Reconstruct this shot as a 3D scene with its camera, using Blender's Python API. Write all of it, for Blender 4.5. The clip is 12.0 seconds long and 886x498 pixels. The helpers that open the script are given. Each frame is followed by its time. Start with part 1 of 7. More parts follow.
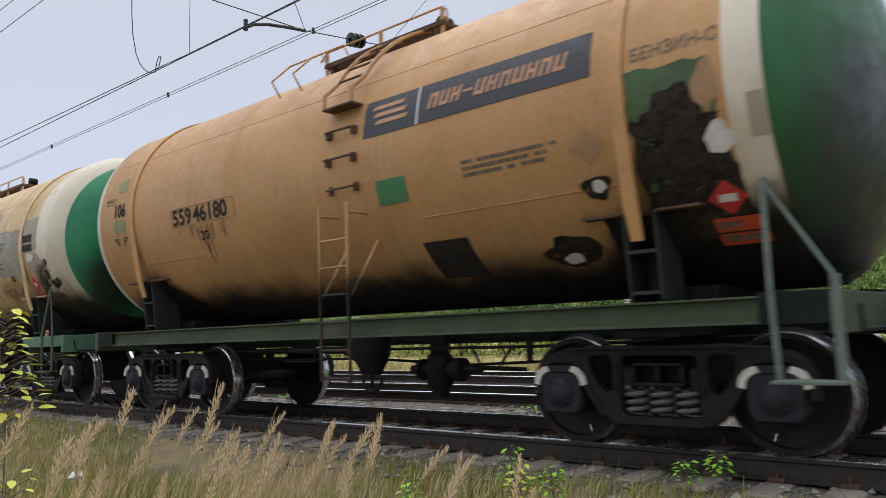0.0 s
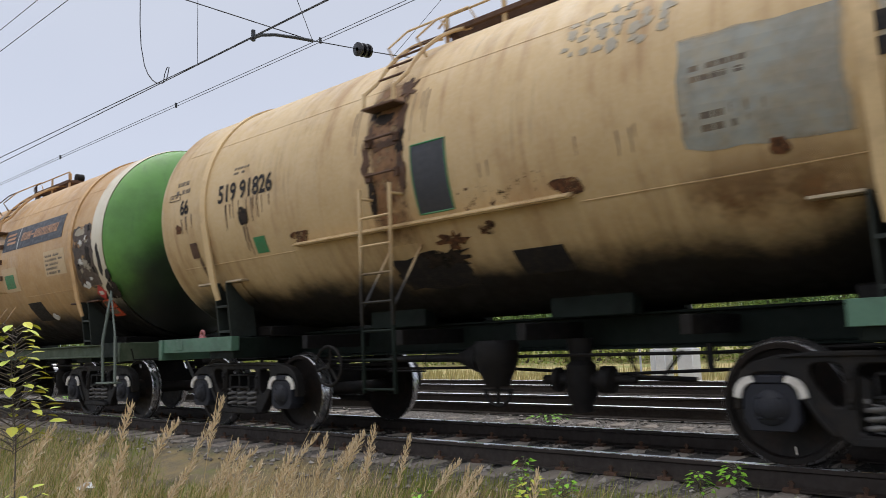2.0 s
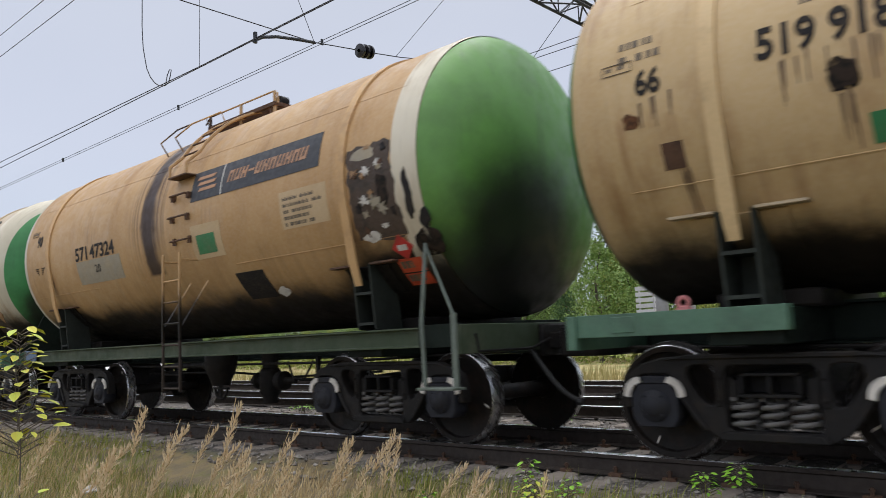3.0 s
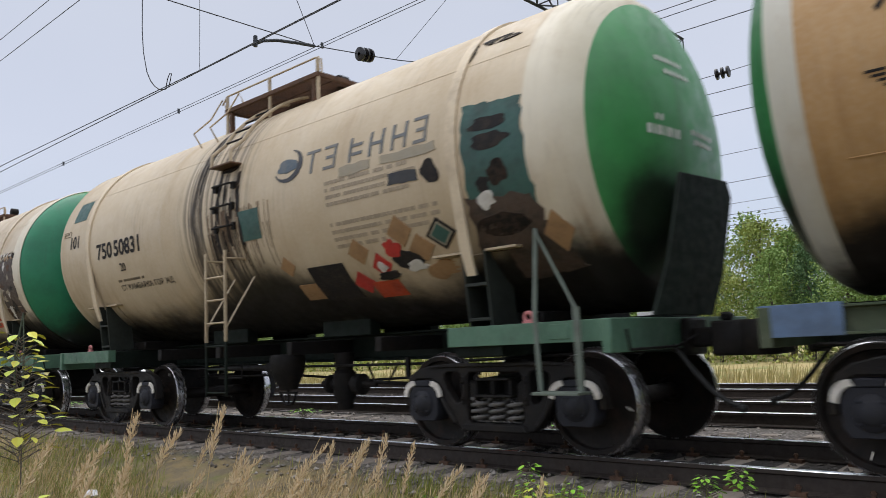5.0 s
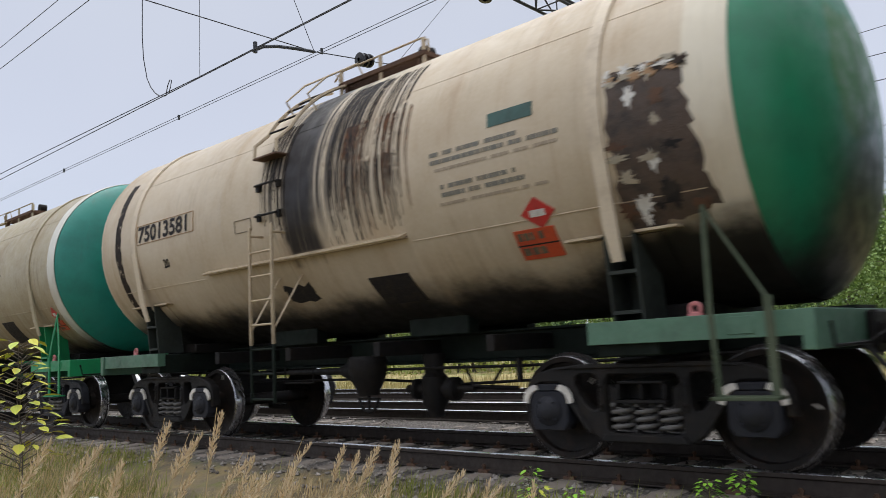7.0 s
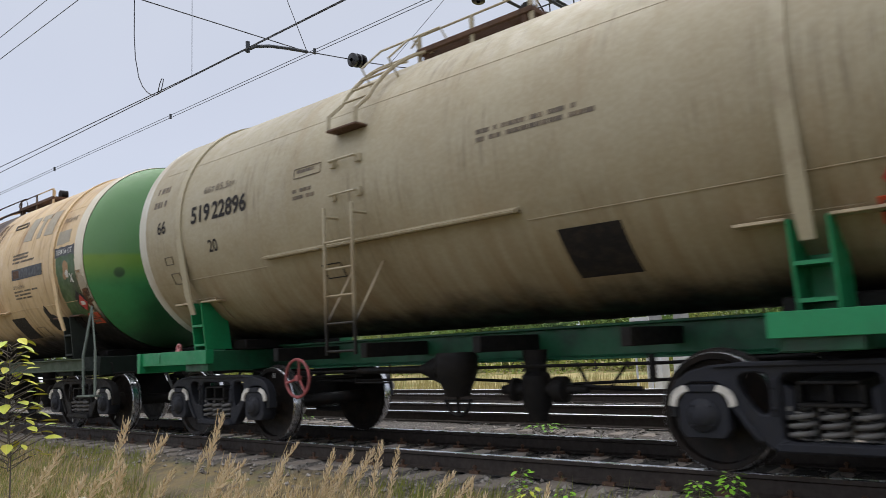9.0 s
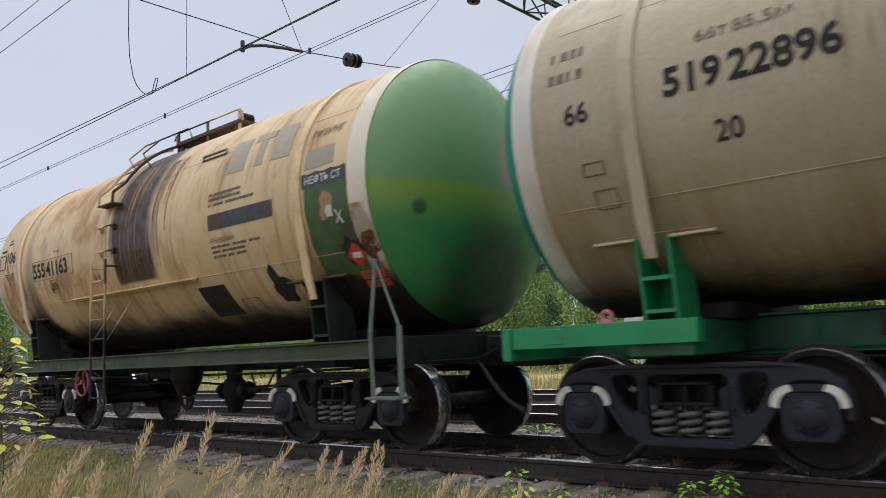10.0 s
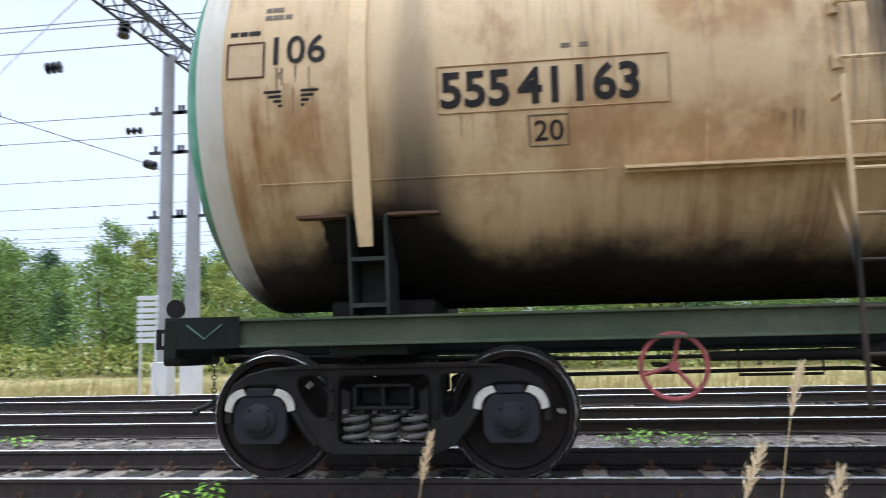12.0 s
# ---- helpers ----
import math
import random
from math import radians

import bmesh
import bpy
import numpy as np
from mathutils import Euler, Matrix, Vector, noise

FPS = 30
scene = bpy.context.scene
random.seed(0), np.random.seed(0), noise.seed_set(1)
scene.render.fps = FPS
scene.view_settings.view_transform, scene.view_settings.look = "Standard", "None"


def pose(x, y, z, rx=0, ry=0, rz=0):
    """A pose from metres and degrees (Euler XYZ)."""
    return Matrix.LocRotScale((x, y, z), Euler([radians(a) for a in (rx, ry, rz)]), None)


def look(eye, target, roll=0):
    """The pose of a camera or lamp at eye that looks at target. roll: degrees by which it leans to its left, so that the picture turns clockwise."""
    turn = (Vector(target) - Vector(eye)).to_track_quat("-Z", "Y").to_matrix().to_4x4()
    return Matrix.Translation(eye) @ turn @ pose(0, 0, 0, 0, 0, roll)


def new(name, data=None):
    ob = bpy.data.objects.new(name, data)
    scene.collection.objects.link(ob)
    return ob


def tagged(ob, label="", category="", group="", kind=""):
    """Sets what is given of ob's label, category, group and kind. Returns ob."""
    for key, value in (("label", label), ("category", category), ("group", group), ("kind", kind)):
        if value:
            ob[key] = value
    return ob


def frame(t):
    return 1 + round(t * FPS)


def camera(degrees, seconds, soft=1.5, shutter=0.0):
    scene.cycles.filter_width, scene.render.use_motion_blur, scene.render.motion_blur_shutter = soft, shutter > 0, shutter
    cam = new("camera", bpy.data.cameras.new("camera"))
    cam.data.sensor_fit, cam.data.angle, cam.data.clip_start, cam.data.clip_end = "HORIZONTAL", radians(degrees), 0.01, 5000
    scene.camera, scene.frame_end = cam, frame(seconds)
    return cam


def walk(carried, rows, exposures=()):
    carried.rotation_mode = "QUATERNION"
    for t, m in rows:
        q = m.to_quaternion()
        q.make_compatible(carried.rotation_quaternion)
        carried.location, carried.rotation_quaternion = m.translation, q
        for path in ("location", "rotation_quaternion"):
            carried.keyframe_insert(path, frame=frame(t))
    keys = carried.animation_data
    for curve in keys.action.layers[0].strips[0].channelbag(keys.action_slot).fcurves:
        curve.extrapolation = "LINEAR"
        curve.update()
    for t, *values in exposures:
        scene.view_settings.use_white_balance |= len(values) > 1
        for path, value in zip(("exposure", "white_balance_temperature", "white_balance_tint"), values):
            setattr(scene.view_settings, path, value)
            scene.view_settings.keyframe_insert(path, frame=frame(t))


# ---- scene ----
FOV = 59.4
cam = camera(FOV, 12.0, soft=0.75, shutter=0.2)


def eye(x, y, z, yaw, pitch, lean):
    return pose(x, y, z, 90 + pitch, 0, yaw) @ pose(0, 0, 0, 0, 0, -lean)


# seconds, place, yaw, pitch and lean of the hand-held camera beside the line
WALK = [
    (0.0, 0.04, -7.03, 1.02, 41.32, 6.20, 2.03),
    (0.5, 0.03, -7.03, 1.03, 41.52, 6.41, 2.14),
    (1.0, 0.03, -7.03, 1.03, 41.63, 6.57, 2.21),
    (1.5, 0.02, -7.03, 1.04, 41.69, 6.72, 2.22),
    (2.0, 0.01, -7.03, 1.04, 41.80, 6.79, 2.28),
    (2.5, 0.01, -7.03, 1.05, 41.92, 6.83, 2.38),
    (3.0, 0.00, -7.03, 1.05, 41.98, 6.84, 2.54),
    (5.0, 0.00, -7.03, 1.06, 42.00, 7.02, 2.67),
    (5.5, 0.00, -7.03, 1.06, 41.94, 7.10, 2.73),
    (6.0, 0.00, -7.03, 1.06, 41.93, 7.21, 2.81),
    (6.5, 0.00, -7.03, 1.06, 41.98, 7.32, 2.90),
    (7.0, 0.00, -7.03, 1.06, 42.03, 7.37, 2.98),
    (7.5, 0.00, -7.03, 1.06, 41.97, 7.39, 3.01),
    (9.5, 0.00, -7.03, 1.06, 41.20, 7.41, 2.69),
    (10.0, 0.00, -7.03, 1.06, 41.04, 7.40, 2.71),
    (10.5, 0.00, -7.03, 1.06, 40.82, 7.43, 2.62),
    (11.0, -0.01, -7.00, 1.07, 32.36, 7.43, 1.56),
    (11.5, 0.01, -6.97, 1.07, 21.72, 7.22, 0.88),
    (12.0, 0.04, -6.74, 1.03, 7.21, 6.64, 1.30),
]
walk(cam, [(t, eye(*row)) for t, *row in WALK], [(0.0, 0.0, 6500, 10), (10.4, 0.0, 6500, 10), (11.0, 0.02, 6550, 10), (11.5, 0.62, 6200, 10), (12.0, 0.60, 5950, 10)])

# ---- daylight: an overcast sky, brighter overhead, with a weak broad sun ----
world = bpy.data.worlds.new("overcast_sky")
scene.world = world
world.use_nodes = True
wt = world.node_tree
wt.nodes.clear()
w_out = wt.nodes.new("ShaderNodeOutputWorld")
w_bg = wt.nodes.new("ShaderNodeBackground")
w_sky = wt.nodes.new("ShaderNodeTexSky")
w_sky.sky_type = "NISHITA"
w_sky.sun_disc = False
w_sky.sun_elevation, w_sky.sun_rotation = radians(48), radians(200)
w_co = wt.nodes.new("ShaderNodeTexCoord")
w_sep = wt.nodes.new("ShaderNodeSeparateXYZ")
w_ramp = wt.nodes.new("ShaderNodeValToRGB")
w_noise = wt.nodes.new("ShaderNodeTexNoise")
w_mul = wt.nodes.new("ShaderNodeMixRGB")
w_mix = wt.nodes.new("ShaderNodeMixRGB")
w_noise.inputs["Scale"].default_value = 2.2
w_noise.inputs["Detail"].default_value = 4.0
cr = w_ramp.color_ramp
cr.elements[0].position, cr.elements[0].color = 0.0, (0.50, 0.56, 0.70, 1)
cr.elements[1].position, cr.elements[1].color = 1.0, (2.1, 2.2, 2.35, 1)
for at, col in ((0.13, (0.60, 0.645, 0.77, 1)), (0.25, (0.66, 0.69, 0.80, 1)), (0.45, (0.66, 0.69, 0.78, 1)), (0.62, (1.0, 1.04, 1.14, 1))):
    e = cr.elements.new(at)
    e.color = col
w_mul.blend_type, w_mul.inputs[0].default_value = "SOFT_LIGHT", 0.35
w_mix.blend_type, w_mix.inputs[0].default_value = "MIX", 0.97
wl = wt.links.new
wl(w_co.outputs["Generated"], w_sep.inputs[0])
wl(w_sep.outputs["Z"], w_ramp.inputs[0])
wl(w_co.outputs["Generated"], w_noise.inputs["Vector"])
wl(w_ramp.outputs[0], w_mul.inputs[1])
wl(w_noise.outputs["Fac"], w_mul.inputs[2])
wl(w_sky.outputs[0], w_mix.inputs[1])
wl(w_mul.outputs[0], w_mix.inputs[2])
wl(w_mix.outputs[0], w_bg.inputs[0])
w_bg.inputs[1].default_value = 0.9
wl(w_bg.outputs[0], w_out.inputs[0])
sun = new("sun", bpy.data.lights.new("sun", "SUN"))
sun.data.energy, sun.data.angle, sun.data.color = 1.3, radians(60), (1.0, 0.96, 0.9)
sun.matrix_world = look((-5, 2.5, 20), (0, 0, 0))


# ---- materials ----
class Net:
    """A node material under construction."""

    def __init__(self, name, rough=0.6, metal=0.0):
        self.mat = bpy.data.materials.new(name)
        self.mat.use_nodes = True
        self.t = self.mat.node_tree
        self.bsdf = self.t.nodes["Principled BSDF"]
        self.bsdf.inputs["Roughness"].default_value = rough
        self.bsdf.inputs["Metallic"].default_value = metal
        self.co = self.t.nodes.new("ShaderNodeTexCoord").outputs["Object"]

    def put(self, socket, value):
        if isinstance(value, bpy.types.NodeSocket):
            self.t.links.new(value, socket)
        elif isinstance(value, tuple) and len(value) == 3 and socket.type == "RGBA":
            socket.default_value = (*value, 1)
        else:
            socket.default_value = value

    def scaled(self, sx, sy, sz, co=None):
        n = self.t.nodes.new("ShaderNodeVectorMath")
        n.operation = "MULTIPLY"
        self.put(n.inputs[0], co or self.co)
        n.inputs[1].default_value = (sx, sy, sz)
        return n.outputs[0]

    def noise(self, scale, detail=4.0, rough=0.55, co=None):
        n = self.t.nodes.new("ShaderNodeTexNoise")
        self.put(n.inputs["Vector"], co or self.co)
        n.inputs["Scale"].default_value = scale
        n.inputs["Detail"].default_value = detail
        n.inputs["Roughness"].default_value = rough
        return n.outputs["Fac"]

    def voronoi(self, scale, co=None):
        n = self.t.nodes.new("ShaderNodeTexVoronoi")
        self.put(n.inputs["Vector"], co or self.co)
        n.inputs["Scale"].default_value = scale
        return n.outputs["Distance"]

    def math(self, op, a, b=0.0):
        n = self.t.nodes.new("ShaderNodeMath")
        n.operation = op
        self.put(n.inputs[0], a)
        self.put(n.inputs[1], b)
        return n.outputs[0]

    def step(self, value, a, b, lo=0.0, hi=1.0):
        n = self.t.nodes.new("ShaderNodeMapRange")
        n.interpolation_type = "SMOOTHSTEP"
        self.put(n.inputs[0], value)
        for k, q in zip((1, 2, 3, 4), (a, b, lo, hi)):
            n.inputs[k].default_value = q
        return n.outputs[0]

    def mix(self, fac, a, b, kind="MIX"):
        n = self.t.nodes.new("ShaderNodeMixRGB")
        n.blend_type = kind
        self.put(n.inputs[0], fac)
        self.put(n.inputs[1], a)
        self.put(n.inputs[2], b)
        return n.outputs[0]

    def xyz(self, co=None):
        n = self.t.nodes.new("ShaderNodeSeparateXYZ")
        self.put(n.inputs[0], co or self.co)
        return n.outputs

    def random(self):
        return self.t.nodes.new("ShaderNodeObjectInfo").outputs["Random"]

    def island(self):
        return self.t.nodes.new("ShaderNodeNewGeometry").outputs["Random Per Island"]

    def bump(self, height, strength=0.3, distance=0.02):
        n = self.t.nodes.new("ShaderNodeBump")
        n.inputs["Strength"].default_value = strength
        n.inputs["Distance"].default_value = distance
        self.put(n.inputs["Height"], height)
        self.t.links.new(n.outputs[0], self.bsdf.inputs["Normal"])

    def done(self, colour, rough=None):
        self.put(self.bsdf.inputs["Base Color"], colour)
        if rough is not None:
            self.put(self.bsdf.inputs["Roughness"], rough)
        return self.mat


def worn(name, colour, dirt=(0.03, 0.025, 0.02), amount=0.45, rough=0.6, metal=0.0, scale=3.0, bump=0.2, gloss=0.5):
    """Paint, steel or stone with dirt in patches and fine grain."""
    g = Net(name, rough, metal)
    g.bsdf.inputs["Specular IOR Level"].default_value = gloss
    big = g.step(g.noise(scale, 6, 0.65), 0.42, 0.72, 0.0, amount)
    fine = g.step(g.noise(scale * 14, 3), 0.35, 0.75, 0.0, amount * 0.5)
    col = g.mix(big, colour, dirt)
    col = g.mix(fine, col, tuple(c * 0.6 for c in colour))
    g.bump(g.noise(scale * 18, 4), bump, 0.006)
    return g.done(col, g.step(g.noise(scale * 5), 0.3, 0.7, max(0.05, rough - 0.12), min(1.0, rough + 0.15)))


def plain(name, colour, rough=0.6, metal=0.0, vary=0.18, scale=9.0):
    g = Net(name, rough, metal)
    col = g.mix(g.step(g.noise(scale, 5, 0.65), 0.3, 0.75), colour, tuple(c * (1 - vary * 2) for c in colour))
    return g.done(col)


def tank_paint(name, colour, spill=None, soot=1.72, rust=0.5, grime_shade=0.5, dark=(0.008, 0.007, 0.006), oil=(0.044, 0.025, 0.020), column=None, rise=None, saddle=0.05, ends=0.30):
    """Oil-car paint: run-down rust, a tarred belly with a ragged edge and painted-in shade, and spilt oil below the
    dome where the car has it.
    """
    g = Net(name, 0.5)
    g.bsdf.inputs["Specular IOR Level"].default_value = 0.32
    x, y, z = g.xyz()[0], g.xyz()[1], g.xyz()[2]
    broad = g.noise(0.9, 5, 0.6)
    runs = g.noise(1.0, 5, 0.6, g.scaled(7.0, 0.5, 0.55))
    fine = g.noise(1.0, 4, 0.6, g.scaled(30.0, 2.0, 1.6))
    col = g.mix(g.step(broad, 0.3, 0.72), colour, tuple(c * k for c, k in zip(colour, (0.84, 0.80, 0.74))))
    col = g.mix(g.step(g.noise(26, 3), 0.35, 0.7, 0.0, 0.10), col, (0.75, 0.68, 0.55))
    rusty = g.math("MULTIPLY", g.step(runs, 0.48, 0.70), g.step(broad, 0.38, 0.62))
    col = g.mix(g.math("MULTIPLY", rusty, rust * 1.05), col, (0.29, 0.145, 0.055))
    blotch = g.noise(1.0, 6, 0.7, g.scaled(1.5, 1.2, 0.9))
    col = g.mix(g.math("MULTIPLY", g.step(blotch, 0.52, 0.70), rust * 0.7), col, (0.33, 0.185, 0.08))
    col = g.mix(g.math("MULTIPLY", g.math("MULTIPLY", g.step(fine, 0.50, 0.74), g.step(g.noise(0.8, 4, 0.6), 0.42, 0.62)), grime_shade * 0.65), col, (0.09, 0.065, 0.04))
    # brown grime towards the belly, which also paints in the shell's lower shade
    low = g.math("MULTIPLY", g.step(z, 1.55, 2.75, 1.0, 0.0), g.step(runs, 0.30, 0.68, 0.25, 1.0))
    col = g.mix(g.math("MULTIPLY", low, grime_shade * 0.75), col, (0.20, 0.125, 0.055))
    for a, b, c, floor in spill or ():
        wob = g.math("MULTIPLY", g.math("SUBTRACT", g.noise(1.3, 3), 0.5), 0.35)
        xs = g.math("ADD", x, wob)
        core = g.math("MULTIPLY", g.step(xs, a - 0.06, a + 0.05), g.step(xs, b - 0.10, b + 0.12, 1.0, 0.0))
        thin = g.math("MULTIPLY", g.step(xs, a - 0.5, a + 0.1), g.step(xs, b, c, 1.0, 0.0))
        trick = g.noise(1.0, 4, 0.65, g.scaled(17.0, 0.8, 0.30))
        thin = g.math("MULTIPLY", thin, g.step(trick, 0.46, 0.56))
        thin = g.math("MULTIPLY", thin, g.step(g.math("ADD", z, g.math("MULTIPLY", runs, 1.2)), floor + 0.3, floor + 1.5))
        core = g.math("MULTIPLY", core, g.step(trick, 0.72, 0.56, 0.50, 0.99))
        both = g.math("MULTIPLY", g.math("MAXIMUM", core, g.math("MULTIPLY", thin, 0.85)), g.step(z, floor - 0.03, floor + 0.03))
        col = g.mix(both, col, oil)
    if column:
        # exhaust-grey run beside the strap, wider and blacker towards the belly
        away = g.math("ABSOLUTE", g.math("SUBTRACT", g.math("ADD", x, g.math("MULTIPLY", g.math("SUBTRACT", runs, 0.5), 0.15)), column))
        wide = g.step(z, 1.5, 4.3, 0.42, 0.10)
        run = g.math("MULTIPLY", g.step(g.math("DIVIDE", away, wide), 0.15, 1.0, 1.0, 0.0), g.step(z, 1.7, 3.3, 0.95, 0.38))
        col = g.mix(run, col, (0.05, 0.043, 0.04))
    edge = g.math("ADD", z, g.math("MULTIPLY", g.math("SUBTRACT", g.noise(1.1, 6, 0.7), 0.5), 0.55))
    edge = g.math("ADD", edge, g.math("MULTIPLY", g.math("SUBTRACT", fine, 0.5), 0.03))
    soft = 0.26
    if saddle:
        # soot thrown up round the saddles, and higher at the filling end
        reach = g.math("ADD", g.math("ABSOLUTE", x), g.math("MULTIPLY", g.math("SUBTRACT", broad, 0.5), 0.5))
        lift = g.math("MULTIPLY", g.step(reach, 3.10, 3.80, 0.0, saddle), g.step(reach, 4.0, 4.45, 1.0, 0.0))
        edge = g.math("SUBTRACT", edge, g.math("MULTIPLY", lift, g.step(x, 2.0, 3.0, 1.0, 0.0)))
        edge = g.math("SUBTRACT", edge, g.step(x, 3.30, 4.10, 0.0, ends))
    if rise:
        # the tar climbs higher below the dome
        mid, half, lift = rise
        edge = g.math("SUBTRACT", edge, g.step(g.math("ABSOLUTE", g.math("SUBTRACT", x, mid)), 0.0, half, lift, 0.0))
        soft = 0.34
    # tar on the belly, deepened by underside shade put into the colour
    tar = g.step(edge, soot - 0.08, soot + soft, 0.985, 0.0)
    col = g.mix(tar, col, dark)
    g.bump(g.math("ADD", g.math("MULTIPLY", g.noise(1.6, 2), 1.0), g.math("MULTIPLY", g.noise(60, 3), 0.06)), 0.12, 0.05)
    return g.done(col, g.step(g.noise(5, 5), 0.3, 0.7, 0.36, 0.62))


def head_paint(name, colour, soot=1.9, patch=None, blob=None, stripe=None, depth=0.95):
    g = Net(name, 0.42)
    z = g.xyz()[2]
    col = g.mix(g.step(g.noise(1.4, 5, 0.65), 0.35, 0.7), colour, tuple(c * 0.72 for c in colour))
    if patch:
        col = g.mix(g.step(g.noise(0.55, 2), 0.50, 0.54), col, patch)
    col = g.mix(g.step(g.noise(1.0, 5, 0.65, g.scaled(6, 6, 0.8)), 0.56, 0.8, 0.0, 0.4), col, (0.05, 0.06, 0.04))
    if stripe:
        # a chalky coat above the seam, an older, yellower one showing just below it
        seam = g.math("SUBTRACT", z, g.math("ADD", stripe[0], g.math("MULTIPLY", g.math("SUBTRACT", g.noise(0.8, 3), 0.5), 0.12)))
        col = g.mix(g.step(seam, -0.55, -0.04, 0.0, 0.9), col, stripe[1])
        col = g.mix(g.step(seam, -0.03, 0.05), col, g.mix(g.noise(1.2, 5, 0.6), stripe[2], tuple(c * 0.75 for c in stripe[2])))
        # a faded pinkish smear above the seam
        off = g.math("ABSOLUTE", g.math("SUBTRACT", g.xyz()[1], 0.25))
        smear = g.math("MULTIPLY", g.step(off, 0.08, 0.34, 0.6, 0.0), g.math("MULTIPLY", g.step(seam, 0.0, 0.1), g.step(seam, 0.3, 0.85, 1.0, 0.0)))
        col = g.mix(smear, col, (0.34, 0.20, 0.11))
        spots = g.step(g.voronoi(1.6), 0.10, 0.17, 0.85, 0.0)
        col = g.mix(g.math("MULTIPLY", spots, g.step(z, 2.5, 2.9, 1.0, 0.0)), col, (0.02, 0.04, 0.02))
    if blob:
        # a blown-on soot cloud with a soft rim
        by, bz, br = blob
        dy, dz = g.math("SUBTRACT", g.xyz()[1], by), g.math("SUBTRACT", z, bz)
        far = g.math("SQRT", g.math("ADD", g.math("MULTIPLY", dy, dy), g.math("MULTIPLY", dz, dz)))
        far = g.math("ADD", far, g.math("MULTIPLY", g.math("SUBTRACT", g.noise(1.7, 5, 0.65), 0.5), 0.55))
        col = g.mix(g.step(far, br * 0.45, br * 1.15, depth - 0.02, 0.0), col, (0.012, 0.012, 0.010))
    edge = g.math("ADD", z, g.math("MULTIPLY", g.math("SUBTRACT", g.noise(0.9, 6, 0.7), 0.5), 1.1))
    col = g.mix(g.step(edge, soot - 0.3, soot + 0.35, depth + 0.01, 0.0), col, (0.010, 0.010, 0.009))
    g.bump(g.noise(2.0, 3), 0.10, 0.05)
    return g.done(col, g.step(g.noise(6, 4), 0.3, 0.7, 0.30, 0.55))


BEIGE = {
    "a": (0.49, 0.265, 0.102), "b": (0.60, 0.43, 0.225), "c": (0.52, 0.32, 0.145), "e": (0.60, 0.495, 0.355),
    "f": (0.57, 0.48, 0.36), "h": (0.385, 0.335, 0.228), "i": (0.66, 0.485, 0.275),
}
M_WHITE = tank_paint("chalky_white_paint", (0.68, 0.62, 0.50), None, 1.80, 0.6, 0.5, saddle=0.0)
M_WHITE_CLEAN = tank_paint("clean_white_paint", (0.66, 0.655, 0.60), None, 1.45, 0.3, 0.35, saddle=0.0)
M_BLACK = worn("black_steel", (0.012, 0.011, 0.011), (0.026, 0.020, 0.015), 0.5, 0.6, gloss=0.16)
M_BOGIE = worn("greasy_cast_steel", (0.016, 0.015, 0.015), (0.034, 0.026, 0.020), 0.6, 0.55, 0.0, 4.0, 0.5, gloss=0.16)
M_CAST = worn("blue_grey_cast_steel", (0.026, 0.027, 0.034), (0.03, 0.028, 0.026), 0.5, 0.5, 0.0, 4.0, 0.5, gloss=0.16)
M_SPRING = worn("worn_spring_steel", (0.155, 0.147, 0.14), (0.03, 0.026, 0.022), 0.5, 0.55, 0.3, 8.0, 0.2, 0.3)
M_CHALK = worn("chalk_white_mark", (0.70, 0.66, 0.60), (0.16, 0.12, 0.10), 0.5, 0.8, 0.0, 7.0)
M_TREAD = worn("polished_tread", (0.64, 0.64, 0.66), (0.25, 0.24, 0.23), 0.2, 0.25, 0.95, 4.0, 0.03)
M_WEB = worn("oily_wheel_web", (0.013, 0.011, 0.010), (0.045, 0.028, 0.020), 0.55, 0.5, 0.0, 5.0, gloss=0.16)
M_RUST = worn("rusted_iron", (0.11, 0.055, 0.03), (0.03, 0.02, 0.015), 0.6, 0.8, 0.0, 6.0, 0.5)
# green frame paint blackened by soot and by underframe shade put into it
M_FRAME_DK = worn("sooty_shaded_green_paint", (0.013, 0.019, 0.015), (0.007, 0.007, 0.006), 0.75, 0.65, 0.0, 2.0, gloss=0.12)
M_SILL = worn("weathered_sill_paint", (0.054, 0.074, 0.043), (0.115, 0.125, 0.085), 0.6, 0.55, 0.0, 1.3, gloss=0.2)
M_SADDLE = worn("dark_green_saddle_paint", (0.036, 0.042, 0.036), (0.012, 0.012, 0.011), 0.6, 0.6, 0.0, 2.0, gloss=0.2)
M_FRAME_MD = worn("faded_green_paint", (0.085, 0.175, 0.115), (0.035, 0.05, 0.038), 0.6, 0.55, 0.0, 2.0)
M_FRAME_BR = worn("bright_green_paint", (0.010, 0.235, 0.085), (0.02, 0.07, 0.035), 0.35, 0.42, 0.0, 2.0)
M_IRON = worn("dark_brown_iron", (0.045, 0.034, 0.027), (0.09, 0.06, 0.045), 0.5, 0.65, 0.0, 5.0, gloss=0.25)
# bright green frame paint darkened for the shade under the tank, with grime
M_FRAME_SHADED = worn("shaded_grimy_green_paint", (0.010, 0.105, 0.045), (0.010, 0.018, 0.012), 0.85, 0.5, 0.0, 1.6)
M_RED = worn("red_sticker", (0.52, 0.035, 0.03), (0.16, 0.03, 0.025), 0.5, 0.5, 0.0, 6.0)
M_ORANGE = worn("orange_placard", (0.55, 0.075, 0.025), (0.16, 0.03, 0.02), 0.5, 0.5, 0.0, 6.0)
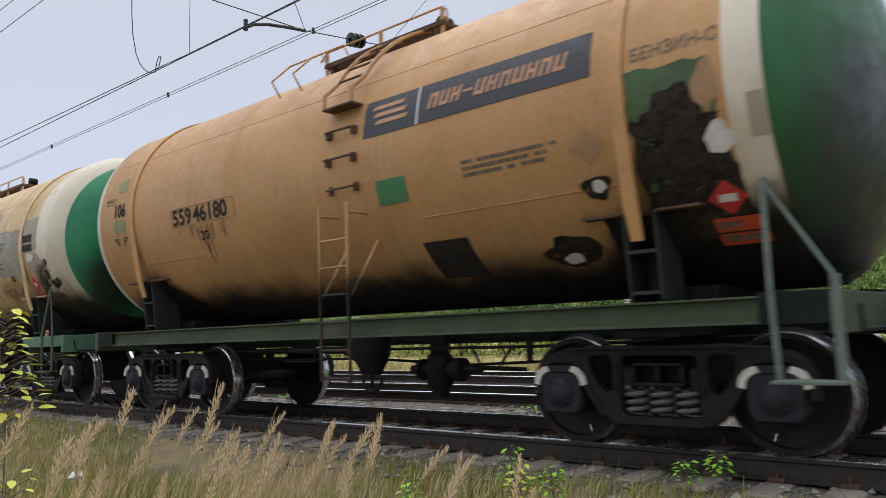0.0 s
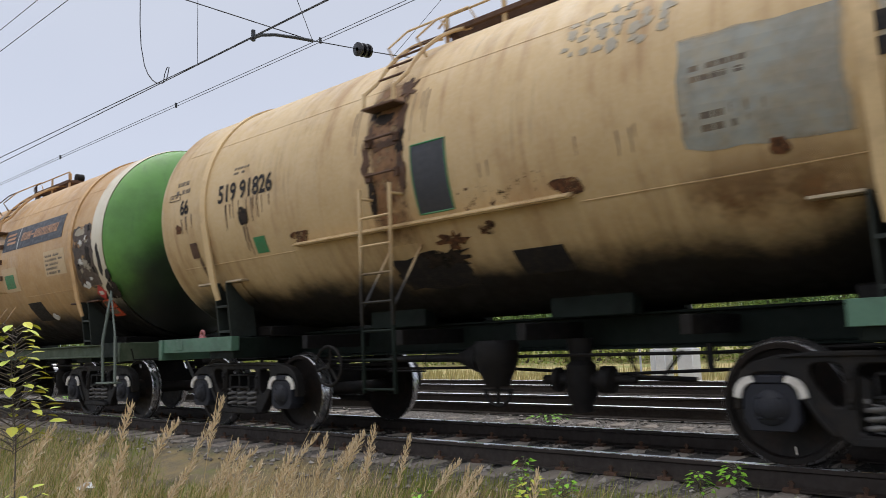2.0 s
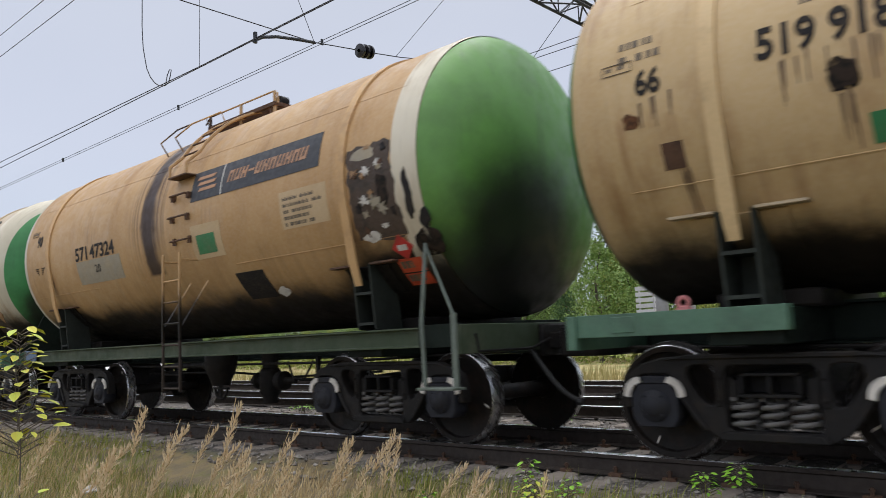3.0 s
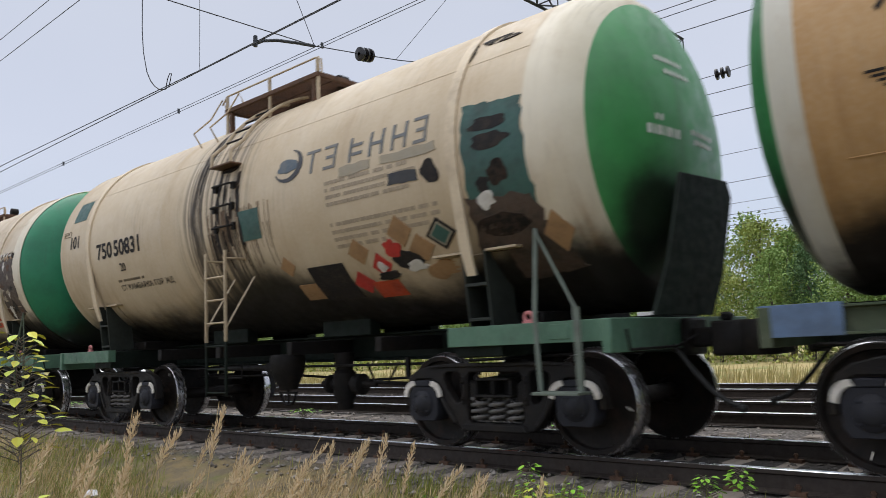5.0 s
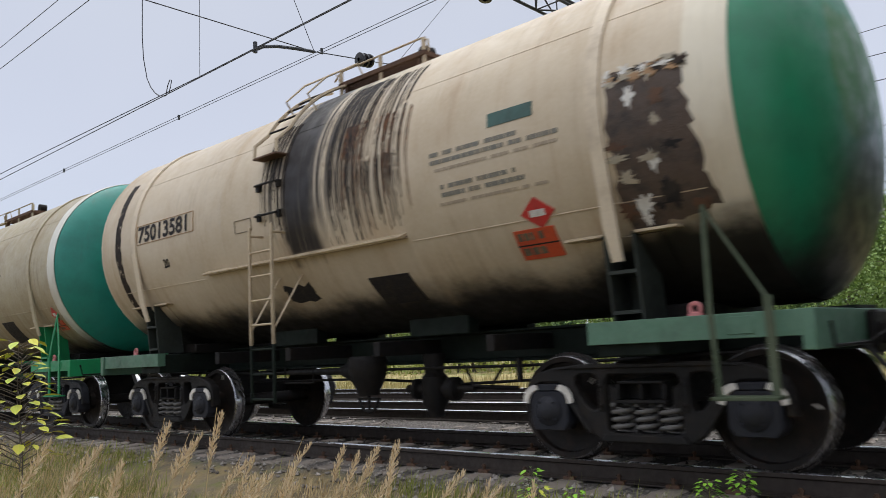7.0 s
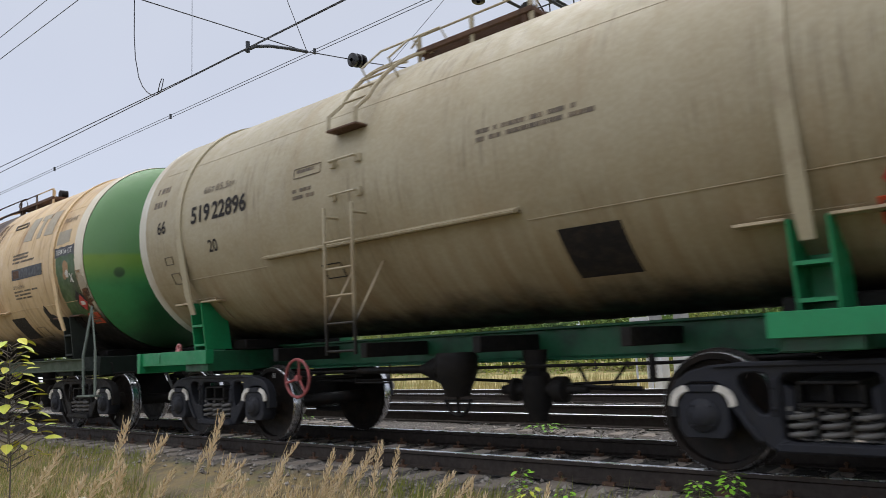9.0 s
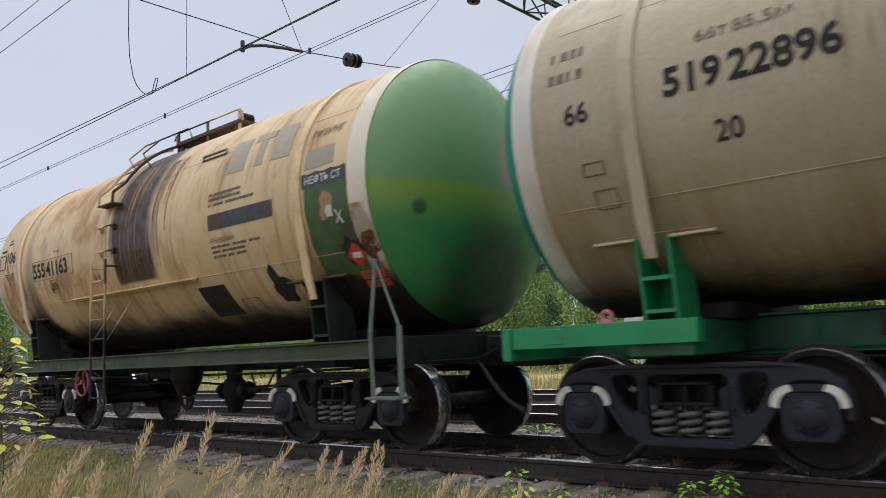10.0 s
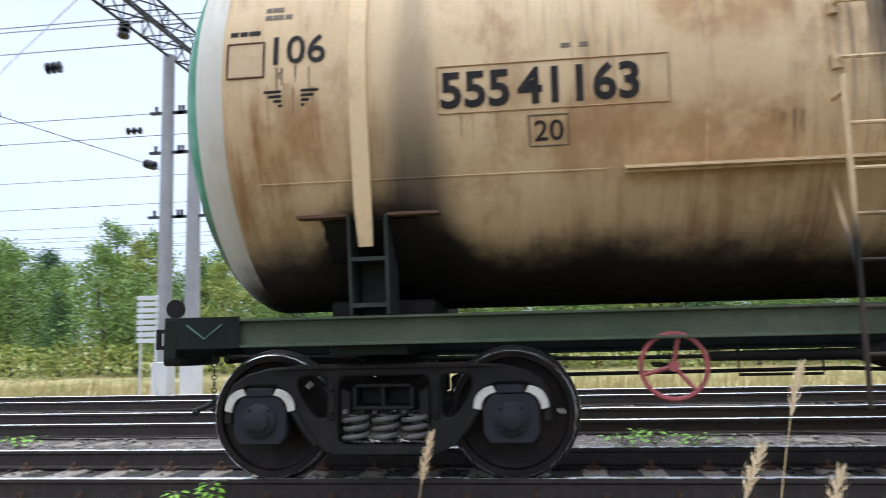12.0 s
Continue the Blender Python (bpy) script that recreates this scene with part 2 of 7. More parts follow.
M_WHEELRED = worn("faded_red_paint", (0.33, 0.075, 0.075), (0.10, 0.04, 0.035), 0.55, 0.6, 0.0, 8.0)
M_PINK = worn("pink_paint", (0.55, 0.20, 0.20), (0.2, 0.07, 0.06), 0.4, 0.6)
M_INK = worn("black_stencil_paint", (0.022, 0.020, 0.021), (0.10, 0.075, 0.05), 0.3, 0.6, 0.0, 10.0, 0.1, gloss=0.15)
M_PALE = worn("pale_beige_overpaint", (0.56, 0.41, 0.24), (0.42, 0.27, 0.13), 0.4, 0.6, 0.0, 3.0, 0.1)
M_INKFADE = worn("faded_stencil_paint", (0.11, 0.085, 0.06), (0.30, 0.22, 0.13), 0.7, 0.6, 0.0, 9.0, 0.1)
M_SLATE = worn("slate_paint", (0.035, 0.037, 0.045), (0.06, 0.055, 0.05), 0.4, 0.5, 0.0, 3.0, 0.1)
M_BLUEGREY = worn("blue_grey_paint", (0.07, 0.10, 0.13), (0.22, 0.20, 0.16), 0.4, 0.5, 0.0, 5.0, 0.1)
M_FADESLATE = worn("worn_slate_lettering", (0.13, 0.14, 0.15), (0.30, 0.26, 0.20), 0.5, 0.55, 0.0, 7.0, 0.1)
M_SMUDGE = worn("thin_green_overpaint", (0.22, 0.24, 0.11), (0.42, 0.27, 0.13), 0.5, 0.6, 0.0, 3.0, 0.1)
M_RUN = worn("washed_out_paint_run", (0.13, 0.08, 0.045), (0.33, 0.21, 0.11), 0.6, 0.6, 0.0, 5.0, 0.1)
M_FAINT = worn("faint_stencil_paint", (0.34, 0.275, 0.20), (0.50, 0.40, 0.28), 0.6, 0.6, 0.0, 9.0, 0.1)
M_FADEBLUE = worn("faded_blue_grey_paint", (0.17, 0.165, 0.14), (0.36, 0.27, 0.16), 0.5, 0.6, 0.0, 6.0, 0.1)
M_GREYPATCH = worn("grey_overpaint", (0.33, 0.29, 0.22), (0.45, 0.34, 0.2), 0.5, 0.6, 0.0, 2.5, 0.1)
M_TEXTORANGE = worn("faded_orange_lettering", (0.50, 0.27, 0.15), (0.10, 0.07, 0.05), 0.5, 0.6, 0.0, 9.0, 0.1)
M_GREENSQ = worn("green_stencil_square", (0.03, 0.20, 0.075), (0.12, 0.16, 0.08), 0.5, 0.5, 0.0, 6.0, 0.1)
M_TEALPANEL = worn("teal_panel_paint", (0.035, 0.10, 0.085), (0.02, 0.022, 0.02), 0.55, 0.5, 0.0, 3.0, 0.1)
M_DKGREEN = worn("dirty_dark_green_paint", (0.050, 0.105, 0.030), (0.018, 0.017, 0.014), 0.8, 0.5, 0.0, 1.8, 0.15)


def ragged(name, colour, dirt, scale=5.0, cover=0.44):
    """Scabby paint, rust or tar that breaks up into flakes and lets the paint below show through."""
    g = Net(name, 0.65)
    g.bsdf.inputs["Specular IOR Level"].default_value = 0.15
    n = g.noise(scale, 8, 0.72)
    col = g.mix(g.step(g.noise(scale * 2.3, 6, 0.7), 0.4, 0.62), colour, dirt)
    g.put(g.bsdf.inputs["Alpha"], g.step(n, cover - 0.035, cover + 0.045))
    g.bump(n, 0.4, 0.01)
    return g.done(col)


def faded(name, colour, under, area, soft=0.15, least=0.35, most=0.9, scale=2.2):
    """Thin overpaint or rust over an area (x from, x to, z from, z to), worn through in soft clouds and dying out at its rim."""
    g = Net(name, 0.6)
    n = g.noise(scale, 6, 0.65)
    col = g.mix(g.step(g.noise(scale * 3, 5, 0.7), 0.35, 0.7, 0.0, 0.5), colour, under)
    wob = g.math("MULTIPLY", g.math("SUBTRACT", g.noise(3.0, 5, 0.65), 0.5), soft * 1.6)
    x, z = g.math("ADD", g.xyz()[0], wob), g.math("ADD", g.xyz()[2], wob)
    x0, x1, z0, z1 = area
    rim = g.math("MULTIPLY", g.step(x, x0, x0 + soft), g.step(x, x1 - soft, x1, 1.0, 0.0))
    rim = g.math("MULTIPLY", rim, g.math("MULTIPLY", g.step(z, z0, z0 + soft), g.step(z, z1 - soft, z1, 1.0, 0.0)))
    g.put(g.bsdf.inputs["Alpha"], g.math("MULTIPLY", rim, g.step(n, 0.30, 0.62, least, most)))
    return g.done(col)


M_THINGREY = faded("thin_grey_overpaint", (0.30, 0.31, 0.28), (0.42, 0.33, 0.2), (2.58, 3.86, 2.26, 3.26), 0.10, 0.55, 0.95)
M_RUSTWASH = faded("rust_wash", (0.24, 0.12, 0.045), (0.11, 0.055, 0.025), (2.5, 3.9, 1.70, 2.40), 0.35, 0.1, 0.8, 3.0)
M_LADDERRUST = faded("ladder_rust_wash", (0.27, 0.13, 0.05), (0.10, 0.05, 0.025), (-0.86, -0.20, 2.0, 3.85), 0.20, 0.15, 0.9, 3.5)
M_ORANGERUST = [faded("orange_rust_bloom", (0.47, 0.235, 0.07), (0.34, 0.16, 0.05), a, 0.30, 0.0, 0.42, 2.6) for a in ((-4.95, -4.05, 2.05, 2.85), (-3.1, -1.3, 3.35, 4.2), (-2.8, -0.9, 1.95, 2.75), (-2.0, -0.9, 2.9, 3.6))]
M_SPOTRUST = ragged("spotted_rust", (0.13, 0.06, 0.03), (0.03, 0.018, 0.012), 13.0, 0.595)
M_BANDRUST = faded("band_rust", (0.36, 0.21, 0.075), (0.14, 0.08, 0.04), (4.72, 5.04, 1.70, 2.75), 0.16, 0.1, 0.8, 4.0)
M_BLACKRUN = faded("tarry_run", (0.03, 0.022, 0.018), (0.10, 0.06, 0.035), (4.30, 5.02, 1.60, 2.55), 0.25, 0.2, 0.95, 4.0)
M_BLUE = worn("faded_blue_paint", (0.10, 0.16, 0.27), (0.04, 0.05, 0.06), 0.5, 0.55, 0.0, 3.0)
M_PEEL = ragged("peeling_tar", (0.040, 0.027, 0.020), (0.010, 0.009, 0.008), 6.0, 0.40)
M_SCAB = ragged("scabby_rust", (0.16, 0.07, 0.032), (0.045, 0.025, 0.016), 9.0, 0.42)
M_TARPANEL = worn("tarred_panel", (0.075, 0.048, 0.033), (0.012, 0.011, 0.010), 0.95, 0.6, 0.0, 5.5, 0.8)
M_TORN = worn("torn_white_sticker", (0.66, 0.64, 0.60), (0.30, 0.24, 0.18), 0.5, 0.6, 0.0, 8.0, 0.2)
M_TAN = worn("tan_overpaint", (0.36, 0.21, 0.10), (0.16, 0.09, 0.045), 0.5, 0.6, 0.0, 5.0, 0.1)
M_BARE = worn("pale_steel_angle", (0.50, 0.40, 0.27), (0.20, 0.13, 0.08), 0.5, 0.55, 0.2, 5.0)
M_RUBBER = plain("black_rubber", (0.016, 0.016, 0.016), 0.7)
M_RAIL = worn("rail_side", (0.045, 0.034, 0.028), (0.02, 0.016, 0.014), 0.5, 0.7, 0.3, 3.0)
M_RAILTOP = worn("shiny_rail_head", (0.66, 0.67, 0.70), (0.45, 0.43, 0.42), 0.15, 0.20, 0.95, 1.2, 0.0)
M_SLEEPER = worn("oil_stained_concrete", (0.25, 0.21, 0.175), (0.075, 0.06, 0.05), 0.7, 0.85, 0.0, 3.0, 0.6)
M_CONCRETE = worn("weathered_concrete", (0.36, 0.36, 0.36), (0.20, 0.19, 0.18), 0.5, 0.85, 0.0, 1.2, 0.4)
M_WHITEWASH = worn("whitewashed_concrete", (0.70, 0.70, 0.70), (0.45, 0.44, 0.42), 0.4, 0.85, 0.0, 2.0, 0.3)
M_GALV = worn("galvanised_steel", (0.30, 0.33, 0.34), (0.14, 0.13, 0.12), 0.5, 0.5, 0.5, 3.0)
M_DKSTEEL = worn("dark_lattice_steel", (0.05, 0.055, 0.065), (0.03, 0.03, 0.03), 0.4, 0.6, 0.3, 3.0)
M_WIRE = plain("dark_wire", (0.035, 0.037, 0.045), 0.6, 0.4)
M_INSUL = plain("dark_glazed_insulator", (0.018, 0.016, 0.018), 0.25)
M_BRICK = worn("red_brick", (0.30, 0.12, 0.08), (0.16, 0.08, 0.06), 0.5, 0.9, 0.0, 0.3)
M_BARK = worn("tree_bark", (0.12, 0.10, 0.08), (0.05, 0.04, 0.03), 0.6, 0.9, 0.0, 6.0, 0.6)
M_POST = worn("grey_green_post_paint", (0.14, 0.17, 0.14), (0.05, 0.05, 0.04), 0.6, 0.6)
M_PAPER = plain("white_litter", (0.7, 0.7, 0.72), 0.7)


# ---- building helpers ----
class Shape:
    """Vertices and faces of one mesh, put together from simple solids."""

    def __init__(self):
        self.v, self.f, self.m = [], [], []

    def add(self, verts, faces, m=0):
        k = len(self.v)
        self.v += [tuple(p) for p in verts]
        self.f += [tuple(i + k for i in q) for q in faces]
        self.m += [m] * len(faces)
        return self

    def box(self, x0, x1, y0, y1, z0, z1, m=0):
        v = [(x, y, z) for x in (x0, x1) for y in (y0, y1) for z in (z0, z1)]
        return self.add(v, [(0, 1, 3, 2), (4, 6, 7, 5), (0, 4, 5, 1), (2, 3, 7, 6), (0, 2, 6, 4), (1, 5, 7, 3)], m)

    def prism(self, poly, y0, y1, m=0):
        """A polygon in x and z, drawn out along y."""
        n = len(poly)
        v = [(x, y0, z) for x, z in poly] + [(x, y1, z) for x, z in poly]
        f = [tuple(range(n)), tuple(range(2 * n - 1, n - 1, -1))]
        f += [(i, i + n, (i + 1) % n + n, (i + 1) % n) for i in range(n)]
        return self.add(v, f, m)

    def tube(self, pts, r, seg=8, m=0, r1=None, caps=True):
        pts = [Vector(p) for p in pts]
        n, v, f = len(pts), [], []
        side = None
        for i, p in enumerate(pts):
            d = (pts[min(i + 1, n - 1)] - pts[max(i - 1, 0)]).normalized()
            if side is None:
                side = d.cross(Vector((0, 0, 1)) if abs(d.z) < 0.9 else Vector((1, 0, 0))).normalized()
            side = (side - d * side.dot(d)).normalized()
            up = d.cross(side)
            rr = r if r1 is None else r + (r1 - r) * i / max(n - 1, 1)
            for k in range(seg):
                a = 2 * math.pi * k / seg
                v.append(p + (side * math.cos(a) + up * math.sin(a)) * rr)
        for i in range(n - 1):
            for k in range(seg):
                f.append((i * seg + k, i * seg + (k + 1) % seg, (i + 1) * seg + (k + 1) % seg, (i + 1) * seg + k))
        if caps:
            f += [tuple(range(seg - 1, -1, -1)), tuple(range((n - 1) * seg, n * seg))]
        return self.add(v, f, m)

    def lathe(self, profile, axis, seg=48, m=0, origin=(0, 0, 0)):
        """A profile of (along, radius) turned about the x or y axis."""
        v, f, n = [], [], len(profile)
        o = Vector(origin)
        for a, r in profile:
            for k in range(seg):
                t = 2 * math.pi * k / seg
                c, s = r * math.cos(t), r * math.sin(t)
                v.append(o + Vector((a, c, s) if axis == "x" else (s, a, c)))
        for i in range(n - 1):
            for k in range(seg):
                f.append((i * seg + k, (i + 1) * seg + k, (i + 1) * seg + (k + 1) % seg, i * seg + (k + 1) % seg))
        return self.add(v, f, m)

    def ring(self, centre, radius, r, axis="y", seg=32, m=0, start=0.0, end=360.0):
        pts = []
        for k in range(seg + 1):
            a = radians(start + (end - start) * k / seg)
            c, s = radius * math.cos(a), radius * math.sin(a)
            off = {"y": (c, 0, s), "x": (0, c, s), "z": (c, s, 0)}[axis]
            pts.append(Vector(centre) + Vector(off))
        return self.tube(pts, r, 7, m)


def to_mesh(name, shape, mats, bevel=0.0, smooth=38, weld=False):
    me = bpy.data.meshes.new(name)
    me.from_pydata(shape.v, [], shape.f)
    for mt in mats if isinstance(mats, (list, tuple)) else [mats]:
        me.materials.append(mt)
    if len(set(shape.m)) > 1:
        me.polygons.foreach_set("material_index", shape.m)
    bm = bmesh.new()
    bm.from_mesh(me)
    if weld:
        bmesh.ops.remove_doubles(bm, verts=bm.verts, dist=1e-5)
    bmesh.ops.recalc_face_normals(bm, faces=bm.faces)
    if bevel:
        edges = [e for e in bm.edges if len(e.link_faces) == 2 and e.calc_face_angle(0) > 0.6]
        bmesh.ops.bevel(bm, geom=edges, offset=bevel, segments=1, affect="EDGES", clamp_overlap=True)
    bm.to_mesh(me)
    bm.free()
    if smooth:
        me.polygons.foreach_set("use_smooth", [True] * len(me.polygons))
        me.set_sharp_from_angle(angle=radians(smooth))
    me.update()
    return me


def hang(name, mesh, parent, m=None, label=""):
    ob = new(name, mesh)
    ob.parent = parent
    if m is not None:
        ob.matrix_basis = m
    return tagged(ob, label)


def part(name, shape, mats, parent, label="", bevel=0.0, smooth=38, m=None):
    return hang(name, to_mesh(name, shape, mats, bevel, smooth), parent, m, label)


def thing(name, shape, mats, label, category, group="", kind="", bevel=0.0, smooth=38):
    return tagged(new(name, to_mesh(name, shape, mats, bevel, smooth)), label, category, group, kind)


# ---- the tank cars ----
R, AXIS = 1.61, 2.905
HALF, HEAD = 4.98, 0.62
PITCH = 12.02


def on_tank(x, deg, lift=0.006):
    """A spot of the paintwork: metres along the car and degrees round the shell on the paint's own grid."""
    return on_shell(x + 0.06, -2.3 + 0.907 * deg - 0.0008 * deg * deg, lift)


def on_shell(x, deg, lift=0.006):
    a = radians(deg)
    return (x, -(R + lift) * math.cos(a), AXIS + (R + lift) * math.sin(a))


def patch(corners, lift=0.005, nu=6, nv=6, ragged=0.0, seed=0):
    """A thin curved sheet on the shell between four corners (x, degrees), with turned-in edges."""
    rnd = random.Random(seed)
    s = Shape()
    a, b, c, d = [Vector((*p, 0)) for p in corners]
    top, grid = [], []
    for i in range(nu + 1):
        for j in range(nv + 1):
            u, w = i / nu, j / nv
            p = (a * (1 - u) + b * u) * (1 - w) + (d * (1 - u) + c * u) * w
            if ragged and (i in (0, nu) or j in (0, nv)):
                p.x += rnd.uniform(-ragged, ragged)
                p.y += rnd.uniform(-ragged, ragged) * 38
            top.append(on_tank(p.x, p.y, lift))
            grid.append(on_tank(p.x, p.y, -0.004))
    f = [(i * (nv + 1) + j, (i + 1) * (nv + 1) + j, (i + 1) * (nv + 1) + j + 1, i * (nv + 1) + j + 1) for i in range(nu) for j in range(nv)]
    rim = [j for j in range(nv + 1)] + [i * (nv + 1) + nv for i in range(1, nu + 1)] + [nu * (nv + 1) + j for j in range(nv - 1, -1, -1)] + [i * (nv + 1) for i in range(nu - 1, 0, -1)]
    k = len(top)
    f += [(rim[i], rim[(i + 1) % len(rim)], k + rim[(i + 1) % len(rim)], k + rim[i]) for i in range(len(rim))]
    return s.add(top + grid, f)


def rect(x0, x1, lo, hi):
    return [(x0, hi), (x1, hi), (x1, lo), (x0, lo)]


def diamond(x, deg, w, h):
    return [(x, deg + h), (x + w, deg), (x, deg - h), (x - w, deg)]


def blot(x, deg, w, h, seed, lift=0.007, rough=0.35):
    """An irregular blot on the shell."""
    rnd = random.Random(seed)
    n = 22
    v, f = [on_tank(x, deg, lift)], []
    r0 = [1 + rnd.uniform(-rough, rough) for _ in range(n)]
    rr = r0 if rough > 0.54 else [(r0[k - 1] + 2 * r0[k] + r0[(k + 1) % n]) / 4 for k in range(n)]
    for ring, l in ((0.55, lift), (1.0, lift), (1.02, -0.004)):
        for k in range(n):
            t = 2 * math.pi * k / n
            v.append(on_tank(x + w * ring * rr[k] * math.cos(t), deg + h * ring * rr[k] * math.sin(t), l))
    f += [(0, 1 + k, 1 + (k + 1) % n) for k in range(n)]
    for q in (0, 1):
        f += [(1 + q * n + k, 1 + q * n + n + k, 1 + q * n + n + (k + 1) % n, 1 + q * n + (k + 1) % n) for k in range(n)]
    return Shape().add(v, f)


def bars(x0, x1, top, pitch, rows, seed, height=0.55, fill=0.85, lift=0.004):
    """Rows of unreadable small writing as plain bars."""
    rnd = random.Random(seed)
    s = Shape()
    for r in range(rows):
        x, hi = x0, top - r * pitch
        end = x0 + (x1 - x0) * rnd.uniform(0.7, 1.0)
        while x < end - 0.05:
            w = min(rnd.uniform(0.035, 0.10), end - x)
            q = patch(rect(x, x + w * fill, hi - pitch * height, hi), lift, 1, 1)
            s.add(q.v, q.f)
            x += w + (0.05 if rnd.random() < 0.18 else 0.0)
    return s


def writing(body, x0, x1, lo, hi, bold=0.0, slant=0.0):
    """Stencilled characters bent round the shell."""
    cu = bpy.data.curves.new("writing", "FONT")
    cu.body, cu.size, cu.offset, cu.shear = body, 1.0, bold, slant
    cu.resolution_u = 3
    cu.space_word = 0.5
    tmp = bpy.data.objects.new("writing", cu)
    scene.collection.objects.link(tmp)
    bpy.context.view_layer.update()
    me = bpy.data.meshes.new_from_object(tmp.evaluated_get(bpy.context.evaluated_depsgraph_get()))
    bpy.data.objects.remove(tmp)
    bm = bmesh.new()
    bm.from_mesh(me)
    xs = [v.co.x for v in bm.verts]
    ys = [v.co.y for v in bm.verts]
    ax, bx, ay, by = min(xs), max(xs), min(ys), max(ys)
    for k in range(1, 5):
        geom = bm.verts[:] + bm.edges[:] + bm.faces[:]
        bmesh.ops.bisect_plane(bm, geom=geom, plane_co=(0, ay + (by - ay) * k / 5, 0), plane_no=(0, 1, 0))
    bm.verts.index_update()
    v = [on_tank(x0 + (x1 - x0) * (p.co.x - ax) / (bx - ax), lo + (hi - lo) * (p.co.y - ay) / (by - ay), 0.006) for p in bm.verts]
    f = [[q.index for q in face.verts] for face in bm.faces]
    bm.free()
    return Shape().add(v, f)


def outline(corners, w=0.012):
    """A thin raised frame round a number or a plate."""
    s = Shape()
    pts = []
    for a, b in zip(corners, corners[1:] + corners[:1]):
        pts += [on_tank(a[0] + (b[0] - a[0]) * k / 6, a[1] + (b[1] - a[1]) * k / 6, 0.004) for k in range(6)]
    return s.tube(pts + pts[:1], w, 5)


def wheel_shape():
    s = Shape()
    for sy in (-1, 1):
        flange = [(0.715, 0.43), (0.715, 0.492)]
        crest = [(0.715, 0.492), (0.728, 0.503), (0.740, 0.500)]
        root = [(0.740, 0.500), (0.752, 0.478)]
        tread = [(0.752, 0.478), (0.79, 0.474), (0.843, 0.469), (0.8495, 0.4625)]
        rim = [(0.8495, 0.4625), (0.853, 0.455), (0.848, 0.415), (0.80, 0.405), (0.775, 0.30), (0.80, 0.15), (0.885, 0.135), (0.885, 0.09)]
        back = [(0.715, 0.43), (0.735, 0.40), (0.745, 0.30), (0.74, 0.15), (0.70, 0.13), (0.70, 0.09)]
        s.lathe([(a * sy, r) for a, r in flange], "y", 56, 1)
        s.lathe([(a * sy, r) for a, r in crest], "y", 56, 0)
        s.lathe([(a * sy, r) for a, r in root], "y", 56, 1)
        s.lathe([(a * sy, r) for a, r in tread], "y", 56, 0)
        s.lathe([(a * sy, r) for a, r in rim], "y", 56, 1)
        s.lathe([(a * sy, r) for a, r in back], "y", 56, 1)
    s.lathe([(-1.05, 0.001), (-1.05, 0.065), (-0.9, 0.065), (-0.9, 0.092), (-0.6, 0.085), (0.6, 0.085), (0.9, 0.092), (0.9, 0.065), (1.05, 0.065), (1.05, 0.001)], "y", 24, 1)
    # a chalk tick and a scuffed patch on each wheel face
    for sy in (-1, 1):
        s.box(0.33, 0.39, 0.812 * sy, 0.806 * sy, -0.009, 0.009, 2)
    return s


def pierced_plate(rim, holes, y0, y1):
    """A plate in x and z with openings through it, from y0 to y1."""
    bm = bmesh.new()
    edges = []
    for loop in [rim] + holes:
        vs = [bm.verts.new((x, y0, z)) for x, z in loop]
        edges += [bm.edges.new((a, b)) for a, b in zip(vs, vs[1:] + vs[:1])]
    bmesh.ops.triangle_fill(bm, use_beauty=True, use_dissolve=False, edges=edges)
    got = bmesh.ops.extrude_face_region(bm, geom=bm.faces[:])
    moved = [v for v in got["geom"] if isinstance(v, bmesh.types.BMVert)]
    bmesh.ops.translate(bm, verts=moved, vec=(0, y1 - y0, 0))
    bm.verts.index_update()
    s = Shape().add([tuple(v.co) for v in bm.verts], [[v.index for v in f.verts] for f in bm.faces])
    bm.free()
    return s


def mirrored(half):
    """An outline from its right half, given from the top centre round to the bottom centre."""
    return half + [(-x, z) for x, z in half[::-1]]


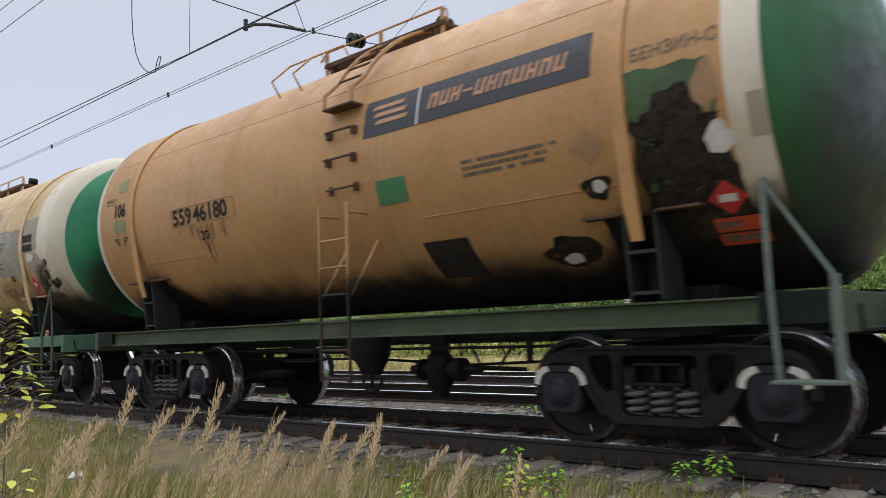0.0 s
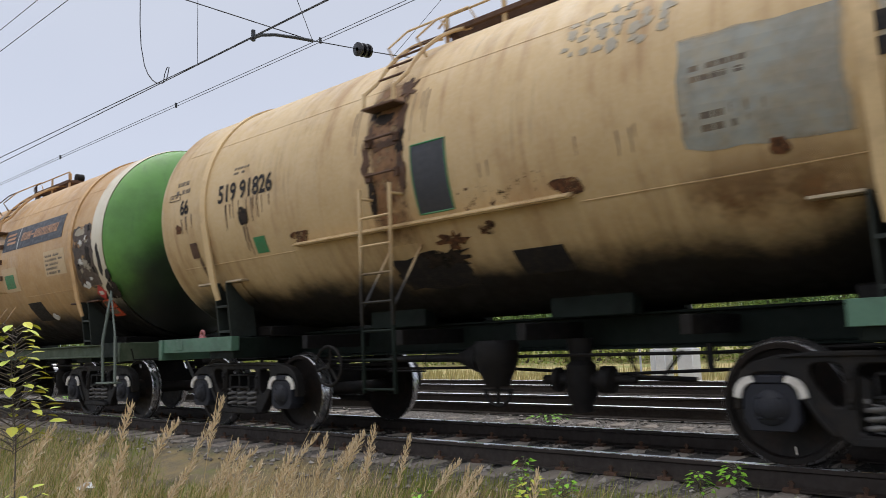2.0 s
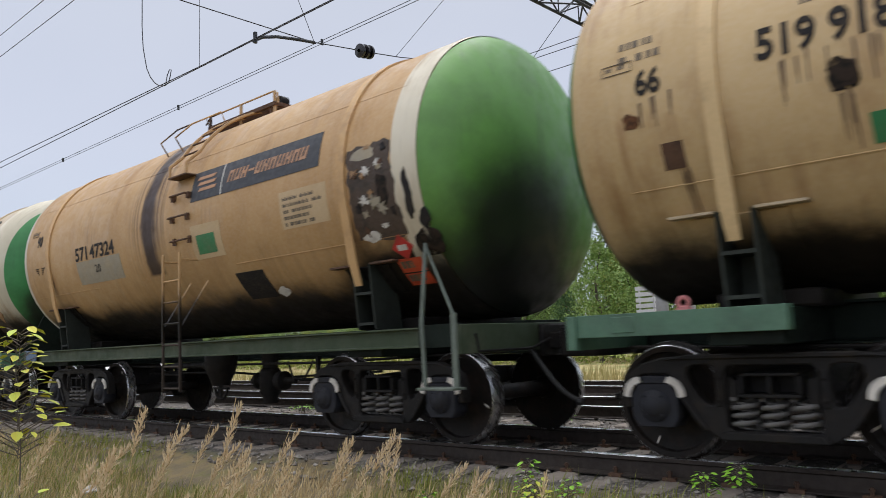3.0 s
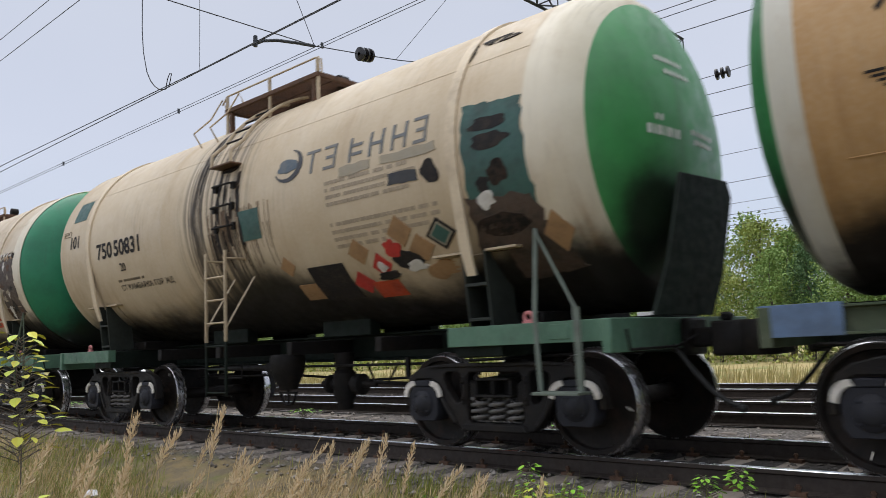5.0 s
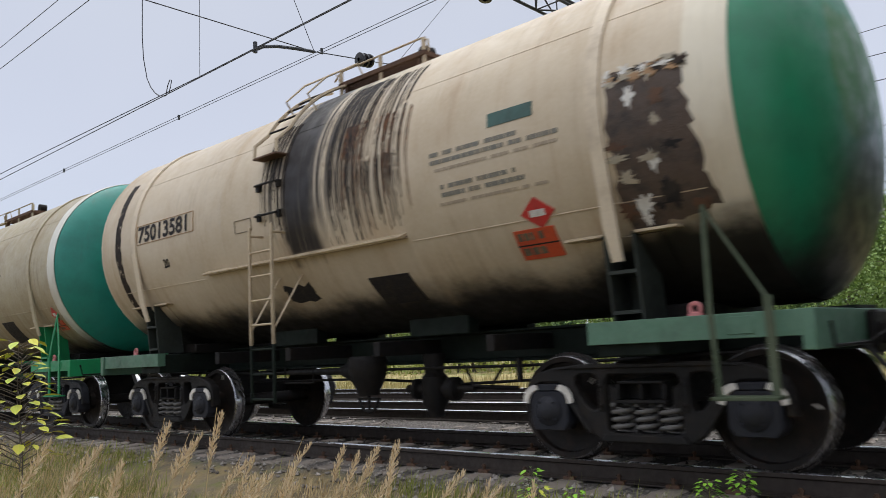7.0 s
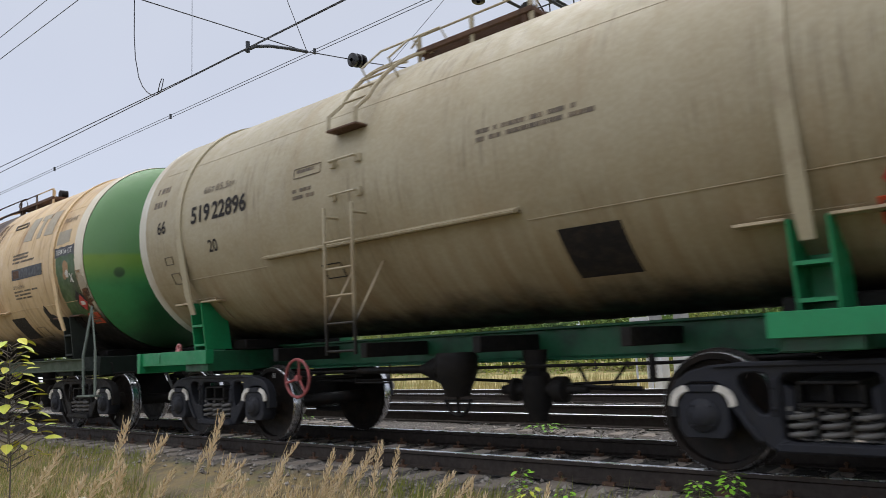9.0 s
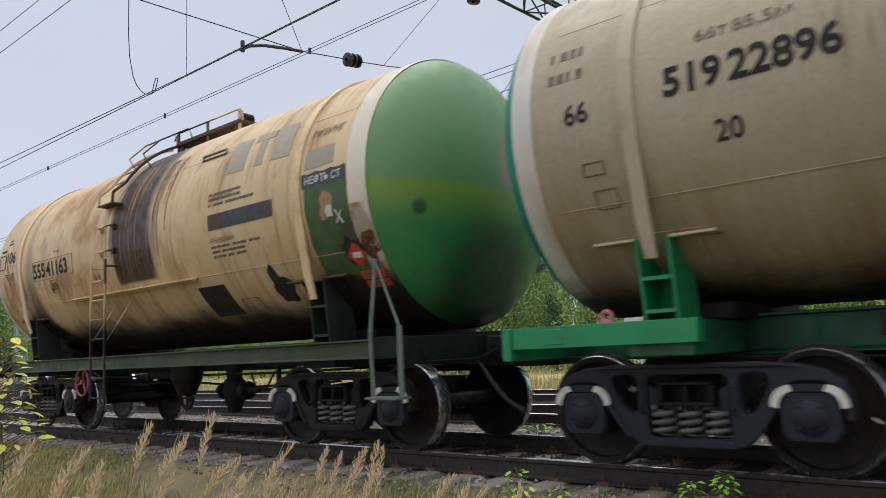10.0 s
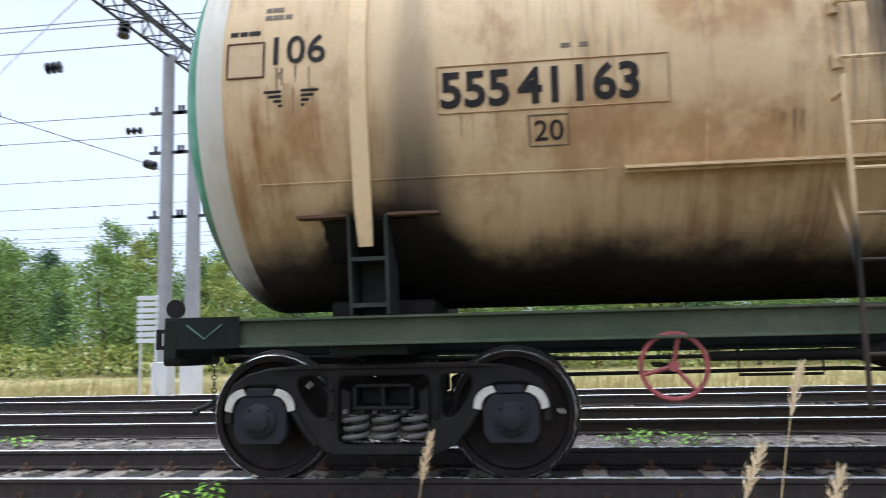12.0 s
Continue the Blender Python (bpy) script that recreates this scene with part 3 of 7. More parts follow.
def side_frame_shape(sy):
    """Cast truss side frame: top chord, jaws over the axle boxes, sloping arms, two cast windows and the spring opening."""
    rim = mirrored([(0.40, 0.865), (0.62, 0.86), (0.86, 0.845), (1.04, 0.80), (1.15, 0.73), (1.20, 0.63), (1.215, 0.44), (1.15, 0.44), (1.145, 0.58),
                    (1.10, 0.68), (1.02, 0.715), (0.83, 0.715), (0.75, 0.68), (0.70, 0.58), (0.66, 0.47), (0.58, 0.385), (0.50, 0.275), (0.43, 0.225), (0.30, 0.20)])
    window = [(0.435, 0.77), (0.50, 0.785), (0.60, 0.78), (0.645, 0.755), (0.65, 0.70), (0.62, 0.62), (0.56, 0.53), (0.50, 0.475), (0.45, 0.47), (0.425, 0.50), (0.42, 0.62), (0.422, 0.73)]
    spring_box = mirrored([(0.30, 0.775), (0.335, 0.74), (0.345, 0.50), (0.345, 0.31), (0.31, 0.285)])
    s = pierced_plate(rim, [window, [(-x, z) for x, z in window[::-1]], spring_box], sy * 0.975, sy * 1.10)
    # flange that stands proud along the top chord, and the sill under the springs
    s.prism([(-0.86, 0.825), (0.86, 0.825), (0.62, 0.868), (-0.62, 0.868)], sy * 1.095, sy * 1.125)
    s.prism([(-0.40, 0.215), (0.40, 0.215), (0.36, 0.282), (-0.36, 0.282)], sy * 0.93, sy * 1.16)
    for k in (-1, 1):
        # raised rib on each sloping arm, wedge and wear plate in the spring opening
        s.prism([(k * 0.70, 0.60), (k * 0.735, 0.575), (k * 0.61, 0.38), (k * 0.52, 0.268), (k * 0.48, 0.285), (k * 0.58, 0.42)], sy * 1.095, sy * 1.128)
        s.prism([(k * 0.25, 0.47), (k * 0.335, 0.42), (k * 0.335, 0.70), (k * 0.25, 0.66)], sy * 0.97, sy * 1.07)
        s.box(k * 0.385 - 0.022, k * 0.385 + 0.022, sy * 1.095, sy * 1.118, 0.46, 0.74)
        for z in (0.52, 0.68):
            s.lathe([(sy * 1.115, 0.022), (sy * 1.135, 0.022), (sy * 1.135, 0.001)], "y", 6, 0, (k * 0.385, 0, z))
    return s


def arch_shape(sy, k, side):
    """Chalk-white jaw edges over an axle box."""
    s = Shape()
    y0, y1 = sy * 1.118, sy * 1.142
    for a0, a1 in ((8, 72) if side > 0 else (108, 172),):
        o, i = [], []
        for n in range(7):
            a = radians(a0 + (a1 - a0) * n / 6)
            c, q = math.copysign(abs(math.cos(a)) ** 0.62, math.cos(a)), math.sin(a) ** 0.62
            o.append((k + 0.270 * c, 0.47 + 0.235 * q))
            i.append((k + 0.215 * c, 0.47 + 0.185 * q))
        s.prism(o + i[::-1], y0, y1)
    return s


def axle_box_shape(sy):
    s = Shape()
    s.prism([(-0.20, 0.36), (-0.15, 0.29), (0.15, 0.29), (0.20, 0.36), (0.20, 0.55), (0.14, 0.64), (-0.14, 0.64), (-0.20, 0.55)], sy * 0.93, sy * 1.13)
    s.lathe([(sy * 1.10, 0.135), (sy * 1.15, 0.13), (sy * 1.165, 0.085), (sy * 1.185, 0.075), (sy * 1.19, 0.001)], "y", 20, 0, (0, 0, 0.465))
    for a in range(4):
        t = radians(45 + 90 * a)
        s.lathe([(sy * 1.14, 0.015), (sy * 1.172, 0.015), (sy * 1.172, 0.001)], "y", 6, 0, (0.108 * math.cos(t), 0, 0.465 + 0.108 * math.sin(t)))
    s.box(-0.10, 0.10, sy * 0.98, sy * 1.14, 0.64, 0.70)
    return s


def spring_shape():
    s = Shape()
    turns, n = 3.6, 54
    s.tube([(0.088 * math.cos(2 * math.pi * turns * k / n), 0.088 * math.sin(2 * math.pi * turns * k / n), 0.295 + 0.225 * k / n) for k in range(n + 1)], 0.019, 6)
    s.tube([(0.05 * math.cos(-2 * math.pi * 5 * k / 50), 0.05 * math.sin(-2 * math.pi * 5 * k / 50), 0.295 + 0.225 * k / 50) for k in range(51)], 0.011, 5)
    return s


def bolster_shape():
    s = Shape()
    prof = [(-0.95, 0.52), (-0.6, 0.50), (0.6, 0.50), (0.95, 0.52), (0.95, 0.72), (0.40, 0.74), (0.35, 0.90), (-0.35, 0.90), (-0.40, 0.74), (-0.95, 0.72)]
    s.prism(prof, -0.21, 0.21)
    s.v = [(-y, x, z) for x, y, z in s.v]
    return s


def bolster_end_shape(sy):
    """Two-pocket bolster end over the springs."""
    s = Shape()
    w = 0.225
    s.box(-w, w, sy * 0.94, sy * 1.13, 0.535, 0.562)
    s.box(-w + 0.02, w - 0.02, sy * 0.94, sy * 1.13, 0.695, 0.72)
    for x in (-w, -0.014, w - 0.028):
        s.box(x, x + 0.028, sy * 0.94, sy * 1.125, 0.562, 0.695)
    s.box(-w + 0.03, w - 0.03, sy * 0.94, sy * 0.97, 0.562, 0.695)
    return s


def brake_shape():
    s = Shape()
    for k in (-1, 1):
        s.tube([(k * 0.40, -0.8, 0.42), (k * 0.36, 0, 0.40), (k * 0.40, 0.8, 0.42)], 0.035, 8)
        for sy in (-1, 1):
            s.prism([(k * 0.44, 0.30), (k * 0.475, 0.42), (k * 0.45, 0.58), (k * 0.39, 0.56), (k * 0.40, 0.42), (k * 0.39, 0.31)], sy * 0.745, sy * 0.84)
    s.tube([(-0.40, 0.05, 0.45), (0.40, 0.05, 0.45)], 0.025, 6)
    return s


BM = {}


def bogie_meshes():
    BM["bogie"] = to_mesh("bogie", bolster_shape(), M_BOGIE, 0.008)
    for sy in (-1, 1):
        BM["side", sy] = to_mesh("side_frame", side_frame_shape(sy), M_BOGIE, 0.018)
        BM["side2", sy] = to_mesh("side_frame", side_frame_shape(sy), M_CAST, 0.012)
        BM["end", sy] = to_mesh("bolster_end", bolster_end_shape(sy), M_BOGIE, 0.006)
        BM["box", sy] = to_mesh("axle_box", axle_box_shape(sy), M_CAST, 0.008)
        for k in (-1, 1):
            for side in (-1, 1):
                BM["arch", sy, k, side] = to_mesh("jaw_edge", arch_shape(sy, k * 0.925, side), M_CHALK, 0.004)
    BM["spring"] = to_mesh("spring", spring_shape(), M_SPRING, 0, 60)
    BM["wheelset"] = to_mesh("wheelset", wheel_shape(), [M_TREAD, M_WEB, M_CHALK], 0, 30, True)
    BM["brake"] = to_mesh("brake_rigging", brake_shape(), M_BLACK)


WHEELSETS = []
CARS = []


def bogie(car, x, clean=False):
    b = hang("bogie", BM["bogie"], car, pose(x, 0, 0), "grease-black cast steel two-axle bogie")
    for sy in (-1, 1):
        hang("side_frame", BM["side2" if clean else "side", sy], b)
        for k in (-1, 1):
            hang("axle_box", BM["box", sy], b, pose(k * 0.925, 0, 0), "blue-grey axle box with a round cap")
            for side in (-1, 1):
                hang("jaw_edge", BM["arch", sy, k, side], b, None, "chalk-white painted edge over the axle box")
        hang("bolster_end", BM["end", sy], b)
        for xs in (-0.22, 0.0, 0.22):
            hang("spring", BM["spring"], b, pose(xs, sy * 1.03, 0), "coil spring")
    hang("brake_rigging", BM["brake"], b)
    for k in (-1, 1):
        w = hang("wheelset", BM["wheelset"], b, pose(k * 0.925, 0, 0.474, 0, 37 * len(WHEELSETS) % 360, 0), "steel wheelset with bright worn treads")
        WHEELSETS.append((w, k * 0.925, 37 * len(WHEELSETS) % 360))
    return b


def shell_shape():
    s = Shape()
    prof = [(-4.95, R), (-3.2, R), (-1.62, R), (-1.6, R + 0.004), (-1.58, R), (0, R), (1.6, R), (1.62, R + 0.004), (1.64, R), (3.2, R), (4.95, R)]
    s.lathe(prof, "x", 96, 0, (0, 0, AXIS))
    return s


def band_shape(k, x0, disc=0.0):
    s = Shape()
    prof = [(k * x0, R + 0.001), (k * HALF, R + 0.001), (k * (HALF + 0.02), R + 0.004), (k * (HALF + 0.04), R - 0.002), (k * (HALF + 0.09), R - 0.012)]
    if disc:
        # the white runs on over the head's knuckle
        a0, a1 = math.asin(0.09 / HEAD), math.acos(disc)
        for n in range(1, 8):
            a = a0 + (a1 - a0) * n / 7
            prof.append((k * (HALF + HEAD * math.sin(a)), (R - 0.004) * math.cos(a)))
    return s.lathe(prof, "x", 96, 0, (0, 0, AXIS))


def head_shape(k, disc=0.0):
    s = Shape()
    x0 = HEAD * math.sin(math.acos(disc)) if disc else 0.09
    prof = []
    for n in range(15):
        u = x0 / HEAD + (1 - x0 / HEAD) * n / 14
        a = math.asin(min(1, u))
        a0 = math.asin(x0 / HEAD)
        a = a0 + (math.pi / 2 - a0) * n / 14
        prof.append((k * (HALF + HEAD * math.sin(a)), max(0.002, (R - 0.004) * math.cos(a))))
    return s.lathe(prof, "x", 96, 0, (0, 0, AXIS))


def strap_shape(x, low=1.70):
    """Flat strap over the shell that leaves it below the widest point and runs straight down to the saddles."""
    path = [(-1.385, low), (-1.47, low + 0.27)] + [on_shell(0, -12 + 204 * n / 36, 0.0)[1:] for n in range(37)] + [(1.47, low + 0.27), (1.385, low)]
    s = Shape()
    n = len(path)
    v = []
    for k, (y, z) in enumerate(path):
        a, b = path[max(k - 1, 0)], path[min(k + 1, n - 1)]
        t = Vector((b[0] - a[0], b[1] - a[1])).normalized()
        out = (-t.y, t.x)
        w = 0.062 - (0.012 if k in (0, n - 1) else 0.0)
        for l in (0.002, 0.026):
            for dx in (-w, w):
                v.append((x + dx, y + out[0] * l, z + out[1] * l))
    f = [(0, 1, 3, 2), (4 * n - 4, 4 * n - 2, 4 * n - 1, 4 * n - 3)]
    for k in range(n - 1):
        q = 4 * k
        f += [(q + 2, q + 3, q + 7, q + 6), (q, q + 4, q + 5, q + 1), (q, q + 2, q + 6, q + 4), (q + 1, q + 5, q + 7, q + 3)]
    return s.add(v, f)


def saddle_web(x, sy, top):
    """One upright gusset plate of the cradle, cut to the shell's curve."""
    a0 = math.degrees(math.asin((AXIS - top) / (R + 0.008)))
    pts = [(1.30, 1.22), (1.375, top)]
    for n in range(9):
        a = radians(-a0 - (54 - a0) * n / 8)
        pts.append(((R + 0.008) * math.cos(a), AXIS + (R + 0.008) * math.sin(a)))
    pts.append((0.90, 1.22))
    v = [(x - 0.011, sy * y, z) for y, z in pts] + [(x + 0.011, sy * y, z) for y, z in pts]
    m = len(pts)
    return Shape().add(v, [tuple(range(m)), tuple(range(2 * m - 1, m - 1, -1))] + [(i, i + m, (i + 1) % m + m, (i + 1) % m) for i in range(m)])


def saddle_bracket(x, sy, top=1.93):
    """Back plate between the webs, and the two shelves that brace the strap's foot."""
    back = Shape().box(x - 0.123, x + 0.123, sy * 0.99, sy * 1.01, 1.2, 1.62)
    more = [("rib", Shape().box(x - 0.123, x + 0.123, sy * 1.01, sy * 1.345, top - 0.33, top - 0.30)),
            ("rib", Shape().box(x - 0.123, x + 0.123, sy * 1.01, sy * 1.315, 1.27, 1.30))]
    return back, more


def doubler_plate(x, sy):
    """Sooty doubler bent round the shell above the saddle."""
    s = Shape()
    v = []
    for l in (0.002, 0.018):
        for n in range(7):
            for dx in (-0.36, 0.36):
                p = on_shell(x + dx * (1.0 - 0.05 * (n % 2)), -38 - 2.4 * n, l)
                v.append((p[0], p[1] if sy < 0 else -p[1], p[2]))
    f = []
    for n in range(6):
        k = 2 * n
        f += [(14 + k, 15 + k, 17 + k, 16 + k), (k, k + 2, k + 3, k + 1), (k, 14 + k, 16 + k, k + 2), (k + 1, k + 3, 17 + k, 15 + k)]
    f += [(0, 1, 15, 14), (12, 26, 27, 13)]
    return s.add(v, f)


def shelf_plate(k, sy, side, top=1.94):
    x = k * 3.95
    a, b = sorted((x + side * 0.15, x + side * 0.52))
    return Shape().box(a, b, sy * 1.20, sy * 1.38, top - 0.025, top)


def channel(x0, x1, sy, z0=1.01, z1=1.20, y=1.42):
    """A channel section with its flanges turned outwards."""
    a, b = sy * (y - 0.05), sy * (y + 0.02)
    c = sy * (y - 0.035)
    sec = [(a, z0 - 0.006), (b, z0 - 0.006), (b, z0 + 0.012), (c, z0 + 0.018), (c, z1 - 0.018), (b, z1 - 0.012), (b, z1 + 0.006), (a, z1 + 0.006)]
    n = len(sec)
    v = [(x, p, q) for x in (x0, x1) for p, q in sec]
    return Shape().add(v, [tuple(range(n)), tuple(range(2 * n - 1, n - 1, -1))] + [(i, i + n, (i + 1) % n + n, (i + 1) % n) for i in range(n)])


def end_sill(k, sy):
    s = Shape()
    a, b = sorted((k * 3.62, k * 5.40))
    s.box(a, b, sy * 1.30, sy * 1.42, 1.03, 1.215)
    s.box(k * 4.9 - 0.10, k * 4.9 + 0.10, sy * 1.42, sy * 1.428, 1.06, 1.19)
    return s


def centre_shape():
    s = Shape()
    return s.prism([(-0.30, 0.90), (-0.19, 0.90), (-0.19, 0.925), (0.19, 0.925), (0.19, 0.90), (0.30, 0.90), (0.30, 0.92), (0.21, 0.94), (0.21, 1.215), (0.30, 1.22), (0.30, 1.245), (-0.30, 1.245), (-0.30, 1.22), (-0.21, 1.215), (-0.21, 0.94), (-0.30, 0.92)], -5.4, 5.4)


def frame_members(car, mat, cradles):
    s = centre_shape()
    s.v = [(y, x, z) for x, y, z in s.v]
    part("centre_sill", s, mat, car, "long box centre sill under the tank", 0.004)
    for x in (-3.95, 3.95):
        part("body_bolster", Shape().box(x - 0.28, x + 0.28, -1.36, 1.36, 0.93, 1.20), mat, car, "", 0.01)
    for x in (-2.4, -0.8, 0.8, 2.4):
        part("cross_member", Shape().box(x - 0.05, x + 0.05, -1.2, 1.2, 1.02, 1.18), M_BLACK, car, "", 0.006)
    for x in (-1.4, 1.2) if cradles else ():
        for y in (-0.53, 0.53):
            part("belly_cradle", Shape().box(x - 0.45, x + 0.45, y - 0.09, y + 0.09, 1.22, 1.44), M_FRAME_DK, car, "", 0.01)


def end_beam_shape(k):
    s = Shape()
    a, b = sorted((k * 5.33, k * 5.42))
    s.box(a, b, -1.45, 1.45, 0.93, 1.215)
    return s


def coupler_shape(k):
    s = Shape()
    s.box(min(k * 5.35, k * 5.78), max(k * 5.35, k * 5.78), -0.10, 0.10, 0.93, 1.11)
    s.box(min(k * 5.43, k * 5.50), max(k * 5.43, k * 5.50), -0.22, 0.22, 0.86, 1.20)
    head = [(5.72, -0.24), (6.00, -0.26), (6.10, -0.17), (6.08, -0.03), (5.93, 0.02), (5.93, 0.10), (6.06, 0.17), (6.03, 0.26), (5.86, 0.28), (5.72, 0.14)]
    v = [(k * x, k * y, 0.85) for x, y in head] + [(k * x, k * y, 1.16) for x, y in head]
    n = len(head)
    s.add(v, [tuple(range(n)), tuple(range(2 * n - 1, n - 1, -1))] + [(i, i + n, (i + 1) % n + n, (i + 1) % n) for i in range(n)])
    s.box(min(k * 5.74, k * 5.84), max(k * 5.74, k * 5.84), -0.06, 0.06, 1.16, 1.24)
    return s


def hose_shape(k):
    s = Shape()
    pts = []
    for n in range(13):
        u = n / 12
        pts.append((k * (5.45 + 0.55 * u), k * -0.36, 0.92 - 0.52 * math.sin(u * 1.45) + 0.02 * u))
    s.tube(pts, 0.024, 8)
    s.tube([(k * 5.98, k * -0.36, 0.41), (k * 6.03, k * -0.36, 0.40)], 0.036, 8)
    s.tube([(k * 5.40, k * -0.36, 0.95), (k * 5.47, k * -0.36, 0.91)], 0.034, 8)
    return s


def turned(profile, x, y, seg=24):
    """A profile of (height, radius) turned about an upright axis."""
    s = Shape().lathe(profile, "x", seg)
    s.v = [(x + b, y + c, a) for a, b, c in s.v]
    return s


def under_parts(car, i):
    s = turned([(1.03, 0.001), (1.03, 0.21), (0.98, 0.235), (0.84, 0.23), (0.74, 0.20), (0.64, 0.15), (0.57, 0.13), (0.57, 0.001)], 0.12, -0.72)
    part("bottom_outlet", s, M_BLACK, car, "black bell-shaped bottom outlet")
    s = Shape().lathe([(-0.10, 0.001), (-0.10, 0.17), (-0.18, 0.15), (-0.40, 0.06), (-0.46, 0.045), (-1.5, 0.035), (-1.5, 0.001)], "x", 20, 0, (0, -0.66, 0.86))
    part("brake_cylinder", s, M_BLACK, car, "tapered black brake cylinder with its rod")
    s = Shape().tube([(0.12, -0.72, 0.58), (0.12, -0.72, 0.36)], 0.022, 8)
    s.ring((0.12, -0.72, 0.53), 0.16, 0.022, "y", 20, 0, 180, 360)
    s.box(-0.06, 0.30, -0.745, -0.695, 0.515, 0.54)
    part("drain_valve", s, M_BLACK, car, "black drain valve with a looped handle")
    s = turned([(1.02, 0.001), (1.02, 0.13), (0.80, 0.11), (0.76, 0.15), (0.46, 0.15), (0.40, 0.11), (0.31, 0.10), (0.31, 0.001)], 0.95, -0.45)
    s.lathe([(0.52, 0.001), (0.52, 0.045), (0.66, 0.05), (0.66, 0.12), (0.71, 0.12), (0.73, 0.065), (1.16, 0.065), (1.18, 0.13), (1.30, 0.13), (1.33, 0.05), (1.55, 0.035), (1.55, 0.001)], "x", 18, 0, (0, -0.45, 0.62))
    part("air_valve", s, M_BLACK, car, "black air distributor with flanged pipes")
    s = Shape()
    s.tube([(-5.3, -0.62, 0.93), (-2.4, -0.62, 0.86), (2.4, -0.62, 0.86), (5.3, -0.62, 0.93)], 0.018, 6)
    part("air_pipe", s, M_BLACK, car)
    for pts, r in (([(-3.0, -0.20, 0.72), (-0.4, -0.30, 0.74), (0.9, -0.30, 0.68)], 0.018), ([(1.2, -0.30, 0.66), (3.0, -0.2, 0.72)], 0.018), ([(1.45, -0.40, 0.64), (2.1, -0.40, 0.62)], 0.026)):
        part("brake_rod", Shape().tube(pts, r, 6), M_BLACK, car)
    part("air_pipe", Shape().tube([(1.5, -0.55, 0.88), (1.62, -0.55, 0.66), (1.85, -0.55, 0.64), (2.05, -0.55, 0.88)], 0.016, 6), M_BLACK, car, "bent air pipe")
    s = Shape()
    s.tube([(-1.34, -0.85, 0.94), (-1.34, -0.85, 0.73), (-0.76, -0.85, 0.73), (-0.76, -0.85, 0.94)], 0.012, 5)
    part("rod_hanger", s, M_BLACK, car)
    part("rod_hanger", Shape().box(2.35, 2.40, -0.75, -0.70, 0.70, 0.94), M_BLACK, car)


def ladder(car, tank, x, paint, low, tall=2.35, step=None, foot=0.56, holds=(1.0, 10.5)):
    """Side ladder: two stiles hung off the shell, rungs, and stand-off steps going up the curve."""
    for dx in (0.0, 0.44):
        s = Shape().box(x + dx - 0.015, x + dx + 0.015, -1.77, -1.735, 1.22, tall)
        st = part("ladder_stile", s, paint, tank, "flat steel ladder stile", 0.004)
        s = Shape().box(x + dx - 0.013, x + dx + 0.013, -1.77, -1.735, foot, 1.22)
        part("ladder_stile", s, low, tank, "", 0.004)
    z = foot + 0.04
    while z < tall - 0.1:
        s = Shape().tube([(x, -1.75, z), (x + 0.44, -1.75, z)], 0.014, 7)
        part("rung", s, low if z < 1.22 else paint, tank)
        z += 0.285
    for zz in (tall - 0.10,):
        for dx in (0.0, 0.44):
            s = Shape().tube([(x + dx, -1.75, zz), on_shell(x + dx, math.degrees(math.asin((zz - AXIS) / R)), -0.01)], 0.016, 6)
            part("stand_off", s, paint, tank)
    for dx in (0.0, 0.44):
        p, q = (x + dx, -1.74, 1.40), on_shell(x + dx + 0.03, -33, -0.004)
        v = [(e[0] + a, e[1], e[2] + b) for e in (p, q) for a in (-0.017, 0.017) for b in (-0.005, 0.005)]
        s = Shape().add(v, [(0, 1, 3, 2), (4, 6, 7, 5), (0, 4, 5, 1), (2, 3, 7, 6), (0, 2, 6, 4), (1, 5, 7, 3)])
        part("ladder_brace", s, paint, tank, "short flat bar from the stile to the shell")
    for deg in holds:
        s = Shape()
        a, b = on_shell(x + 0.02, deg, 0.085), on_shell(x + 0.42, deg, 0.085)
        s.tube([on_shell(x + 0.02, deg, -0.01), a, b, on_shell(x + 0.42, deg, -0.01)], 0.014, 6)
        for dx in (0.02, 0.42):
            p, q = on_shell(x + dx, deg + 1.2, 0.0), on_shell(x + dx, deg - 2.0, 0.03)
            s.box(x + dx - 0.03, x + dx + 0.03, min(p[1], q[1]) - 0.015, max(p[1], q[1]), q[2], p[2])
        part("rung", s, step or paint, tank, "stand-off step on rusty pads")
    # footboard, then bent flat stiles with rungs up to the walkway
    fz = AXIS + R * math.sin(radians(21))
    fy = -R * math.cos(radians(21))
    s = Shape().box(x - 0.02, x + 0.46, fy - 0.17, fy + 0.04, fz - 0.02, fz + 0.005)
    part("footboard", s, M_RUST, tank, "rusty footboard on the shell", 0.004)
    for dx in (0.0, 0.44):
        pts = [(x + dx, fy - 0.15, fz), (x + dx, fy - 0.14, fz + 0.16)] + [on_shell(x + dx + 0.10 * (k / 8), 32 + 42 * k / 8, 0.10) for k in range(9)]
        s = Shape().tube(pts, 0.024, 5)
        part("ladder_stile", s, paint, tank)
    for k in range(6):
        d = 33 + 7 * k
        s = Shape().tube([on_shell(x + 0.015 * k, d, 0.10), on_shell(x + 0.44 + 0.015 * k, d, 0.10)], 0.013, 6)
        part("rung", s, step or paint, tank)


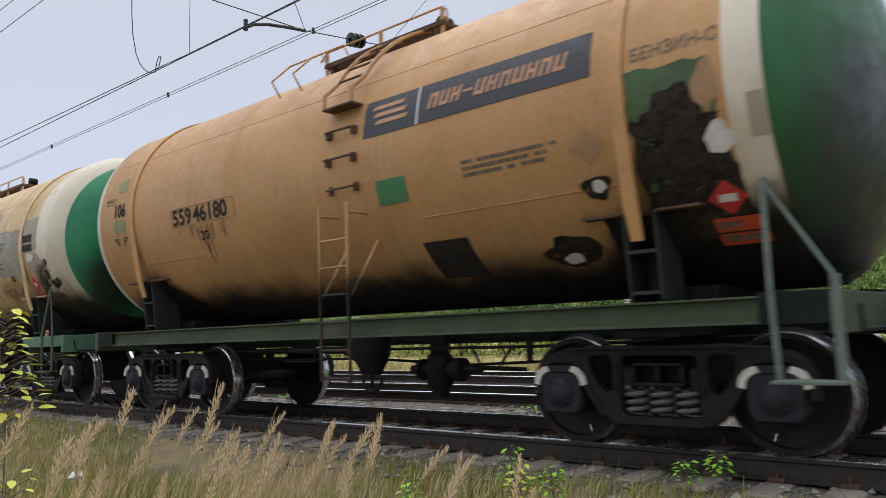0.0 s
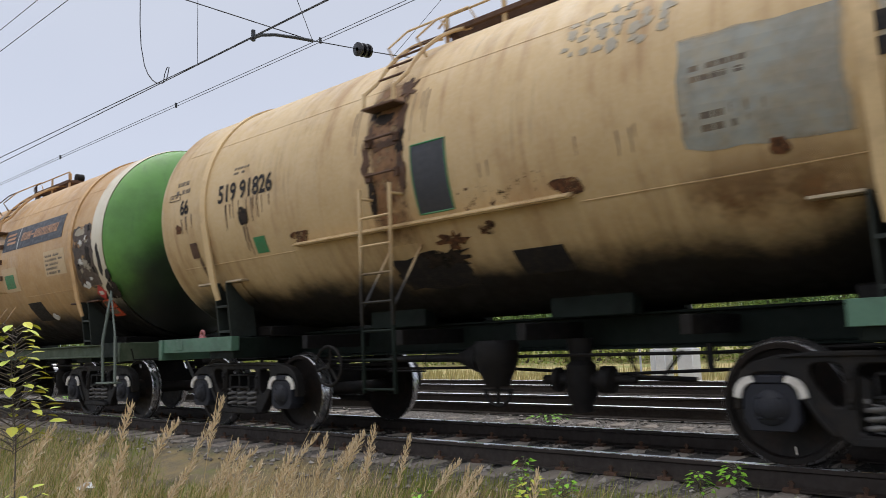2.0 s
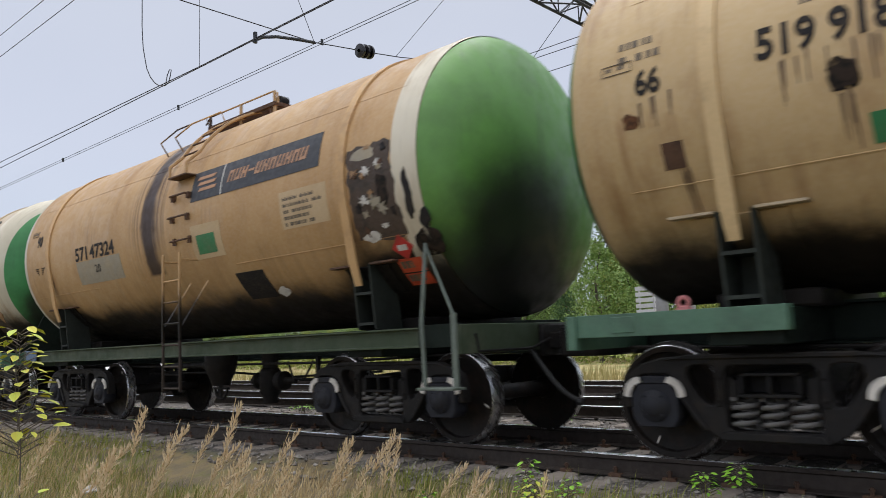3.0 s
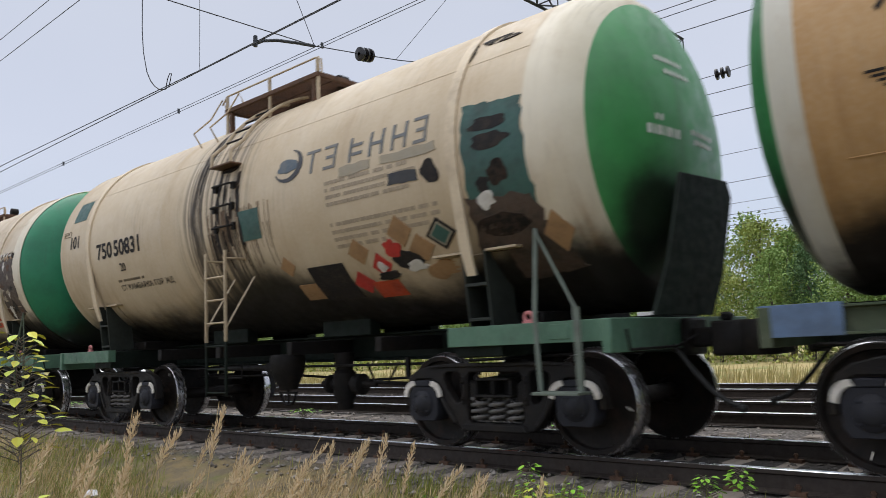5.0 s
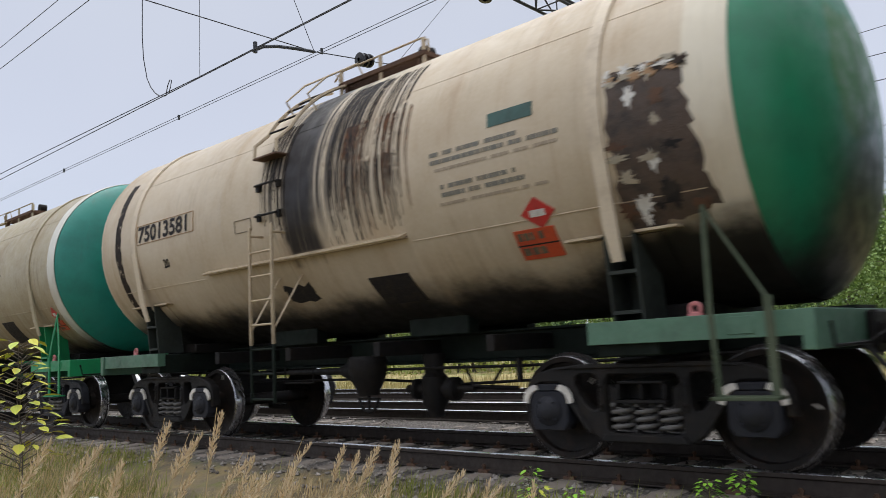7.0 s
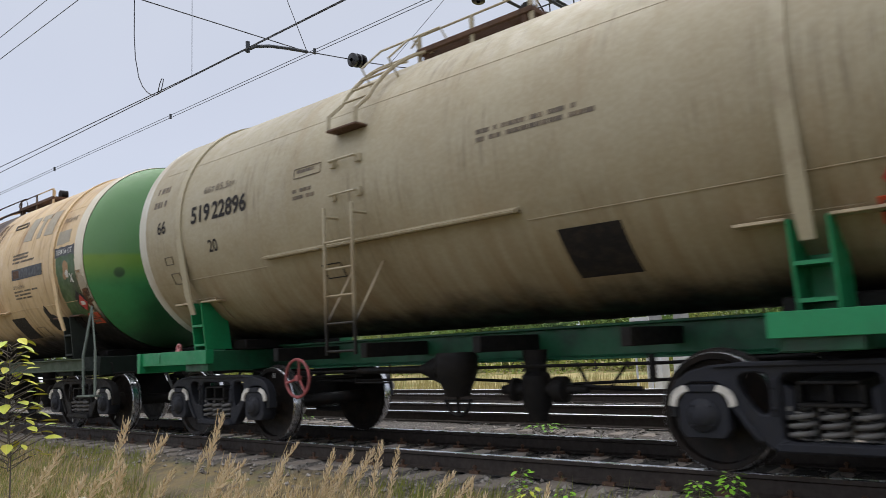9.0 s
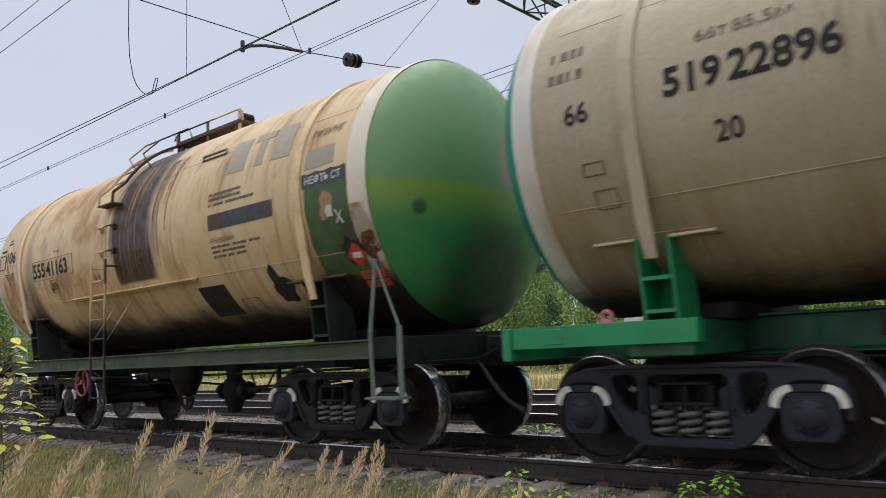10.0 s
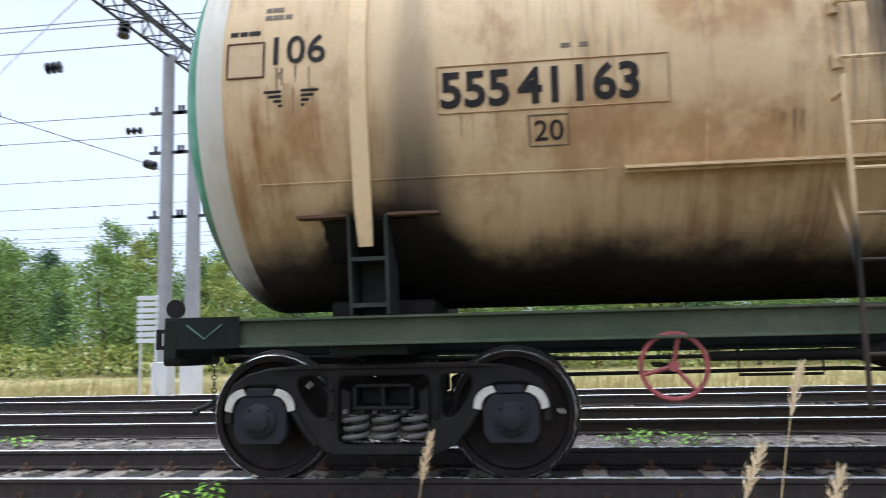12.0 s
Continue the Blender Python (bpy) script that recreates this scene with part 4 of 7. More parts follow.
def platform(car, tank, x0, x1, paint, z=4.50, yy=0.62, rail=0.22):
    s = Shape()
    s.box(x0, x1, -yy, -yy + 0.05, z, z + 0.06)
    s.box(x0, x1, yy - 0.05, yy, z, z + 0.06)
    s.box(x0, x0 + 0.05, -yy + 0.05, yy - 0.05, z, z + 0.06)
    s.box(x1 - 0.05, x1, -yy + 0.05, yy - 0.05, z, z + 0.06)
    for x in (x0 + 0.12, x1 - 0.12):
        for y in (-yy + 0.05, yy - 0.05):
            s.box(x - 0.03, x + 0.03, y - 0.03, y + 0.03, AXIS + math.sqrt(R * R - y * y) - 0.02, z + 0.02)
    p = part("platform", s, M_RUST, tank, "rusty steel walkway frame on top of the shell", 0.004)
    s = Shape()
    n = int((x1 - x0 - 0.1) / 0.045)
    for k in range(n):
        x = x0 + 0.06 + k * 0.045
        s.box(x, x + 0.012, -yy + 0.05, yy - 0.05, z + 0.022, z + 0.052)
    for y in (-0.6, -0.3, 0.0, 0.3, 0.6):
        s.box(x0 + 0.05, x1 - 0.05, y - 0.008, y + 0.008, z + 0.012, z + 0.022)
    part("grating", s, M_RUST, p)
    for y in (-yy + 0.03, yy - 0.03):
        for x in (x0 + 0.03, (x0 + x1) / 2, x1 - 0.03):
            s = Shape().box(x - 0.025, x + 0.025, y - 0.012, y + 0.012, AXIS + math.sqrt(R * R - y * y) - 0.02, z + rail)
            part("railing_post", s, paint, p)
        s = Shape()
        s.tube([(x0 - 0.10, y, z + rail - 0.10), (x0 + 0.03, y, z + rail), (x1 - 0.06, y, z + rail), (x1 + 0.04, y, z + rail - 0.05), (x1 + 0.05, y, z + 0.03)], 0.013, 7)
        part("handrail", s, paint, p)
    s = Shape()
    for dx in (x0 - 0.15, x0 + 0.28):
        pts = [on_shell(dx - 0.05, 44, 0.02), on_shell(dx - 0.08, 46, 0.24), on_shell(dx, 56, 0.28), (dx + 0.1, -yy, z + 0.22), (dx + 0.2, -yy, z + 0.05)]
        s.tube(pts, 0.013, 7)
    part("handrail", s, paint, p, "bent tube handrail from ladder to walkway")
    s = Shape()
    xm = (x0 + x1) / 2 - 0.1
    v = []
    for r, zz in ((0.30, 4.40), (0.30, 4.60), (0.34, 4.61), (0.34, 4.64), (0.25, 4.67), (0.001, 4.68)):
        v.append((zz, r))
    q = Shape()
    for n, (zz, r) in enumerate(v):
        for k in range(24):
            a = 2 * math.pi * k / 24
            q.v.append((xm + r * math.cos(a), r * math.sin(a), zz))
    q.f = [(n * 24 + k, n * 24 + (k + 1) % 24, n * 24 + 24 + (k + 1) % 24, n * 24 + 24 + k) for n in range(len(v) - 1) for k in range(24)]
    q.m = [0] * len(q.f)
    part("manhole", q, M_BLACK, tank, "dark manhole dome under the walkway")
    s = Shape()
    s.lathe([(-0.09, 0.001), (-0.07, 0.09), (0.07, 0.09), (0.09, 0.001)], "y", 16, 0, (x1 - 0.25, -0.3, 4.66))
    part("relief_valve", s, M_BLACK, tank)


def end_steps(car, tank, paint, dx=0.0):
    """Shunter's step at the leading corner: a tall post, a short post, a stay and a tread."""
    s = Shape()
    s.tube([(5.00 + dx, -1.52, 0.63), (4.98 + dx, -1.52, 1.25), (4.93 + dx, -1.36, 2.05)], 0.022, 7)
    part("grab_post", s, paint, car, "thin steel grab post at the car's corner")
    s = Shape().box(5.37 + dx, 5.43 + dx, -1.53, -1.51, 0.60, 1.32)
    part("grab_post", s, paint, car)
    s = Shape().tube([(4.93 + dx, -1.37, 2.03), (5.40 + dx, -1.52, 1.30)], 0.013, 6)
    part("stay_rod", s, paint, car)
    s = Shape()
    s.box(4.97 + dx, 5.43 + dx, -1.62, -1.42, 0.60, 0.625)
    part("step_tread", s, paint, car, "", 0.004)


def lifting_eye(car, x, paint):
    s = Shape().ring((x, -1.36, 1.27), 0.042, 0.017, "y", 16)
    s.box(x - 0.055, x + 0.055, -1.38, -1.34, 1.20, 1.235)
    part("lifting_eye", s, paint, car)


def brake_wheel(car, x, paint):
    s = Shape()
    s.ring((x, -1.40, 0.82), 0.215, 0.017, "y", 36)
    for a in (80, 195, 310):
        t = radians(a)
        s.tube([(x, -1.38, 0.82), (x + 0.21 * math.cos(t), -1.40, 0.82 + 0.21 * math.sin(t))], 0.016, 6)
    s.lathe([(-1.42, 0.001), (-1.42, 0.035), (-1.36, 0.035), (-1.36, 0.001)], "y", 12, 0, (x, 0, 0.82))
    w = part("brake_wheel", s, paint, car, "three-spoked hand brake wheel")
    s = Shape().tube([(x, -1.38, 0.82), (x, -0.4, 0.80)], 0.02, 7)
    part("brake_shaft", s, M_BLACK, car)
    return w


CM = {}


def common_meshes():
    for k in (-1, 1):
        CM["coupler", k] = to_mesh("coupler", coupler_shape(k), M_BLACK, 0.02)
        CM["hose", k] = to_mesh("brake_hose", hose_shape(k), M_RUBBER)
    CM["shell"] = shell_shape()


def tank_car(i, label, paint, tone, frame_mat, end_mat, heads, full_sill, lad, plat, band=4.74, lad_paint=None, shelf=True, wheel=None, eye_mat=None, clean=False, disc=0.0, step_mat=None, tall=2.62, holds=(-5.0, 7.8)):
    car = tagged(new("tank_car"), label, "tank car", "freight train of tank cars")
    car.empty_display_size = 0.5
    car.matrix_basis = pose(PITCH * i - 37.9 - 41.0, 0, 0)
    CARS.append((car, i))
    bogie(car, -3.9, clean)
    bogie(car, 3.9, clean)
    frame_members(car, M_FRAME_SHADED if clean else M_FRAME_DK, not full_sill and not clean)
    for sy in (-1, 1):
        if full_sill:
            for k in (-1, 1):
                a, b = sorted((k * 4.86, k * 5.42))
                plate = Shape().box(a, b, sy * 1.436, sy * 1.446, 1.0, 1.225)
                part("corner_plate", plate, M_BLUE if i == 4 and k < 0 else M_FRAME_DK, car, "faded blue corner plate" if i == 4 and k < 0 else "", 0.003)
            part("side_sill", channel(-5.34, 5.34, sy), M_SILL, car, "long green channel sill streaked with soot", 0.003)
        else:
            for k in (-1, 1):
                part("side_sill", end_sill(k, sy), end_mat, car, "short green end sill", 0.008)
    for k in (-1, 1):
        part("end_beam", end_beam_shape(k), end_mat, car, "", 0.006)
        hang("coupler", CM["coupler", k], car, None, "black automatic coupler")
        s = Shape().tube([(k * 5.48, k * -1.30, 1.12), (k * 5.48, k * -1.26, 0.95), (k * 5.48, k * -0.4, 0.95), (k * 5.60, k * -0.22, 1.05)], 0.013, 6)
        part("uncoupling_rod", s, M_BLACK, car)
        hang("brake_hose", CM["hose", k], car, None, "drooping rubber brake hose")
        for dx in (-0.135, 0.135):
            for sy in (-1, 1):
                part("saddle_web", saddle_web(k * 3.95 + dx, sy, 1.86 if clean else 1.93), end_mat if clean else M_SADDLE, car)
        part("cradle", Shape().box(k * 3.95 - 0.40, k * 3.95 + 0.40, -0.85, 0.85, 1.20, 1.34), M_BLACK, car, "black cradle block under the tank", 0.02)
        for sy in (-1, 1):
            back, more = saddle_bracket(k * 3.95, sy, 1.86 if clean else 1.93)
            bm = end_mat if clean else M_SADDLE
            bracket = part("saddle_bracket", back, bm, car, "notched bracket of the tank saddle")
            for nm, sh in more:
                part(nm, sh, bm, bracket)
            part("doubler_plate", doubler_plate(k * 3.95, sy), M_BLACK if full_sill else paint, car)
        for sy in (-1, 1):
            for side in (-1, 1):
                part("shelf_plate", shelf_plate(k, sy, side, 1.87 if clean else 1.94), (M_BARE if not full_sill else M_RUST) if sy < 0 else M_BLACK, car, "", 0.004)
    under_parts(car, i)
    strap_mat = worn("strap_paint", tuple(min(0.8, c * 1.12) for c in tone), (0.16, 0.09, 0.05), 0.4, 0.55, 0.0, 3.0)
    tank = part("tank", CM["shell"], paint, car, "cylindrical oil-stained tank shell", 0, 30)
    for k, hm in zip((-1, 1), heads):
        back, rim = (4.86, 0.0) if clean else (4.94, 0.95)
        part("end_band", band_shape(k, band if k > 0 else back, disc if k > 0 else rim), M_WHITE if k > 0 and not clean else paint if i in (2, 3, 5) else M_WHITE_CLEAN, tank, "chalky white end band", 0, 60)
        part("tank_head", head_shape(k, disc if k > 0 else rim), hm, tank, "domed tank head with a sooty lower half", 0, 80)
        hang("strap", to_mesh("strap", strap_shape(k * 3.95), strap_mat, 0, 60, True), tank, None, "flat tie-down strap over the shell")
    lp = lad_paint or paint
    ladder(car, tank, lad, lp, lp if clean else M_IRON if full_sill else M_FRAME_DK, step=step_mat, foot=1.06 if clean else 0.56, tall=tall, holds=holds)
    platform(car, tank, plat[0], plat[1], lp, *plat[2:])
    end_steps(car, tank, end_mat if clean else M_POST if full_sill or i == 3 else M_SILL, 0.0 if full_sill else -0.25)
    if shelf:
        s = Shape()
        drip = -24.2 if shelf is True else shelf
        q = patch(rect(-2.2, 1.55, drip, drip + 1.0), 0.10, 30, 1)
        s.add(q.v, q.f)
        under = AXIS + R * math.sin(radians(-2.3 + 0.907 * drip - 0.0008 * drip * drip))
        s.box(-2.14, 1.61, -1.58, -1.42, under - 0.03, under - 0.022)
        part("drip_shelf", s, lp, tank, "long steel drip angle along the shell")
    s = Shape()
    for a, x0, x1 in ((-27, -4.78, -2.3), (38, -4.7, 4.7), (-27, 1.6, 4.7)) if i != 3 else ((38, -4.7, 4.7),):
        s.tube([on_tank(x0 + (x1 - x0) * n / 24, a, 0.0) for n in range(25)], 0.0035 if a > 0 else 0.007, 5)
    part("weld_seam", s, paint, tank)
    if eye_mat:
        lifting_eye(car, 4.55, eye_mat)
        lifting_eye(car, -4.4, eye_mat)
    if wheel:
        brake_wheel(car, -1.88 if i == 0 else -1.72, wheel)
    return car, tank


def mark(tank, name, shape, mat, label=""):
    ob = part(name, shape, mat, tank, label, 0, 0)
    if name in ("small_writing", "faded_lettering", "banner_lettering", "placard_bar", "owner_blocks"):
        tagged(ob, kind="stuff")
    return ob


# ---- the place: ground, tracks, wires, poles, trees ----
def bed_height(x, y):
    """Ground level: ballast beds a little under the rails, a grassy bank on the near side."""
    if y < -1.35:
        u = min(1.0, (-1.35 - y) / 1.3)
        h = -0.20 - 0.24 * u * u * (3 - 2 * u)
    elif y < 10.2:
        h = -0.20 - 0.07 * max(0.0, math.cos((y - 2.05) / 4.1 * 2 * math.pi)) if y > 1.3 else -0.20
    else:
        h = -0.2 - 0.25 * min(1.0, (y - 10.2) / 3)
    return h


def ground():
    def axis(lo, hi, fine_lo, fine_hi, step):
        a = [lo, lo * 0.45, lo * 0.2] if lo < fine_lo else []
        n = int((fine_hi - fine_lo) / step)
        return a + [fine_lo + step * k for k in range(n + 1)] + [hi * 0.2, hi * 0.45, hi]
    xs = axis(-1500, 1500, -60, 30, 0.45)
    ys = axis(-900, 1500, -16, 40, 0.35)
    s = Shape()
    for x in xs:
        for y in ys:
            near = -60 < x < 30 and -16 < y < 40
            amp = 0.10 if y < -1.8 or y > 11 else 0.025
            h = bed_height(x, y) + (amp * noise.noise((x * 0.5, y * 0.5, 0)) + 0.4 * amp * noise.noise((x * 2.1, y * 2.1, 5)) if near else 0)
            s.v.append((x, y, h))
    n = len(ys)
    s.f = [(i * n + j, (i + 1) * n + j, (i + 1) * n + j + 1, i * n + j + 1) for i in range(len(xs) - 1) for j in range(n - 1)]
    s.m = [0] * len(s.f)
    g = Net("trackside_ground", 0.95)
    y = g.xyz()[1]
    soil = g.mix(g.step(g.noise(1.3, 6, 0.7), 0.35, 0.65), (0.085, 0.068, 0.045), (0.20, 0.155, 0.09))
    turf = g.mix(g.step(g.noise(0.9, 6, 0.7), 0.45, 0.62), (0.24, 0.18, 0.085), (0.125, 0.14, 0.035))
    near = g.mix(g.step(g.noise(3.1, 5, 0.7), 0.42, 0.6), soil, turf)
    vor = g.voronoi(22)
    stone = g.mix(g.step(vor, 0.05, 0.6), (0.27, 0.245, 0.22), (0.09, 0.078, 0.068))
    stone = g.mix(g.step(g.noise(0.8, 4), 0.45, 0.7, 0.0, 0.6), stone, (0.055, 0.045, 0.038))
    field = g.mix(g.step(g.noise(0.35, 5, 0.7), 0.4, 0.65), (0.46, 0.36, 0.17), (0.22, 0.24, 0.08))
    wob = g.math("ADD", y, g.math("MULTIPLY", g.math("SUBTRACT", g.noise(0.9, 5, 0.7), 0.5), 1.6))
    # ballast blackened between the near rails: dripping oil, and the train's shadow painted in
    oil_shade = g.step(g.math("ABSOLUTE", g.math("ADD", y, g.math("MULTIPLY", g.math("SUBTRACT", g.noise(2.0, 4), 0.5), 0.3))), 0.70, 1.0, 0.85, 0.0)
    stone = g.mix(oil_shade, stone, (0.018, 0.015, 0.013))
    col = g.mix(g.step(wob, -1.75, -1.15), near, stone)
    col = g.mix(g.step(wob, 9.6, 10.3), col, field)
    g.bump(g.math("ADD", g.math("MULTIPLY", vor, -0.5), g.noise(40, 4)), 0.7, 0.03)
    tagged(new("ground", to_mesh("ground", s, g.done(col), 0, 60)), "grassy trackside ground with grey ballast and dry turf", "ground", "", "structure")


RAIL_PROFILE = [(-0.075, -0.18), (0.075, -0.18), (0.075, -0.168), (0.014, -0.15), (0.012, -0.05), (0.036, -0.036), (0.036, -0.006), (0.03, 0.0), (-0.03, 0.0), (-0.036, -0.006), (-0.036, -0.036), (-0.012, -0.05), (-0.014, -0.15), (-0.075, -0.168)]


def sleeper_mesh():
    s = Shape()
    prof = [(-0.15, -0.40), (0.15, -0.40), (0.125, -0.20), (0.085, -0.185), (-0.085, -0.185), (-0.125, -0.20)]
    s.prism(prof, -1.35, 1.35)
    return to_mesh("sleeper", s, M_SLEEPER, 0.012)


def clip_mesh():
    s = Shape()
    for y in (-0.76, 0.76):
        for k in (-1, 1):
            s.box(-0.06, 0.06, y + k * 0.09 - 0.035, y + k * 0.09 + 0.035, -0.186, -0.155)
            s.tube([(0, y + k * 0.10, -0.16), (0, y + k * 0.10, -0.10)], 0.016, 6)
            s.tube([(0, y + k * 0.10, -0.125), (0, y + k * 0.10, -0.112)], 0.026, 6)
    return to_mesh("rail_fastening", s, M_RUST)


def tracks():
    sleeper, clip = sleeper_mesh(), clip_mesh()
    for n, yc in enumerate((0.0, 4.1, 8.2)):
        bed = Shape()
        bed.box(-0.5, 0.5, yc - 1.2, yc + 1.2, -0.6, -0.42)
        track = tagged(new("railway_track", to_mesh("railway_track", bed, M_SLEEPER)), "railway track of worn steel rails on oil-stained concrete sleepers" if n == 0 else "parallel railway track with bright rails", "railway track", "parallel tracks", "structure")
        for yr in (yc - 0.796, yc + 0.796):
            s = Shape()
            xs = [-700] + [-120 + 12.5 * k for k in range(17)] + [500]
            m = len(RAIL_PROFILE)
            for x in xs:
                s.v += [(x, yr + p, z) for p, z in RAIL_PROFILE]
            for k in range(len(xs) - 1):
                for q in range(m):
                    s.f.append((k * m + q, (k + 1) * m + q, (k + 1) * m + (q + 1) % m, k * m + (q + 1) % m))
                    s.m.append(1 if q in (6, 7, 8) else 0)
            part("rail", s, [M_RAIL, M_RAILTOP], track, "steel rail with a bright running surface", 0, 0)
        far = Shape()
        me = sleeper
        vs = [tuple(v.co) for v in me.vertices]
        fs = [tuple(p.vertices) for p in me.polygons]
        lo, hi = (-62, 26) if n == 0 else (0, 0)
        k = 0
        x = -150.0
        while x < 90:
            if lo < x < hi:
                hang("sleeper", sleeper, track, pose(x, yc, random.uniform(-0.006, 0.006), 0, 0, random.uniform(-0.6, 0.6)))
                hang("rail_fastening", clip, track, pose(x, yc, 0))
            else:
                far.add([(a + x, b + yc, c - (0.03 if n else 0.0)) for a, b, c in vs], fs)
            x += 0.51
        if far.v:
            tagged(part("far_sleepers", far, M_SLEEPER, track, "", 0, 0), kind="stuff")


def stones():
    rnd = np.random.default_rng(4)
    base = np.array([(1, 0, 0), (-1, 0, 0), (0, 1, 0), (0, -1, 0), (0, 0, 1), (0, 0, -1)], float)
    tri = np.array([(0, 2, 4), (2, 1, 4), (1, 3, 4), (3, 0, 4), (2, 0, 5), (1, 2, 5), (3, 1, 5), (0, 3, 5)])
    n = 15000
    x = -38 + 50 * rnd.random(n) ** 0.8
    y = np.where(rnd.random(n) < 0.62, rnd.uniform(-1.9, 2.7, n), rnd.uniform(2.7, 10.5, n))
    size = rnd.uniform(0.016, 0.042, n)
    v = base[None] * rnd.uniform(0.6, 1.25, (n, 6, 1)) + rnd.normal(0, 0.16, (n, 6, 3))
    a = rnd.uniform(0, 6.28, n)
    c, s_ = np.cos(a)[:, None], np.sin(a)[:, None]
    vx, vy = v[..., 0] * c - v[..., 1] * s_, v[..., 0] * s_ + v[..., 1] * c
    v = np.stack([vx, vy, v[..., 2] * 0.75], -1) * size[:, None, None]
    z = np.array([bed_height(p, q) for p, q in zip(x, y)]) + size * 0.25
    v += np.stack([x, y, z], -1)[:, None]
    f = tri[None] + 6 * np.arange(n)[:, None, None]
    me = bpy.data.meshes.new("ballast_stones")
    me.from_pydata(v.reshape(-1, 3).tolist(), [], f.reshape(-1, 3).tolist())
    g = Net("ballast_stone", 0.9)
    r = g.island()
    col = g.mix(r, (0.38, 0.345, 0.31), (0.15, 0.128, 0.108))
    col = g.mix(g.step(g.noise(9, 4), 0.45, 0.7, 0.0, 0.6), col, (0.06, 0.05, 0.04))
    # same dark strip on the stones: oil and painted train shadow
    oil_shade = g.step(g.math("ABSOLUTE", g.xyz()[1]), 0.70, 1.0, 0.8, 0.0)
    col = g.mix(oil_shade, col, (0.025, 0.021, 0.018))
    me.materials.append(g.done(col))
    tagged(new("ballast_stones", me), "loose grey crushed ballast stones between the rails", "ballast", "", "stuff")


def blades(name, label, n, mat, x_rng, y_rng, h_rng, w, seed, patchy=0.0, keep=None, lean=0.35):
    rnd = np.random.default_rng(seed)
    x, y = rnd.uniform(*x_rng, n * 3), rnd.uniform(*y_rng, n * 3)
    d = np.hypot(x, y + 6.98)
    ok = (d > 1.15) & (rnd.random(n * 3) < np.clip(7.0 / d, 0, 1))
    if patchy:
        ok &= np.array([noise.noise((p * 0.55, q * 0.8, seed)) for p, q in zip(x, y)]) > patchy - rnd.random(n * 3) * 0.35
    if keep is not None:
        ok &= keep(x, y)
    x, y = x[ok][:n], y[ok][:n]
    n = len(x)
    h = rnd.uniform(*h_rng, n) * rnd.uniform(0.6, 1.0, n)
    a, b = rnd.uniform(0, 6.28, n), rnd.normal(0.6, 0.9, n)
    z = np.array([bed_height(p, q) for p, q in zip(x, y)]) - 0.03
    wx, wy = np.cos(a) * w, np.sin(a) * w
    lx, ly = np.cos(b) * h * lean * rnd.random(n), np.sin(b) * h * lean * rnd.random(n)
    p0 = np.stack([x - wx, y - wy, z], -1)
    p1 = np.stack([x + wx, y + wy, z], -1)
    p2 = np.stack([x + lx * 0.4 + wx * 0.7, y + ly * 0.4 + wy * 0.7, z + h * 0.6], -1)
    p3 = np.stack([x + lx * 0.4 - wx * 0.7, y + ly * 0.4 - wy * 0.7, z + h * 0.6], -1)
    p4 = np.stack([x + lx, y + ly, z + h], -1)
    v = np.stack([p0, p1, p2, p3, p4], 1).reshape(-1, 3)
    k = 5 * np.arange(n)[:, None]
    q = (k + np.array([[0, 1, 2, 3]])).tolist() + (k + np.array([[3, 2, 4]])).tolist()
    me = bpy.data.meshes.new(name)
    me.from_pydata(v.tolist(), [], q)
    me.materials.append(mat)
    return tagged(new(name, me), label, "grass", "", "stuff")


def leafy(name, a, b, rough=0.6, trans=0.25):
    g = Net(name, rough)
    col = g.mix(g.island(), a, b)
    g.bsdf.inputs["Subsurface Weight"].default_value = 0.0
    g.bsdf.inputs["Transmission Weight"].default_value = 0.0
    g.bsdf.inputs["Specular IOR Level"].default_value = 0.3
    return g.done(g.mix(g.step(g.noise(0.8, 4), 0.35, 0.7, 0.0, 0.5), col, tuple(c * 0.55 for c in a)))


M_STRAW = leafy("dry_straw", (0.72, 0.55, 0.30), (0.46, 0.33, 0.16))
M_GRASS = leafy("green_grass", (0.29, 0.31, 0.06), (0.17, 0.20, 0.04))
M_FIELD = leafy("field_grass", (0.52, 0.42, 0.20), (0.30, 0.28, 0.10))
M_PLUME = leafy("straw_plume", (0.86, 0.72, 0.50), (0.66, 0.50, 0.30))
M_MAPLE = leafy("maple_leaf", (0.40, 0.49, 0.07), (0.58, 0.52, 0.06), 0.5)
M_WEED = leafy("weed_leaf", (0.27, 0.52, 0.04), (0.15, 0.38, 0.035), 0.5)
M_LEAF = [leafy("birch_leaf", (0.27, 0.38, 0.11), (0.15, 0.25, 0.065)), leafy("willow_leaf", (0.32, 0.42, 0.16), (0.18, 0.28, 0.09)),
          leafy("pine_needle", (0.11, 0.20, 0.08), (0.06, 0.12, 0.05)), leafy("yellowing_leaf", (0.38, 0.40, 0.10), (0.22, 0.30, 0.07))]


